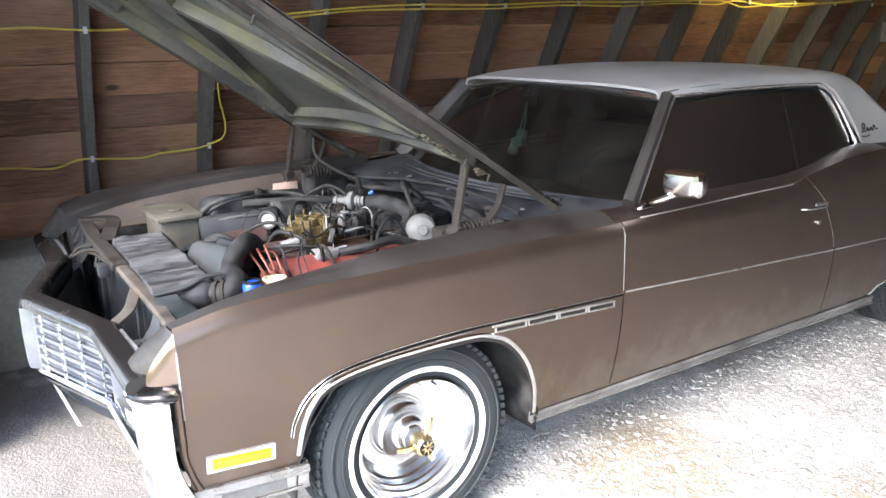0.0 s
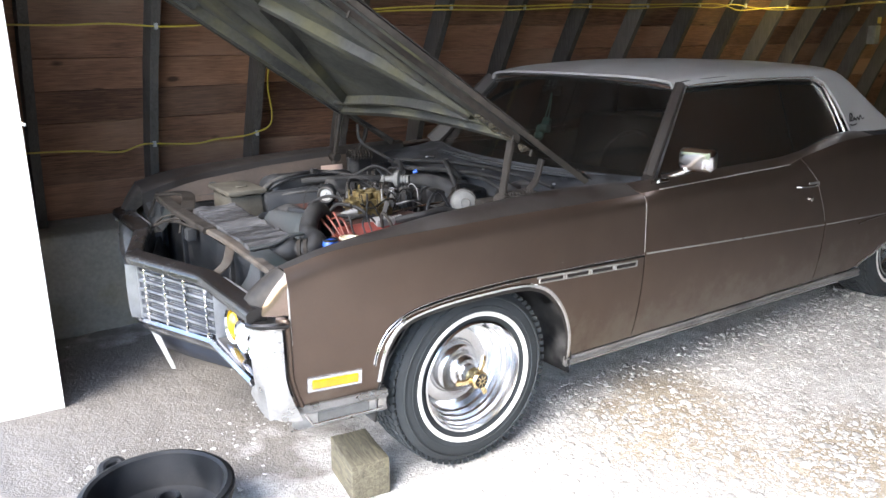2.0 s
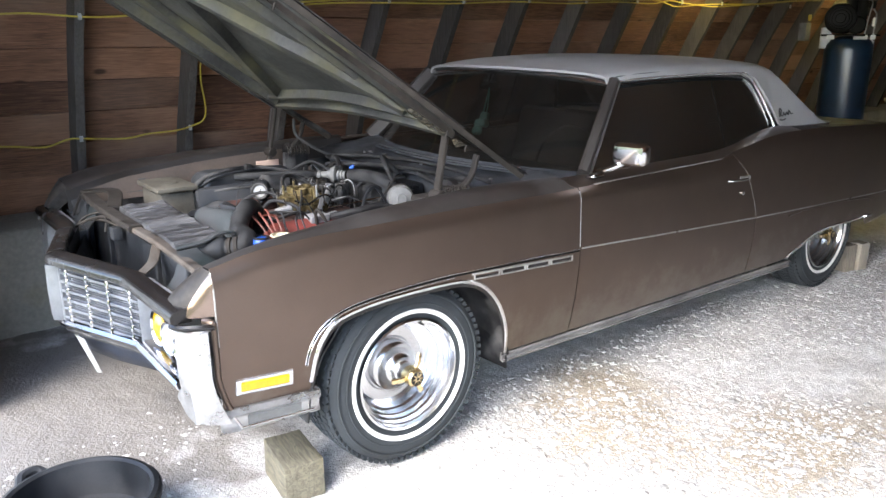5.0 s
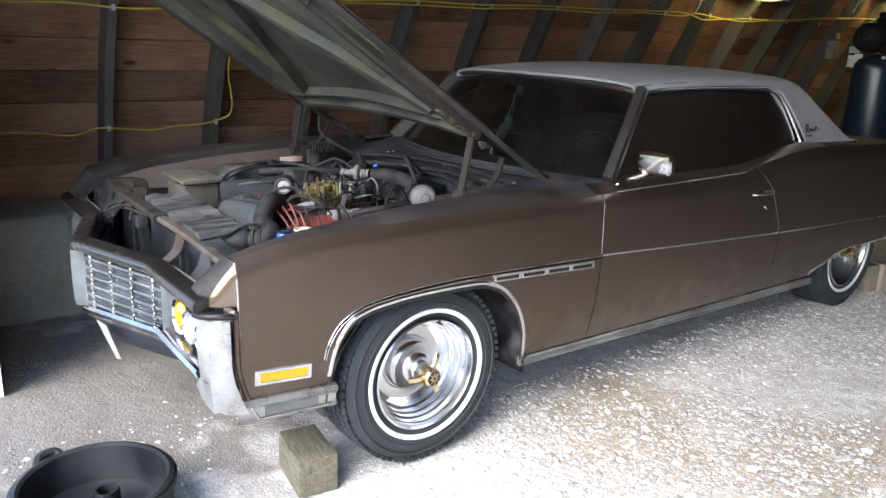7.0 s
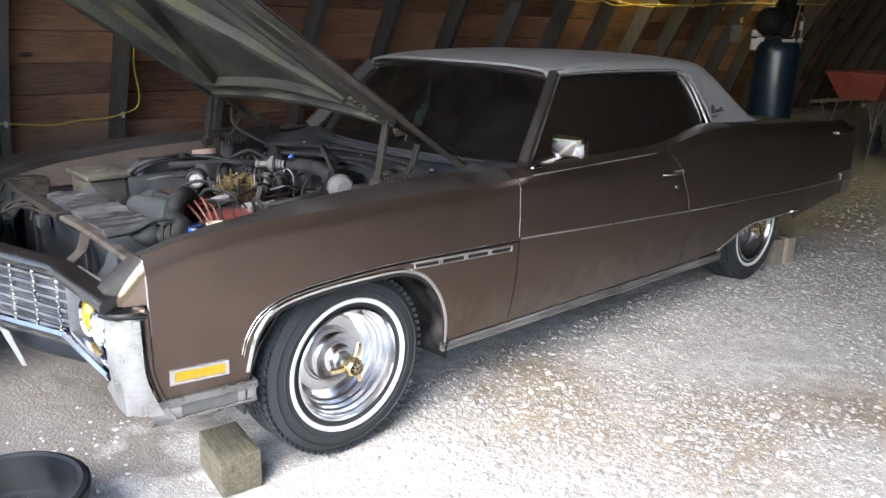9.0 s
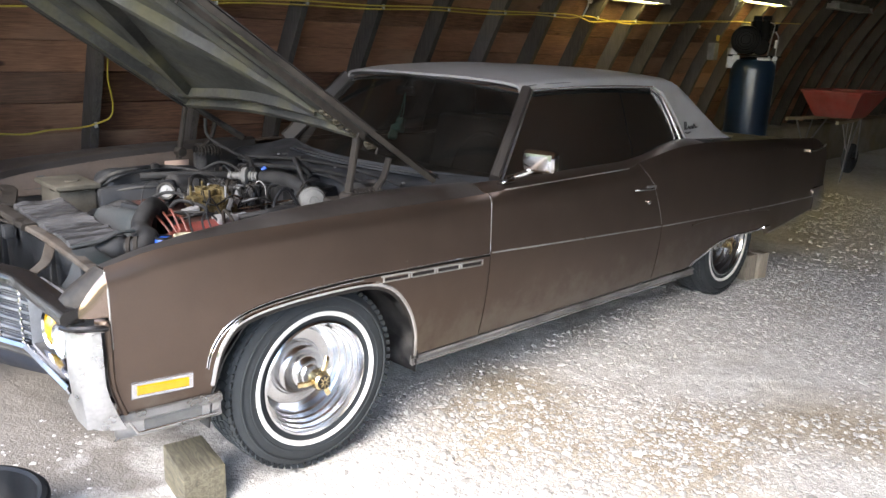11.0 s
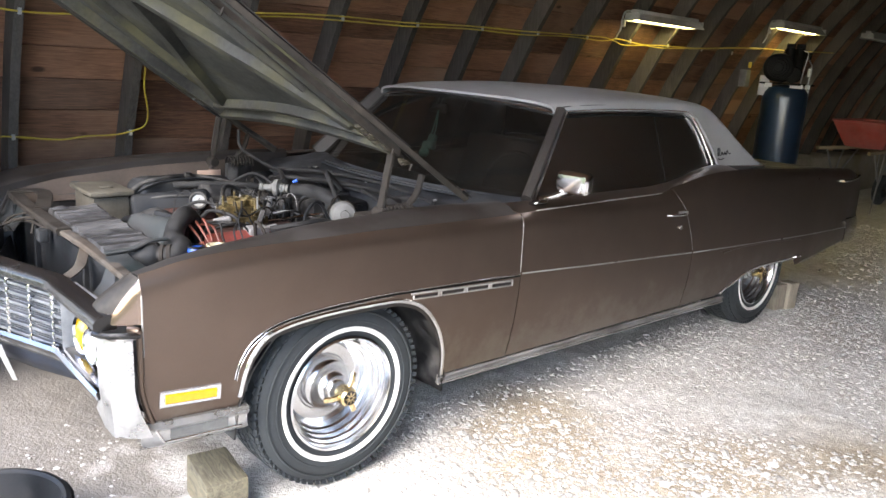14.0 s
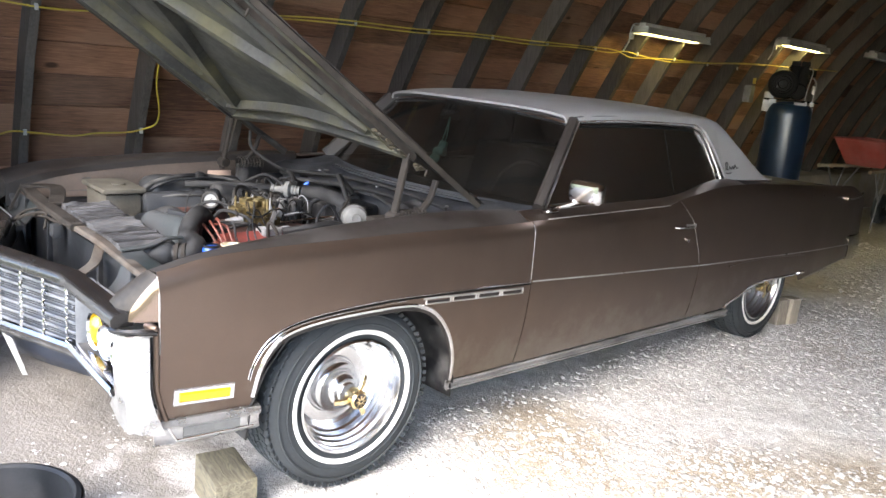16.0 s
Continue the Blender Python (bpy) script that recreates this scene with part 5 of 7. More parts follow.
for s in (-1, 1):
    rows = []
    for k in range(17):
        v = k / 16
        row = []
        z_in = 0.702 + (0.468 - 0.702) * v
        y_in = lerp(INNER, z_in)
        back = 0.9 * max(0, 0.56 - (0.702 - 0.31 * v)) ** 1.6
        bow = 0.010 * math.sin(math.pi * min(1, v * 1.15))
        for x, y, zb in ((-0.695, y_in + 0.004, 0.468), (-0.738 - bow, y_in, 0.466), (-0.748 - bow, y_in + 0.016, 0.458), (-0.749 - bow, 0.895, 0.428), (-0.738 - bow * 0.8, 0.928, 0.408), (-0.712 + back * 0.6, 0.950 + bow * 0.4, 0.396), (-0.690 + back, 0.958 + bow * 0.4, 0.391)):
            row.append((x, s * y, 0.702 + (zb - 0.702) * v))
        rows.append(row)
    thick(part("bumper_end", sheet(rows), M_PITTED, bumper, "upright chrome bumper end, pitted and dusty"), 0.008)
    thick(part("bumper_end_cap", sheet([[(-0.740, s * 0.80, 0.703), (-0.749, s * 0.89, 0.703), (-0.715, s * 0.946, 0.703)], [(-0.66, s * 0.84, 0.702), (-0.66, s * 0.915, 0.702), (-0.66, s * 0.95, 0.702)]]), M_CHROME_DIRTY, bumper), 0.006)
    # side piece under the fender
    rows = []
    for x in np.linspace(-0.665, -0.335, 9):
        z1, z0 = 0.425 - 0.045 * (x + 0.665), 0.345 - 0.03 * (x + 0.665)
        w = side_y(x, 0.45)
        rows.append([(x, s * (w - 0.02), z1 + 0.006), (x, s * (w + 0.006), z1), (x, s * (w + 0.01), z1 - 0.016), (x, s * (w - 0.004), z1 - 0.03), (x, s * (w - 0.006), z0 + 0.02), (x, s * (w + 0.002), z0 + 0.006), (x, s * (w - 0.02), z0 - 0.008)])
    sidep = part("bumper_side", sheet(rows), M_PITTED, bumper, "wrapped bumper side with an inset grey panel")
    thick(sidep, 0.006)
    part("bumper_inset", swept([Vector((-0.58, s * (side_y(-0.58, 0.45) - 0.001), 0.378)), Vector((-0.40, s * (side_y(-0.4, 0.45) - 0.001), 0.372))], rect(0.006, 0.04, 0.006), (0, 0, 1)), M_CAN, bumper)
    for za, zb, xa, xb in ((0.402, 0.396, -0.625, -0.355), (0.354, 0.348, -0.60, -0.355)):
        part("inset_border", swept([Vector((xa, s * (side_y(xa, 0.45) + 0.002), za)), Vector((xb, s * (side_y(xb, 0.45) + 0.002), zb))], rect(0.006, 0.007, 0.002), (0, 0, 1)), M_CHROME, bumper)
    part("inset_border", swept([Vector((-0.628, s * (side_y(-0.62, 0.45) + 0.002), 0.404)), Vector((-0.600, s * (side_y(-0.6, 0.45) + 0.002), 0.352))], rect(0.006, 0.007, 0.002), (1, 0, 0)), M_CHROME, bumper)
    part("bumper_bracket", swept([Vector((-0.375, s * (side_y(-0.4, 0.45)), 0.375)), Vector((-0.345, s * (side_y(-0.4, 0.45)), 0.374))], rect(0.008, 0.05, 0.01), (0, 0, 1)), M_CHROME_DIRTY, bumper)
    # headlamp bay: backing, amber lamp in an upright bezel, two headlamps in bright bezels
    rows = [[(vee(y, -0.87, -0.705, -0.69) + 0.05, s * y, z) for y in (0.47, 0.6, 0.75, 0.87)] for z in (0.46, 0.56, 0.72)]
    bay = part("headlamp_panel", sheet(rows), M_DARK, car, "dark headlamp recess")
    thick(part("grille_end", sheet([[(-0.742, s * 0.474, z), (-0.72, s * 0.488, z), (-0.65, s * 0.496, z)] for z in (0.50, 0.60, 0.712)]), M_GRILLE, bay, "bright frame at the grille's end"), 0.006)
    thick(part("lamp_floor", sheet([[(-0.738, s * y, 0.534 - 0.11 * (y - 0.455)), (-0.65, s * y, 0.545 - 0.11 * (y - 0.455))] for y in (0.48, 0.6, 0.72, 0.84)]), M_DARK, bay), 0.004)
    d = Vector((-0.96, s * 0.28, 0)).normalized()
    for name, c, prof_l, stretch, mat, label in (
            ("parking_bezel", Vector((-0.690, s * 0.552, 0.598)), [(0.040, -0.02), (0.047, 0.014), (0.043, 0.022), (0.037, 0.016), (0.035, -0.01)], 1.55, M_CHROME, ""),
            ("parking_lamp", Vector((-0.692, s * 0.552, 0.598)), [(0, 0.030), (0.016, 0.027), (0.029, 0.016), (0.035, -0.004)], 1.5, M_AMBER, "upright amber lamp beside the grille")):
        bm = turned(prof_l, c, c + d, 28)
        bmesh.ops.scale(bm, vec=(1, 1, stretch), space=Matrix.Translation((0, 0, -c.z)), verts=bm.verts)
        part(name, bm, mat, bay, label)
    for y, z in ((0.672, 0.596), (0.790, 0.590)):
        d = Vector((-1, s * 0.12, 0)).normalized()
        c = Vector((-0.694, s * y, z))
        part("headlamp_bezel", turned([(0.052, -0.03), (0.059, 0.010), (0.056, 0.024), (0.050, 0.020), (0.047, -0.01)], c, c + d, 36), M_CHROME, bay)
        part("headlamp_lens", turned([(0.047, 0.000), (0.034, 0.012), (0.018, 0.017), (0, 0.018)], c, c + d, 30), M_LENS, bay, "round glass headlamp")

# lower valance, and the bent plate hung edge-on under the bumper
rows = [[(vee(y, x, x + 0.14, x + 0.17), y, z + 0.09 * max(0, abs(y) - 0.15)) for y in np.linspace(-0.78, 0.78, 27)] for x, z in ((-0.845, 0.45), (-0.835, 0.40), (-0.80, 0.35), (-0.74, 0.325))]
thick(part("front_valance", sheet(rows), M_PLATE, car, "dark blue valance under the bumper"), 0.004)
plate = part("number_plate", sheet([[(-0.865 + 0.05 * v + 0.012 * u, -0.045 - 0.095 * u * (1 - 0.8 * v) - 0.05 * v, 0.450 - 0.155 * v + 0.004 * u) for u in (0, 0.5, 1)] for v in (0, 0.33, 0.66, 1)]), M_WHITE, car, "bent white number plate hung edge-on under the bumper")
thick(plate, 0.002)

# rear bumper and tail
for s in (-1, 1):
    rows = []
    for z, o in ((0.415, 0.0), (0.44, 0.02), (0.50, 0.03), (0.55, 0.025), (0.60, 0.01)):
        rows.append([(4.46 - (z - 0.41) * 0.1, s * (0.935 + o * 0.4), z), (4.58, s * (0.94 + o * 0.5), z), (4.66 + o, s * (0.925 + o * 0.3), z), (4.71 + o, s * 0.85, z), (4.72 + o, s * 0.4, z), (4.72 + o, 0.0, z)])
    thick(part("rear_bumper", sheet(rows), M_CHROME, car, "chrome rear bumper"), 0.006)
    part("tail_tip", swept(smooth_path([(4.22, s * 0.958, 0.886), (4.36, s * 0.958, 0.884), (4.48, s * 0.952, 0.893), (4.575, s * 0.93, 0.903)], 4), rect(0.014, 0.018, 0.004), (0, 0, 1)), M_CHROME, car)
    part("tail_badge", swept([Vector((4.34, s * 0.962, 0.59)), Vector((4.575, s * 0.945, 0.594))], rect(0.006, 0.014, 0.002), (0, 0, 1)), M_CHROME, car, "bright name bar on the quarter panel")
    lampz = part("tail_lamp", swept([Vector((4.655, s * 0.90, 0.63)), Vector((4.655, s * 0.90, 0.82))], rect(0.03, 0.05, 0.01), (1, 0, 0)), M_CHROME, car)
# scripted badge on the roof's rear pillar, as plain strokes
bd = bmesh.new()
pts = [(2.70, 1.085), (2.72, 1.125), (2.735, 1.118), (2.715, 1.09), (2.742, 1.092), (2.752, 1.104), (2.765, 1.09), (2.785, 1.104), (2.795, 1.09), (2.815, 1.112), (2.825, 1.094), (2.845, 1.096)]
pts = [(x - 0.055, z + 0.012) for x, z in pts]
BY = lambda x, z: -(0.858 - (z - 1.03) * 0.42)
tube([(x, BY(x, z) - 0.008, z) for x, z in pts], 0.0035, 6, bd)
tube([(x, BY(x, z) - 0.008, z) for x, z in ((2.64, 1.082), (2.665, 1.078), (2.70, 1.083))], 0.0035, 6, bd)
part("roof_badge", bd, M_DARK, roof, "dark metal script badge")

# ---- the open hood ----
HO = Vector((0.745, 0, 0.985))
HD = Vector((-0.836, 0, 0.549))
HN = Vector((0.549, 0, 0.836))
HOOD_L = 1.55


def hood_point(u, v, w):
    """Point of the hood: u metres from its rear edge, v across, w above its outer skin."""
    return HO + HD * u + Vector((0, 1, 0)) * v + HN * w


def hood_half(u):
    return lerp([(0, 0.79), (0.5, 0.79), (1.2, 0.785), (HOOD_L, 0.77)], u)


def hood_front(v):
    return 0.13 * (1 - abs(v) / 0.79)


HOOD_R = 0.385                                    # the rear edge between the two side tails
rows = []
for k in range(25):
    u0 = HOOD_R + (HOOD_L - HOOD_R) * k / 24
    row = []
    for j in range(-12, 13):
        t = j / 12
        v = hood_half(u0) * t
        u = u0 + hood_front(v) * (u0 / HOOD_L)
        w = 0.035 * (1 - t * t) + (0.018 * max(0, 1 - abs(t) / 0.25))
        row.append(hood_point(u, v, w))
    rows.append(row)
hood = part("hood", sheet(rows), M_PAINT_SHADE, car, "raised hood with bare ribbed underside")
thick(hood, 0.004)


def hood_under(u, v, w):
    t = v / max(hood_half(u), 0.01)
    return hood_point(u + hood_front(v) * (u / HOOD_L), v, 0.035 * (1 - t * t) + w)


# recessed inner panel
rows = [[hood_under(u, v, -0.008 - 0.006 * noise.noise(Vector((u * 6, v * 6, 4)))) for v in np.linspace(-0.70, 0.70, 29)] for u in np.linspace(HOOD_R + 0.02, HOOD_L - 0.06, 29)]
part("hood_lining", sheet(rows), M_HOODUNDER, hood, "stained grey inner panel with yellow residue")


def hood_rib(pts, w, h, name="hood_rib", mat=None):
    p = smooth_path([hood_under(u, v, -0.02) for u, v in pts], 5)
    prof = [(-w / 2, 0.012), (-w / 2 + 0.012, -h), (w / 2 - 0.012, -h), (w / 2, 0.012)]
    return part(name, swept(p, prof, HN), mat or M_HOODRIB, hood)


for s in (-1, 1):
    hood_rib([(HOOD_R, s * 0.712), (0.7, s * 0.715), (1.1, s * 0.712), (1.5, s * 0.70)], 0.085, 0.030, "hood_side_frame", M_HOODUNDER)
    hood_rib([(HOOD_R + 0.04, s * 0.655), (0.8, s * 0.662), (1.2, s * 0.668), (1.46, s * 0.65)], 0.022, 0.034, "hood_seam")
    hood_rib([(HOOD_R, s * 0.748), (0.8, s * 0.750), (1.5, s * 0.738)], 0.010, 0.032, "hood_seam", M_LIP)
    hood_rib([(0.0, s * 0.780), (0.7, s * 0.780), (1.52, s * 0.760)], 0.030, 0.006, "hood_lip", M_LIP)
    tail_w = 0.026 if s < 0 else 0.012
    tail = [hood_point(u, s * v, w) for u, v, w in ((0.0, 0.775, 0.0), (0.12, 0.765, -0.004), (0.26, 0.75, -0.01), (0.42, 0.735, -0.014))]
    part("hood_tail", swept(smooth_path(tail, 3), rect(tail_w, 0.02, 0.004), HN), M_HEADER if s < 0 else M_DARK, hood, "narrow rear corner of the hood")
    # the crossed stiffeners: from the front corners over the middle to the rear corners
    hood_rib([(1.50, s * 0.44), (1.40, s * 0.27), (1.28, s * 0.10), (1.17, s * -0.01)], 0.085, 0.030)
    hood_rib([(1.19, s * 0.02), (1.06, s * 0.12), (0.93, s * 0.22), (0.80, s * 0.34), (0.64, s * 0.46), (0.50, s * 0.56)], 0.075, 0.028)
    # long stiffeners beside them, round the two front recesses
    hood_rib([(1.42, s * 0.36), (1.30, s * 0.40), (1.12, s * 0.45), (0.92, s * 0.49), (0.72, s * 0.52)], 0.045, 0.020)
    hood_rib([(1.45, s * 0.40), (1.46, s * 0.50), (1.42, s * 0.60), (1.30, s * 0.64)], 0.05, 0.024)
    hood_rib([(1.47, s * 0.20), (1.48, s * 0.0)], 0.05, 0.024)
    for u, v in ((1.505, 0.18), (1.44, 0.68), (1.30, 0.27)):
        part("hood_hole", rod(hood_under(u, s * v, -0.050), hood_under(u + 0.001, s * v, -0.056), 0.013, seg=12), M_PUMP, hood)
hood_rib([(0.40, -0.70), (0.385, -0.3), (0.38, 0), (0.385, 0.3), (0.40, 0.70)], 0.055, 0.034, "hood_rear_frame")
hood_rib([(0.475, -0.66), (0.465, 0), (0.475, 0.66)], 0.04, 0.026)
hood_rib([(1.50, -0.70), (1.53, 0), (1.50, 0.70)], 0.09, 0.030, "hood_front_frame")
for u, v in ((0.45, -0.788), (0.34, -0.788), (1.25, -0.785)):
    part("hood_bumper", rod(hood_under(u, v, -0.05), hood_under(u, v - 0.006, -0.075), 0.005, 0.004, seg=8), M_STEEL, hood)
# bright rear corner tips
for s in (-1, 1):
    part("hood_tip", swept([hood_point(-0.015, s * 0.785, 0.006), hood_point(0.05, s * 0.792, 0.006)], rect(0.012, 0.006, 0.002), HN), M_CHROME, hood)

# hinges: two arms, coil spring, bracket on each side
for s in (-1, 1):
    y = s * 0.72
    hg = part("hood_hinge", swept([Vector((0.385, y, 1.165)), Vector((0.365, y, 1.06)), Vector((0.335, y, 0.90))], rect(0.018, 0.034, 0.004), (0, s, 0)), M_STEEL, car, "brown steel hood hinge with coil spring")
    part("hinge_arm", swept(smooth_path([(0.545, y, 1.075), (0.52, y, 1.0), (0.475, y, 0.95), (0.455, y, 0.89)], 4), rect(0.016, 0.030, 0.004), (0, s, 0)), M_STEEL, hg)
    part("hinge_rail", swept([hood_under(0.40, y, -0.05), hood_under(0.56, y, -0.05)], rect(0.03, 0.018, 0.004), HN), M_DARK, hg)
    coil = [((0.36 if s < 0 else 0.43) + 0.14 * k / 72, y + s * 0.0 + 0.03 * math.cos(k * 0.7), 0.935 + 0.03 * math.sin(k * 0.7)) for k in range(73)]
    part("hinge_spring", swept([Vector(c) for c in coil], circle(0.004, 6), (1, 0, 0)), M_STEEL, hg, "coil spring")
    part("hinge_bracket", box((0.30 if s < 0 else 0.42, y - 0.015, 0.82), (0.54 if s < 0 else 0.56, y + 0.015, 0.925), 0.006), M_DARK, hg)
    part("hinge_pivot", rod((0.345, y - s * -0.03, 0.935), (0.345, y + s * -0.03, 0.935), 0.024, seg=16), M_STEEL, hg)

# ---- engine bay ----
part("bay_floor", box((-0.62, -0.60, 0.30), (0.78, 0.60, 0.36), 0.01), M_DARK, car)
part("firewall", box((0.74, -0.84, 0.34), (0.78, 0.84, 0.90), 0.006), M_COWL, car, "dusty firewall")
for s in (-1, 1):
    rows = [[(x, s * 0.80, lerp([(-0.66, 0.80), (-0.4, 0.83), (0.0, 0.85), (0.78, 0.86)], x)), (x, s * 0.76, 0.76), (x, s * 0.66, 0.70 + 0.06 * math.sin(max(0, min(1, (x + 0.4) / 0.9)) * math.pi)), (x, s * 0.58, 0.36)] for x in np.linspace(-0.64, 0.78, 18)]
    thick(part("inner_fender", sheet(rows), M_DARK, car), 0.005)
rows = [[(x, 0.795, lerp([(-0.62, 0.83), (-0.4, 0.885), (0.0, 0.925), (0.45, 0.945)], x) - 0.012), (x, 0.782, 0.80), (x, 0.76, 0.775)] for x in np.linspace(-0.60, 0.45, 14)]
thick(part("fender_rail", sheet(rows), M_RAIL, car, "brown inner rail of the fender"), 0.003)
for x in (-0.33, 0.02):
    part("rail_slot", box((x, 0.776, 0.842), (x + 0.035, 0.786, 0.860), 0.002), M_DARK, car)
# crumbs of old lining left at the hood's rear corner
rcrumb = random.Random(8)
for k in range(16):
    u, v, q = 0.33 + 0.017 * k, -0.725 + rcrumb.uniform(-0.02, 0.03), rcrumb.uniform(0.007, 0.016)
    bm = bmesh.new()
    bmesh.ops.create_icosphere(bm, subdivisions=2, radius=q)
    for vv in bm.verts:
        vv.co = Vector((vv.co.x * 1.3, vv.co.y, vv.co.z * 0.6)) * (1 + 0.8 * noise.noise(vv.co * 60 + Vector((u * 9, 0, 0))))
    bmesh.ops.transform(bm, matrix=Matrix.Translation(hood_under(u, v, -0.052)), verts=bm.verts)
    part("lining_crumb", bm, M_CRUMB, hood, "tan crumbling lining remnant")
# radiator support: top bar, uprights, braces
part("radiator_support", swept(smooth_path([(-0.605, -0.06, 0.82), (-0.60, 0.2, 0.818), (-0.60, 0.45, 0.822), (-0.585, 0.72, 0.83)], 4), rect(0.056, 0.026, 0.006), (0, 0, 1)), M_STEEL, car, "dark greasy radiator support plate")
part("radiator_support", swept(smooth_path([(-0.60, -0.72, 0.80), (-0.595, -0.5, 0.806), (-0.605, -0.3, 0.822), (-0.60, -0.06, 0.815)], 4), rect(0.042, 0.022, 0.006), (0, 0, 1)), M_RUSTY, car, "rusted radiator support bar")
for y in (-0.62, -0.3, 0.3, 0.62):
    part("support_upright", swept([Vector((-0.60, y, 0.80)), Vector((-0.61, y, 0.36))], rect(0.02, 0.035, 0.004), (1, 0, 0)), M_BLACK, car)
part("support_brace", swept(smooth_path([(-0.60, -0.29, 0.822), (-0.625, -0.34, 0.803), (-0.655, -0.385, 0.772), (-0.705, -0.42, 0.752)], 4), rect(0.034, 0.007, 0.002), (0.3, 0, 1)), M_RUSTY, car, "twisted rusty latch brace")
part("support_brace", swept(smooth_path([(-0.60, 0.72, 0.84), (-0.50, 0.60, 0.85), (-0.57, 0.34, 0.83)], 4), rect(0.06, 0.012, 0.003), (0, 0, 1)), M_STEEL, car)
part("support_brace", swept([Vector((-0.60, 0.72, 0.85)), Vector((-0.66, 0.70, 0.74))], rect(0.012, 0.01, 0.002), (0, 1, 0)), M_STEEL, car)
part("latch_rod", tube([(-0.66, 0.52, 0.755), (-0.63, 0.3, 0.79), (-0.62, 0.12, 0.80), (-0.605, -0.02, 0.83)], 0.006, 6), M_STEEL, car)
part("latch_rod", tube([(-0.70, 0.42, 0.76), (-0.66, 0.36, 0.79), (-0.62, 0.30, 0.80), (-0.64, 0.25, 0.75)], 0.006, 6), M_STEEL, car)
part("hood_latch", box((-0.655, 0.08, 0.75), (-0.62, 0.13, 0.80), 0.006), M_BLACK, car)
# baffle panels in the nose ahead of the radiator
for s in (-1, 1):
    ys = (0.0, 0.1, 0.2, 0.3, 0.4, 0.455, 0.52, 0.62, 0.74, 0.84)
    rows = [[(vee(y, -0.84, -0.685, -0.645) + (0 if y < 0.46 else 0.03), s * y, 0.695) for y in ys], [(vee(y, -0.81, -0.655, -0.63) + (0 if y < 0.46 else 0.02), s * y, 0.60) for y in ys],
            [(vee(y, -0.78, -0.64, -0.615), s * y, 0.50 + 0.012 * math.sin(14 * y)) for y in ys], [(-0.605, s * y, 0.47) for y in ys], [(-0.598, s * y, 0.60 + 0.015 * math.sin(11 * y)) for y in ys], [(-0.60, s * y, 0.79) for y in ys]]
    thick(part("nose_baffle", sheet(rows), M_BLACK, car, "black nose baffle"), 0.004)
    rows = [[(-0.655, s * y, 0.72 + 0.02 * math.sin(9 * y)) for y in (0.50, 0.6, 0.7, 0.84)], [(-0.62, s * y, 0.745) for y in (0.50, 0.6, 0.7, 0.84)], [(-0.60, s * y, 0.80) for y in (0.50, 0.6, 0.7, 0.84)]]
    thick(part("nose_shelf", sheet(rows), M_SHROUD, car), 0.004)
    if s > 0:
        part("nose_strut", swept(smooth_path([(-0.60, s * 0.34, 0.82), (-0.66, s * 0.43, 0.79), (-0.70, s * 0.47, 0.74)], 4), rect(0.022, 0.008, 0.002), (0, 0, 1)), M_STEEL, car)
part("radiator", box((-0.585, -0.40, 0.38), (-0.53, 0.40, 0.78), 0.006), M_BLACK, car)
# ribbed sheet-metal cover over the radiator
rows = []
for k in range(131):
    y = -0.44 + 0.74 * k / 130
    x0 = -0.588 + 0.03 * (y + 0.44) / 0.74
    step = 0.006 * (int((y + 0.57) / 0.145) % 2)
    row = []
    for q in range(15):
        u = q / 14
        wave = y + 0.018 * noise.noise(Vector((u * 2.4, y * 5, 5)))
        saw = (wave * 13.0) % 1.0
        fold = 0.011 * max(0, 1 - abs(saw - 0.5) / 0.16) * (0.35 + 0.65 * abs(noise.noise(Vector((u * 3, int(wave * 13) * 3.7, 1)))) * 2)
        row.append((x0 + 0.205 * u, y, 0.832 + step + fold - 0.03 * max(0, u - 0.86) / 0.14))
    rows.append([(x0 - 0.008, y, 0.795)] + row + [(x0 + 0.213, y, 0.775)])
    if k == 0:
        rows.insert(0, [(px, y - 0.008, 0.77) for px, _, _ in rows[0]])
thick(part("radiator_cover", sheet(rows), M_COVER, car, "dusty ribbed radiator cover plate", angle=14), 0.004)
# fan shroud
bm = bmesh.new()
rows = []
for k in range(19):
    a = math.pi * (k / 18)
    c, q = math.cos(a), math.sin(a)
    rows.append([(-0.34, -0.02 + 0.31 * c, 0.56 + 0.26 * q), (-0.33, -0.02 + 0.30 * c, 0.56 + 0.285 * q), (-0.24, -0.02 + 0.27 * c, 0.56 + 0.28 * q), (-0.20, -0.02 + 0.25 * c, 0.56 + 0.25 * q)])
thick(part("fan_shroud", sheet(rows), M_BLACK, car, "black plastic fan shroud"), 0.005)
for k in range(5):
    a = 2 * math.pi * k / 5
    d = Vector((0, math.cos(a), math.sin(a)))
    part("fan_blade", swept([Vector((-0.2, -0.02, 0.56)) + d * 0.05, Vector((-0.19, -0.02, 0.56)) + d * 0.21], rect(0.08, 0.004), (1, 0.4, 0)), M_STEEL, car)
part("cover_flange", swept(smooth_path([(-0.59, -0.452, 0.826), (-0.50, -0.462, 0.836), (-0.44, -0.448, 0.852), (-0.375, -0.435, 0.850)], 4), rect(0.024, 0.010, 0.003), (0, 0, 1)), M_SHROUD, car)
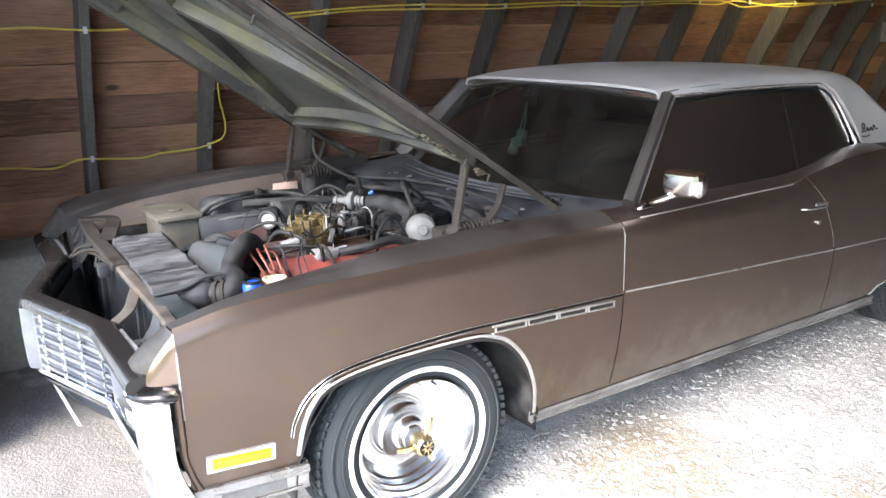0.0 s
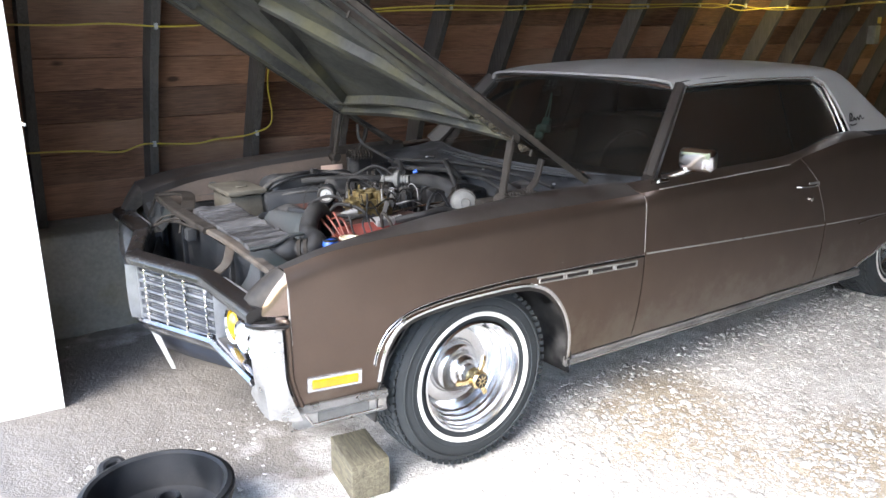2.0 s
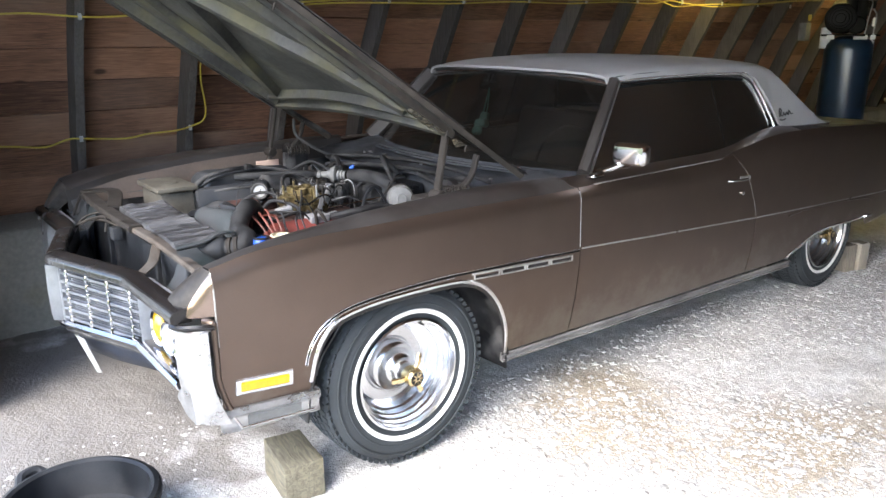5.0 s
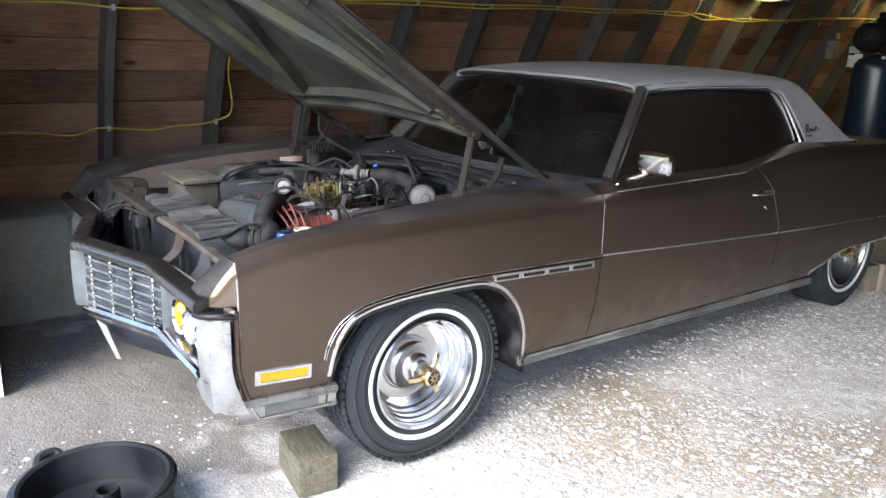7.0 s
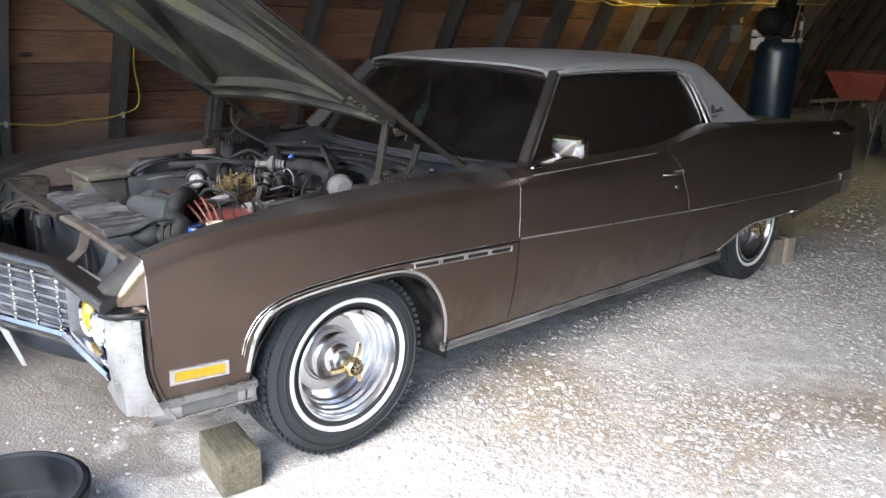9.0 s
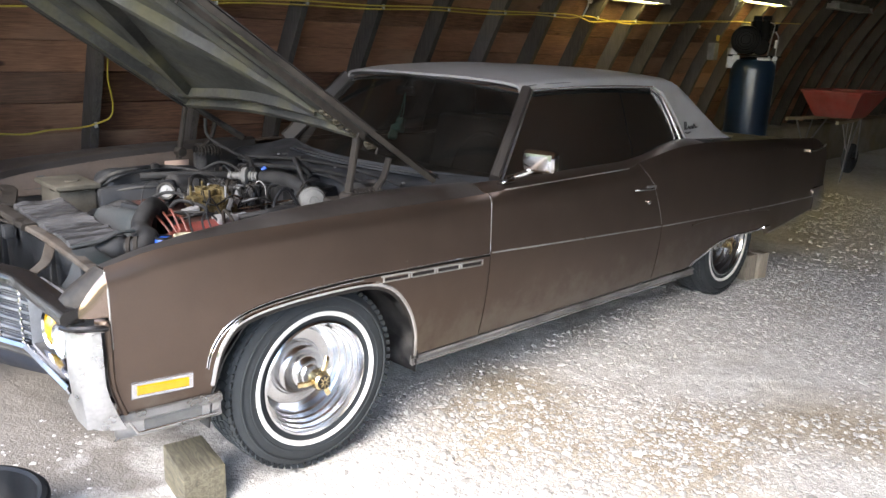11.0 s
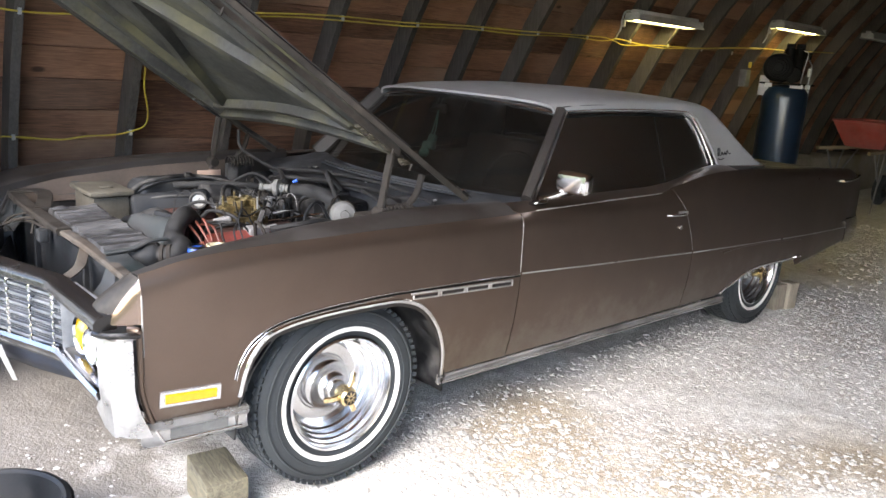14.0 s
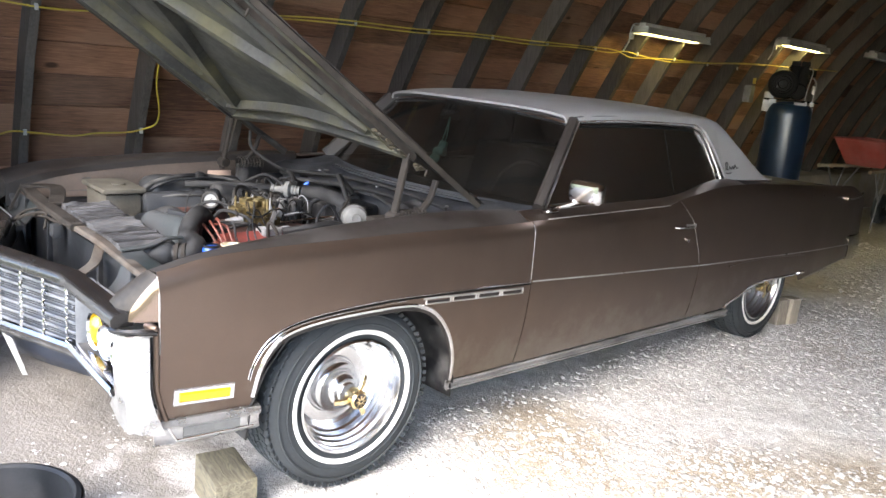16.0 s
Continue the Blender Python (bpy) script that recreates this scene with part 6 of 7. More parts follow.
part("side_plate", sheet([[(-0.60, -0.475, 0.822), (-0.53, -0.48, 0.826), (-0.50, -0.49, 0.80)], [(-0.60, -0.56, 0.812), (-0.53, -0.57, 0.815), (-0.49, -0.57, 0.79)], [(-0.60, -0.66, 0.80), (-0.54, -0.67, 0.80), (-0.48, -0.68, 0.775)]]), M_SHROUD, car, "dusty grey plate beside the radiator")
neck = part("radiator_neck", turned([(0, -0.004), (0.030, -0.002), (0.040, 0.006), (0.046, 0.020), (0.046, 0.085), (0.040, 0.094), (0.036, 0.10)], (-0.500, -0.412, 0.792), (-0.415, -0.470, 0.798), 30), M_BLACK, car, "round black radiator outlet")
for k in range(5):
    a = 0.5 + 1.25 * k
    part("neck_bolt", rod((-0.503 + 0.018 * math.cos(a), -0.414 + 0.026 * math.cos(a), 0.792 + 0.030 * math.sin(a)), (-0.512 + 0.018 * math.cos(a), -0.408 + 0.026 * math.cos(a), 0.792 + 0.030 * math.sin(a)), 0.006, seg=8), M_STEEL, neck)
for p0, p1 in (((-0.412, -0.472, 0.798), (-0.39, -0.487, 0.80)), ((-0.392, -0.486, 0.80), (-0.37, -0.50, 0.803))):
    part("hose_clamp", turned([(0.037, 0), (0.042, 0.002), (0.042, 0.014), (0.037, 0.016)], p0, p1, 22), M_STEEL, car)
part("radiator_hose", tube([(-0.42, -0.466, 0.797), (-0.375, -0.497, 0.803), (-0.335, -0.47, 0.822), (-0.325, -0.38, 0.828), (-0.275, -0.28, 0.852), (-0.20, -0.19, 0.872), (-0.15, -0.15, 0.83), (-0.12, -0.14, 0.76)], 0.036, 16), M_HOSE, car, "thick dusty radiator hose")
bm = bmesh.new()
solid(bm, (0.10, 0.27, 0.22), pose(-0.318, -0.12, 0.775, 0, 28, 16), 0.048, 5)
for v in bm.verts:
    k = (v.co.y + 0.12) / 0.14
    v.co.z -= 0.045 * k * k
part("shroud_hump", bm, M_SHROUD, car, "rounded grey top of the fan shroud")
bm = bmesh.new()
solid(bm, (0.03, 0.20, 0.14), pose(-0.235, -0.13, 0.80, 0, 8, 14), 0.012, 2)
part("shroud_rim", bm, M_BLACK, car)
part("hose_elbow", tube([(-0.27, 0.16, 0.76), (-0.235, 0.10, 0.815), (-0.20, 0.04, 0.825), (-0.17, -0.02, 0.78)], 0.03, 12), M_HOSE, car)
# battery-like grey box and the lidded reservoir on the far side
bx = part("fluid_reservoir", box((-0.35, 0.42, 0.64), (-0.19, 0.68, 0.845), 0.018), M_RES, car, "dusty tan reservoir with a lid")
part("reservoir_lid", box((-0.365, 0.40, 0.847), (-0.175, 0.70, 0.87), 0.010), M_RES, bx)
part("reservoir_cap", rod((-0.26, 0.52, 0.868), (-0.26, 0.52, 0.876), 0.03, seg=20), M_RES, bx)
part("reservoir_clip", box((-0.36, 0.46, 0.842), (-0.31, 0.52, 0.856), 0.004), M_CHROME, car)
# long black ducts along the far side
bm = bmesh.new()
solid(bm, (0.50, 0.17, 0.17), pose(0.10, 0.54, 0.815, -14, 3, 4), 0.07, 6)
part("air_duct", bm, M_BLACK, car, "long black moulded duct")
part("duct_rim", tube([(-0.19, 0.47, 0.84), (-0.10, 0.47, 0.89), (0.04, 0.475, 0.91), (0.18, 0.475, 0.90), (0.34, 0.46, 0.86)], 0.012, 8), M_DARK, car)
bm = bmesh.new()
solid(bm, (0.34, 0.15, 0.11), pose(-0.03, 0.37, 0.80, -18, -4, -14), 0.03, 3)
part("air_duct", bm, M_BLACK, car, "black moulded duct panel")
part("duct_rim", tube([(-0.20, 0.36, 0.83), (-0.05, 0.31, 0.852), (0.10, 0.27, 0.845)], 0.006, 7), M_DARK, car)
part("duct_seam", tube([(-0.20, 0.50, 0.80), (-0.08, 0.44, 0.885), (0.08, 0.43, 0.905), (0.22, 0.45, 0.89)], 0.006, 7), M_BLACK, car)
part("line_pipe", tube([(0.00, 0.40, 0.885), (0.12, 0.34, 0.89), (0.25, 0.29, 0.888), (0.36, 0.25, 0.882)], 0.017, 10), M_HOSE, car)
part("compressor_can", rod((0.10, 0.36, 0.84), (0.25, 0.32, 0.85), 0.06, 0.058, seg=24, bevel=0.015), M_DARK, car, "dark rounded canister")
part("dipstick_bracket", box((0.08, 0.44, 0.80), (0.11, 0.47, 0.93), 0.004), M_DARK, car)
part("fender_label", box((0.28, 0.762, 0.828), (0.41, 0.767, 0.885), 0.001), M_PEACH, car, "faded peach sticker")
# engine block, heads, valve covers, intake
eng = part("engine_block", box((-0.16, -0.22, 0.40), (0.44, 0.22, 0.70), 0.02), M_GREASE, car, "red-painted engine block")
for s in (-1, 1):
    bm = bmesh.new()
    solid(bm, (0.56, 0.15, 0.075), pose(0.13, s * 0.30, 0.745, s * -28, 0, 0), 0.022, 3)
    vc = part("valve_cover", bm, M_ENGINE_RED if s < 0 else M_GREASE, eng, "red valve cover" if s < 0 else "greasy dark red valve cover")
    for k in range(5):
        x = -0.10 + 0.115 * k
        part("cover_bolt", rod((x, s * 0.365, 0.742), (x, s * 0.375, 0.752), 0.008, seg=8), M_STEEL, vc)
bm = bmesh.new()
solid(bm, (0.44, 0.26, 0.08), pose(0.13, 0, 0.735), 0.02, 2)
part("intake_manifold", bm, M_GREASE, eng)
part("thermostat_housing", rod((-0.12, -0.06, 0.72), (-0.10, -0.06, 0.80), 0.04, 0.03, seg=18), M_STEEL, eng)
# carburettor: body, bowl, choke tower, levers
carb = part("carburettor", box((0.06, -0.09, 0.78), (0.22, 0.07, 0.815), 0.006), M_BRASS, car, "brassy four-barrel carburettor with its air cleaner off")
part("carb_body", box((0.07, -0.08, 0.815), (0.21, 0.06, 0.86), 0.008), M_BRASS, carb)
part("carb_bowl", box((0.035, -0.06, 0.81), (0.075, 0.04, 0.855), 0.006), M_BRASS, carb)
for x, y in ((0.11, -0.045), (0.17, -0.045), (0.11, 0.025), (0.17, 0.025)):
    part("carb_throat", turned([(0.024, 0), (0.028, 0.01), (0.028, 0.03), (0.023, 0.03), (0.022, 0.0)], (x, y, 0.855), (x, y, 0.9), 18), M_BRASS, carb)
for k, (x, y, h) in enumerate(((0.09, -0.09, 0.05), (0.15, -0.095, 0.06), (0.20, -0.08, 0.045), (0.05, 0.0, 0.06), (0.22, 0.0, 0.07), (0.14, 0.075, 0.06), (0.08, 0.07, 0.08))):
    part("carb_screw", rod((x, y, 0.82), (x, y, 0.84 + h), 0.006, 0.005, seg=8), M_BRASS if k % 2 else M_STEEL, carb)
rk = random.Random(14)
for k in range(26):
    x, y, h = rk.uniform(0.03, 0.24), rk.uniform(-0.12, 0.09), rk.uniform(0.015, 0.055)
    z = 0.81 + rk.uniform(0, 0.06)
    if k % 3 == 0:
        bm = bmesh.new()
        solid(bm, (rk.uniform(0.008, 0.03), rk.uniform(0.006, 0.02), h), pose(x, y, z, rk.uniform(-25, 25), rk.uniform(-25, 25), rk.uniform(0, 180)), 0.002, 1)
        part("carb_lever", bm, rk.choice((M_BRASS, M_STEEL, M_ALU, M_DARK)), carb)
    else:
        part("carb_pin", rod((x, y, z - 0.01), (x + rk.uniform(-0.02, 0.02), y + rk.uniform(-0.02, 0.02), z + h), rk.uniform(0.0025, 0.0055), seg=7), rk.choice((M_BRASS, M_BRASS, M_STEEL, M_ALU, M_DARK)), carb)
part("choke_rod", tube([(0.24, -0.10, 0.84), (0.18, -0.115, 0.86), (0.10, -0.12, 0.83), (0.05, -0.10, 0.85)], 0.005, 6), M_CHROME, carb)
part("throttle_rod", rod((0.20, -0.12, 0.80), (0.46, -0.16, 0.82), 0.005, seg=8), M_CHROME, carb)
part("fuel_fitting", rod((-0.02, -0.06, 0.80), (0.05, -0.06, 0.81), 0.016, 0.02, seg=12), M_ALU, carb)
part("linkage_housing", box((0.02, -0.30, 0.785), (0.11, -0.23, 0.82), 0.012), M_ALU, car)
part("linkage_arm", rod((0.10, -0.27, 0.80), (0.16, -0.26, 0.805), 0.016, seg=12), M_ALU, car)
# vacuum gauge on a bracket
gz = Vector((0.03, 0.20, 0.845))
gd = Vector((-0.42, -0.88, 0.15)).normalized()
gauge = part("gauge", turned([(0, -0.03), (0.034, -0.03), (0.040, -0.02), (0.040, 0.008), (0.036, 0.014), (0.028, 0.012), (0.027, 0.006)], gz, gz + gd, 28), M_DARK, car, "round vacuum gauge with a white dial")
part("gauge_dial", turned([(0.027, 0.007), (0, 0.008)], gz, gz + gd, 24), M_WHITE, gauge)
part("gauge_needle", swept([gz + gd * 0.0105, gz + gd * 0.0105 + Vector((0.014, 0.004, 0.018))], rect(0.004, 0.002), gd), M_DARK, gauge)
part("gauge_bracket", swept([Vector((0.04, 0.22, 0.81)), Vector((0.03, 0.21, 0.72))], rect(0.03, 0.01, 0.003), (1, 0, 0)), M_DARK, gauge)
part("gauge_hose", tube([(0.05, 0.23, 0.80), (0.09, 0.15, 0.80), (0.12, 0.1, 0.80)], 0.007, 6), M_HOSE, gauge)
# pale round vacuum can
bc = Vector((0.50, -0.25, 0.825))
can = part("vacuum_can", turned([(0, 0.06), (0.02, 0.062), (0.022, 0.052), (0.048, 0.046), (0.056, 0.036), (0.058, 0.0), (0.062, -0.004), (0.062, -0.016), (0.05, -0.05), (0, -0.055)], bc, bc + Vector((-0.45, -0.88, 0.18)), 32), M_CAN, car, "pale round vacuum can")
part("can_band", turned([(0.063, -0.018), (0.066, -0.016), (0.066, -0.004), (0.063, -0.002)], bc, bc + Vector((-0.45, -0.88, 0.18)), 32), M_STEEL, can)
part("can_stem", tube([bc + Vector((0.02, -0.02, 0.0)), bc + Vector((0.05, -0.05, -0.01)), bc + Vector((0.05, -0.04, -0.07))], 0.009, 8), M_HOSE, can)
part("brake_booster", rod((0.60, -0.42, 0.80), (0.74, -0.42, 0.80), 0.12, 0.13, seg=28, bevel=0.03), M_DARK, car, "dark brake booster drum")
part("master_cylinder", box((0.46, -0.46, 0.78), (0.60, -0.38, 0.87), 0.015), M_STEEL, car)
part("heater_box", box((0.52, 0.02, 0.60), (0.74, 0.50, 0.87), 0.03), M_BLACK, car, "black heater box on the firewall")
part("heater_box", box((0.44, -0.10, 0.62), (0.60, 0.02, 0.86), 0.03), M_DARK, car)
# silver drum and hoses across the back of the engine
fa, fb = Vector((0.36, 0.25, 0.88)), Vector((0.49, 0.10, 0.882))
part("dryer_fitting", turned([(0, 0), (0.017, 0), (0.019, 0.018), (0.014, 0.022), (0.016, 0.05), (0.02, 0.055), (0.02, 0.07)], fa, fb, 20), M_CAN, car, "dull silver hose fitting")
part("dryer_disc", turned([(0, 0.072), (0.038, 0.074), (0.041, 0.08), (0.041, 0.095), (0.03, 0.102), (0.022, 0.104), (0.024, 0.114), (0.02, 0.118), (0.024, 0.128), (0.02, 0.132), (0.022, 0.145), (0, 0.147)], fa, fb, 26), M_CAN, car, "silver round valve body")
part("blue_cap", rod((0.475, 0.135, 0.912), (0.49, 0.12, 0.925), 0.009, seg=12), M_BLUE, car)
part("line_hose", tube([(0.47, 0.12, 0.88), (0.50, 0.04, 0.885), (0.52, -0.05, 0.88), (0.54, -0.13, 0.86)], 0.034, 14), M_HOSE, car)
part("hose_loop", tube([(0.43, 0.17, 0.86), (0.42, 0.14, 0.80), (0.44, 0.06, 0.78), (0.46, -0.02, 0.76)], 0.006, 7), M_HOSE, car)
part("hose_loop", tube([(0.46, 0.11, 0.85), (0.50, 0.04, 0.84), (0.50, -0.06, 0.80), (0.44, -0.10, 0.76), (0.40, -0.06, 0.77)], 0.0045, 7), M_HOSE, car)
case = part("blower_case", box((0.50, -0.13, 0.50), (0.73, 0.24, 0.855), 0.025), M_BLACK, car, "black ribbed blower case")
for k in range(5):
    part("case_rib", solid(bmesh.new(), (0.016, 0.02, 0.30), pose(0.498, -0.10 + 0.075 * k, 0.68), 0.005, 2), M_BLACK, case)
for k in range(4):
    part("vacuum_line", tube([(0.24 + 0.01 * k, -0.10 + 0.03 * k, 0.82), (0.32, -0.12 + 0.03 * k, 0.835 - 0.006 * k), (0.40, -0.10 + 0.02 * k, 0.80), (0.47, -0.16, 0.78)], 0.004, 6), M_ALU if k == 1 else M_HOSE, car)
rnd = random.Random(5)
HOSES = [((0.66, 0.0, 0.89), (0.56, -0.02, 0.98), (0.52, -0.12, 0.94), (0.55, -0.16, 0.82), 0.011), ((0.42, 0.25, 0.86), (0.44, 0.1, 0.80), (0.5, -0.02, 0.76), (0.48, -0.12, 0.79), 0.006),
         ((0.43, 0.24, 0.85), (0.52, 0.12, 0.86), (0.54, 0.02, 0.80), (0.42, -0.02, 0.76), 0.006), ((0.10, 0.12, 0.85), (0.16, 0.2, 0.9), (0.26, 0.24, 0.87), (0.3, 0.14, 0.82), 0.009),
         ((0.24, 0.10, 0.86), (0.30, 0.05, 0.86), (0.36, 0.1, 0.83), (0.30, 0.2, 0.8), 0.007), ((-0.02, 0.06, 0.80), (0.0, 0.0, 0.84), (0.06, -0.1, 0.82), (0.02, -0.2, 0.78), 0.008),
         ((-0.05, -0.05, 0.80), (0.02, -0.14, 0.81), (0.12, -0.18, 0.79), (0.22, -0.2, 0.78), 0.008), ((-0.08, 0.16, 0.82), (-0.02, 0.1, 0.86), (0.04, 0.06, 0.85), (0.05, 0.0, 0.82), 0.007),
         ((0.12, -0.28, 0.80), (0.22, -0.33, 0.82), (0.32, -0.34, 0.83), (0.42, -0.36, 0.80), 0.017), ((0.62, 0.5, 0.9), (0.5, 0.55, 0.97), (0.47, 0.66, 1.02), (0.48, 0.70, 1.1), 0.008),
         ((0.45, -0.32, 0.80), (0.5, -0.36, 0.76), (0.58, -0.34, 0.78), (0.66, -0.3, 0.8), 0.010), ((0.70, -0.1, 0.90), (0.6, -0.3, 0.92), (0.56, -0.5, 0.90), (0.58, -0.6, 0.88), 0.010),
         ((-0.12, -0.2, 0.80), (-0.04, -0.24, 0.83), (0.06, -0.2, 0.81), (0.1, -0.12, 0.8), 0.006), ((0.30, 0.42, 0.88), (0.36, 0.34, 0.93), (0.40, 0.30, 0.92), (0.43, 0.25, 0.89), 0.007)]
for *p, r in HOSES:
    part("hose", tube(p, r, 8), M_HOSE, car)
for k in range(9):
    x, y = 0.28 + 0.05 * (k % 5), 0.02 + 0.07 * (k // 3) + rnd.uniform(-0.02, 0.02)
    part("engine_fitting", rod((x, y, 0.75), (x + rnd.uniform(-0.02, 0.02), y + rnd.uniform(-0.02, 0.02), 0.80 + rnd.uniform(0, 0.07)), rnd.uniform(0.008, 0.02), seg=10), rnd.choice((M_DARK, M_STEEL, M_ALU)), car)
rc = random.Random(21)
for k in range(46):
    x0, y0 = rc.uniform(0.0, 0.66), rc.uniform(-0.32, 0.62)
    a = rc.uniform(0, 6.28)
    n = rc.uniform(0.08, 0.22)
    z0 = 0.79 + 0.05 * rc.random()
    pts = [(x0, y0, z0 - 0.04), (x0 + 0.3 * n * math.cos(a), y0 + 0.3 * n * math.sin(a), z0 + rc.uniform(0.01, 0.07)), (x0 + 0.7 * n * math.cos(a + 0.5), y0 + 0.7 * n * math.sin(a + 0.5), z0 + rc.uniform(0.0, 0.06)), (x0 + n * math.cos(a + 0.8), y0 + n * math.sin(a + 0.8), z0 - 0.05)]
    pts = [(min(x, 0.72), min(max(y, -0.45), 0.70), z) for x, y, z in pts]
    part("hose" if k % 3 else "wire", tube(pts, rc.choice((0.0022, 0.003, 0.0042, 0.007)), 7, n=5), rc.choice((M_HOSE, M_PUMP, M_DARK, M_STEEL, M_BLACK, M_ALU)), car)
for k in range(26):
    x, y = rc.uniform(0.22, 0.68), rc.uniform(-0.22, 0.55)
    h = rc.uniform(0.02, 0.09)
    if k % 2:
        part("engine_fitting", rod((x, y, 0.74), (x + rc.uniform(-0.02, 0.02), y + rc.uniform(-0.02, 0.02), 0.78 + h), rc.uniform(0.008, 0.024), seg=10), rc.choice((M_DARK, M_STEEL, M_BLACK, M_ALU)), car)
    else:
        bm = bmesh.new()
        solid(bm, (rc.uniform(0.02, 0.08), rc.uniform(0.02, 0.06), 0.05 + h), pose(x, y, 0.76 + h / 2, 0, 0, rc.uniform(0, 180)), 0.006, 2)
        part("engine_bracket", bm, rc.choice((M_DARK, M_STEEL, M_BLACK, M_DARK)), car)
part("distributor", turned([(0.03, 0), (0.045, 0.01), (0.045, 0.05), (0.03, 0.07), (0, 0.072)], (-0.10, -0.14, 0.74), (-0.11, -0.16, 0.9), 20), M_DARK, car, "dark distributor cap")
for k in range(5):
    x0, y0 = -0.15 + 0.02 * (k % 3), -0.16 + 0.012 * k
    a = (x0, y0, 0.81)
    b = (-0.21 + 0.024 * k, -0.25 - 0.01 * k, 0.845 + 0.012 * (k % 3))
    c = (-0.20 + 0.022 * k, -0.33 - 0.008 * (k % 2), 0.80)
    d = (-0.19 + 0.022 * k, -0.38, 0.72)
    part("plug_wire", tube([a, b, c, d], 0.0046, 8), M_HOSE if k == 4 else M_ORANGE, car, "orange spark plug wire" if k != 4 else "")
for k in range(3):
    part("plug_boot", rod((-0.205 + 0.035 * k, -0.345, 0.80), (-0.19 + 0.035 * k, -0.375, 0.735), 0.012, 0.015, seg=10), M_ORANGE, car)
# wiper strip and cowl grille
for k, (x, z) in enumerate(((0.815, 0.938), (0.84, 0.944))):
    part("cowl_strip", swept([Vector((x + 0.17 * (y / 0.84) ** 2, y, z + 0.008)) for y in np.linspace(-0.60, 0.5, 14)], rect(0.016, 0.010, 0.002), (0, 0, 1)), M_SHROUD if k else M_COWL, car)
for k in range(5):
    y = -0.1 + 0.13 * k
    part("cowl_slot", rod((0.79 + 0.02 * (y / 0.84) ** 2, y, 0.929), (0.79, y + 0.03, 0.929), 0.006, seg=8), M_DARK, car)

part("cowl_intake", turned([(0, 0.004), (0.05, 0.004), (0.058, 0.0)], (0.80, 0.50, 0.918), (0.80, 0.50, 1.0), 24), M_BLACK, car)
for pts, r in (([(0.60, 0.52, 0.92), (0.70, 0.25, 0.935), (0.76, -0.05, 0.94), (0.76, -0.34, 0.935), (0.72, -0.60, 0.925)], 0.008), ([(0.56, 0.36, 0.90), (0.64, 0.10, 0.915), (0.69, -0.20, 0.92), (0.66, -0.50, 0.905)], 0.011), ([(0.62, 0.60, 0.90), (0.58, 0.44, 0.915), (0.52, 0.30, 0.89)], 0.012)):
    part("cowl_hose", tube(pts, r, 8), M_HOSE, car)
for k in range(7):
    y = -0.55 + 0.17 * k
    part("cowl_screw", rod((0.775, y, 0.921), (0.775, y, 0.929), 0.008, seg=8), M_ALU if k % 3 == 0 else M_DARK, car)

# ---- inside the car ----
def bench(x, name="front_seat"):
    seat = part(name, box((x, -0.66, 0.46), (x + 0.5, 0.66, 0.66), 0.06), M_INSIDE, car)
    bm = bmesh.new()
    solid(bm, (0.16, 1.3, 0.50), pose(x + 0.56, 0, 0.84, 0, 14, 0), 0.06, 3)
    part("seat_back", bm, M_INSIDE, seat)


bench(1.55)
bench(2.35, "rear_seat")
rows = [[(x + 0.06 * (y / 0.72) ** 2, y, z) for y in np.linspace(-0.72, 0.72, 9)] for x, z in ((0.98, 0.935), (1.16, 0.945), (1.22, 0.92), (1.22, 0.72))]
part("dashboard", sheet(rows), M_INSIDE, car)
sw = bmesh.new()
ring = [Vector((1.42 + 0.06 * math.sin(a), -0.38 + 0.19 * math.cos(a), 0.92 + 0.17 * math.sin(a))) for a in np.linspace(0, 2 * math.pi, 33)]
swept(ring, circle(0.011, 6), (1, 0, 0), sw)
part("steering_wheel", sw, M_INSIDE, car)
part("rear_mirror", box((1.27, -0.035, 1.255), (1.29, 0.10, 1.305), 0.008), M_BLACK, car, "dark rear-view mirror")


# ---- things in and around the car ----
dice = thing("hanging_booties", "pair of mint green plush booties hung from the mirror", "ornament", at=(1.24, 0.0, 1.27))
for k, (dx, dy, dz) in enumerate(((0.0, 0.035, -0.185), (-0.02, 0.06, -0.225))):
    bm = bmesh.new()
    solid(bm, (0.075, 0.05, 0.042), pose(dx, dy, dz, 8, 14, 30 + 25 * k), 0.018, 3)
    solid(bm, (0.045, 0.045, 0.05), pose(dx + 0.022, dy + 0.012, dz + 0.03, 8, 14, 30 + 25 * k), 0.014, 2)
    part("bootie", bm, M_MINT, dice)
    part("string", tube([(0.02, 0.01, 0.0), (dx * 0.6 + 0.02, dy * 0.6, dz * 0.5), (dx + 0.02, dy, dz + 0.05)], 0.0035, 6), M_MINT, dice)

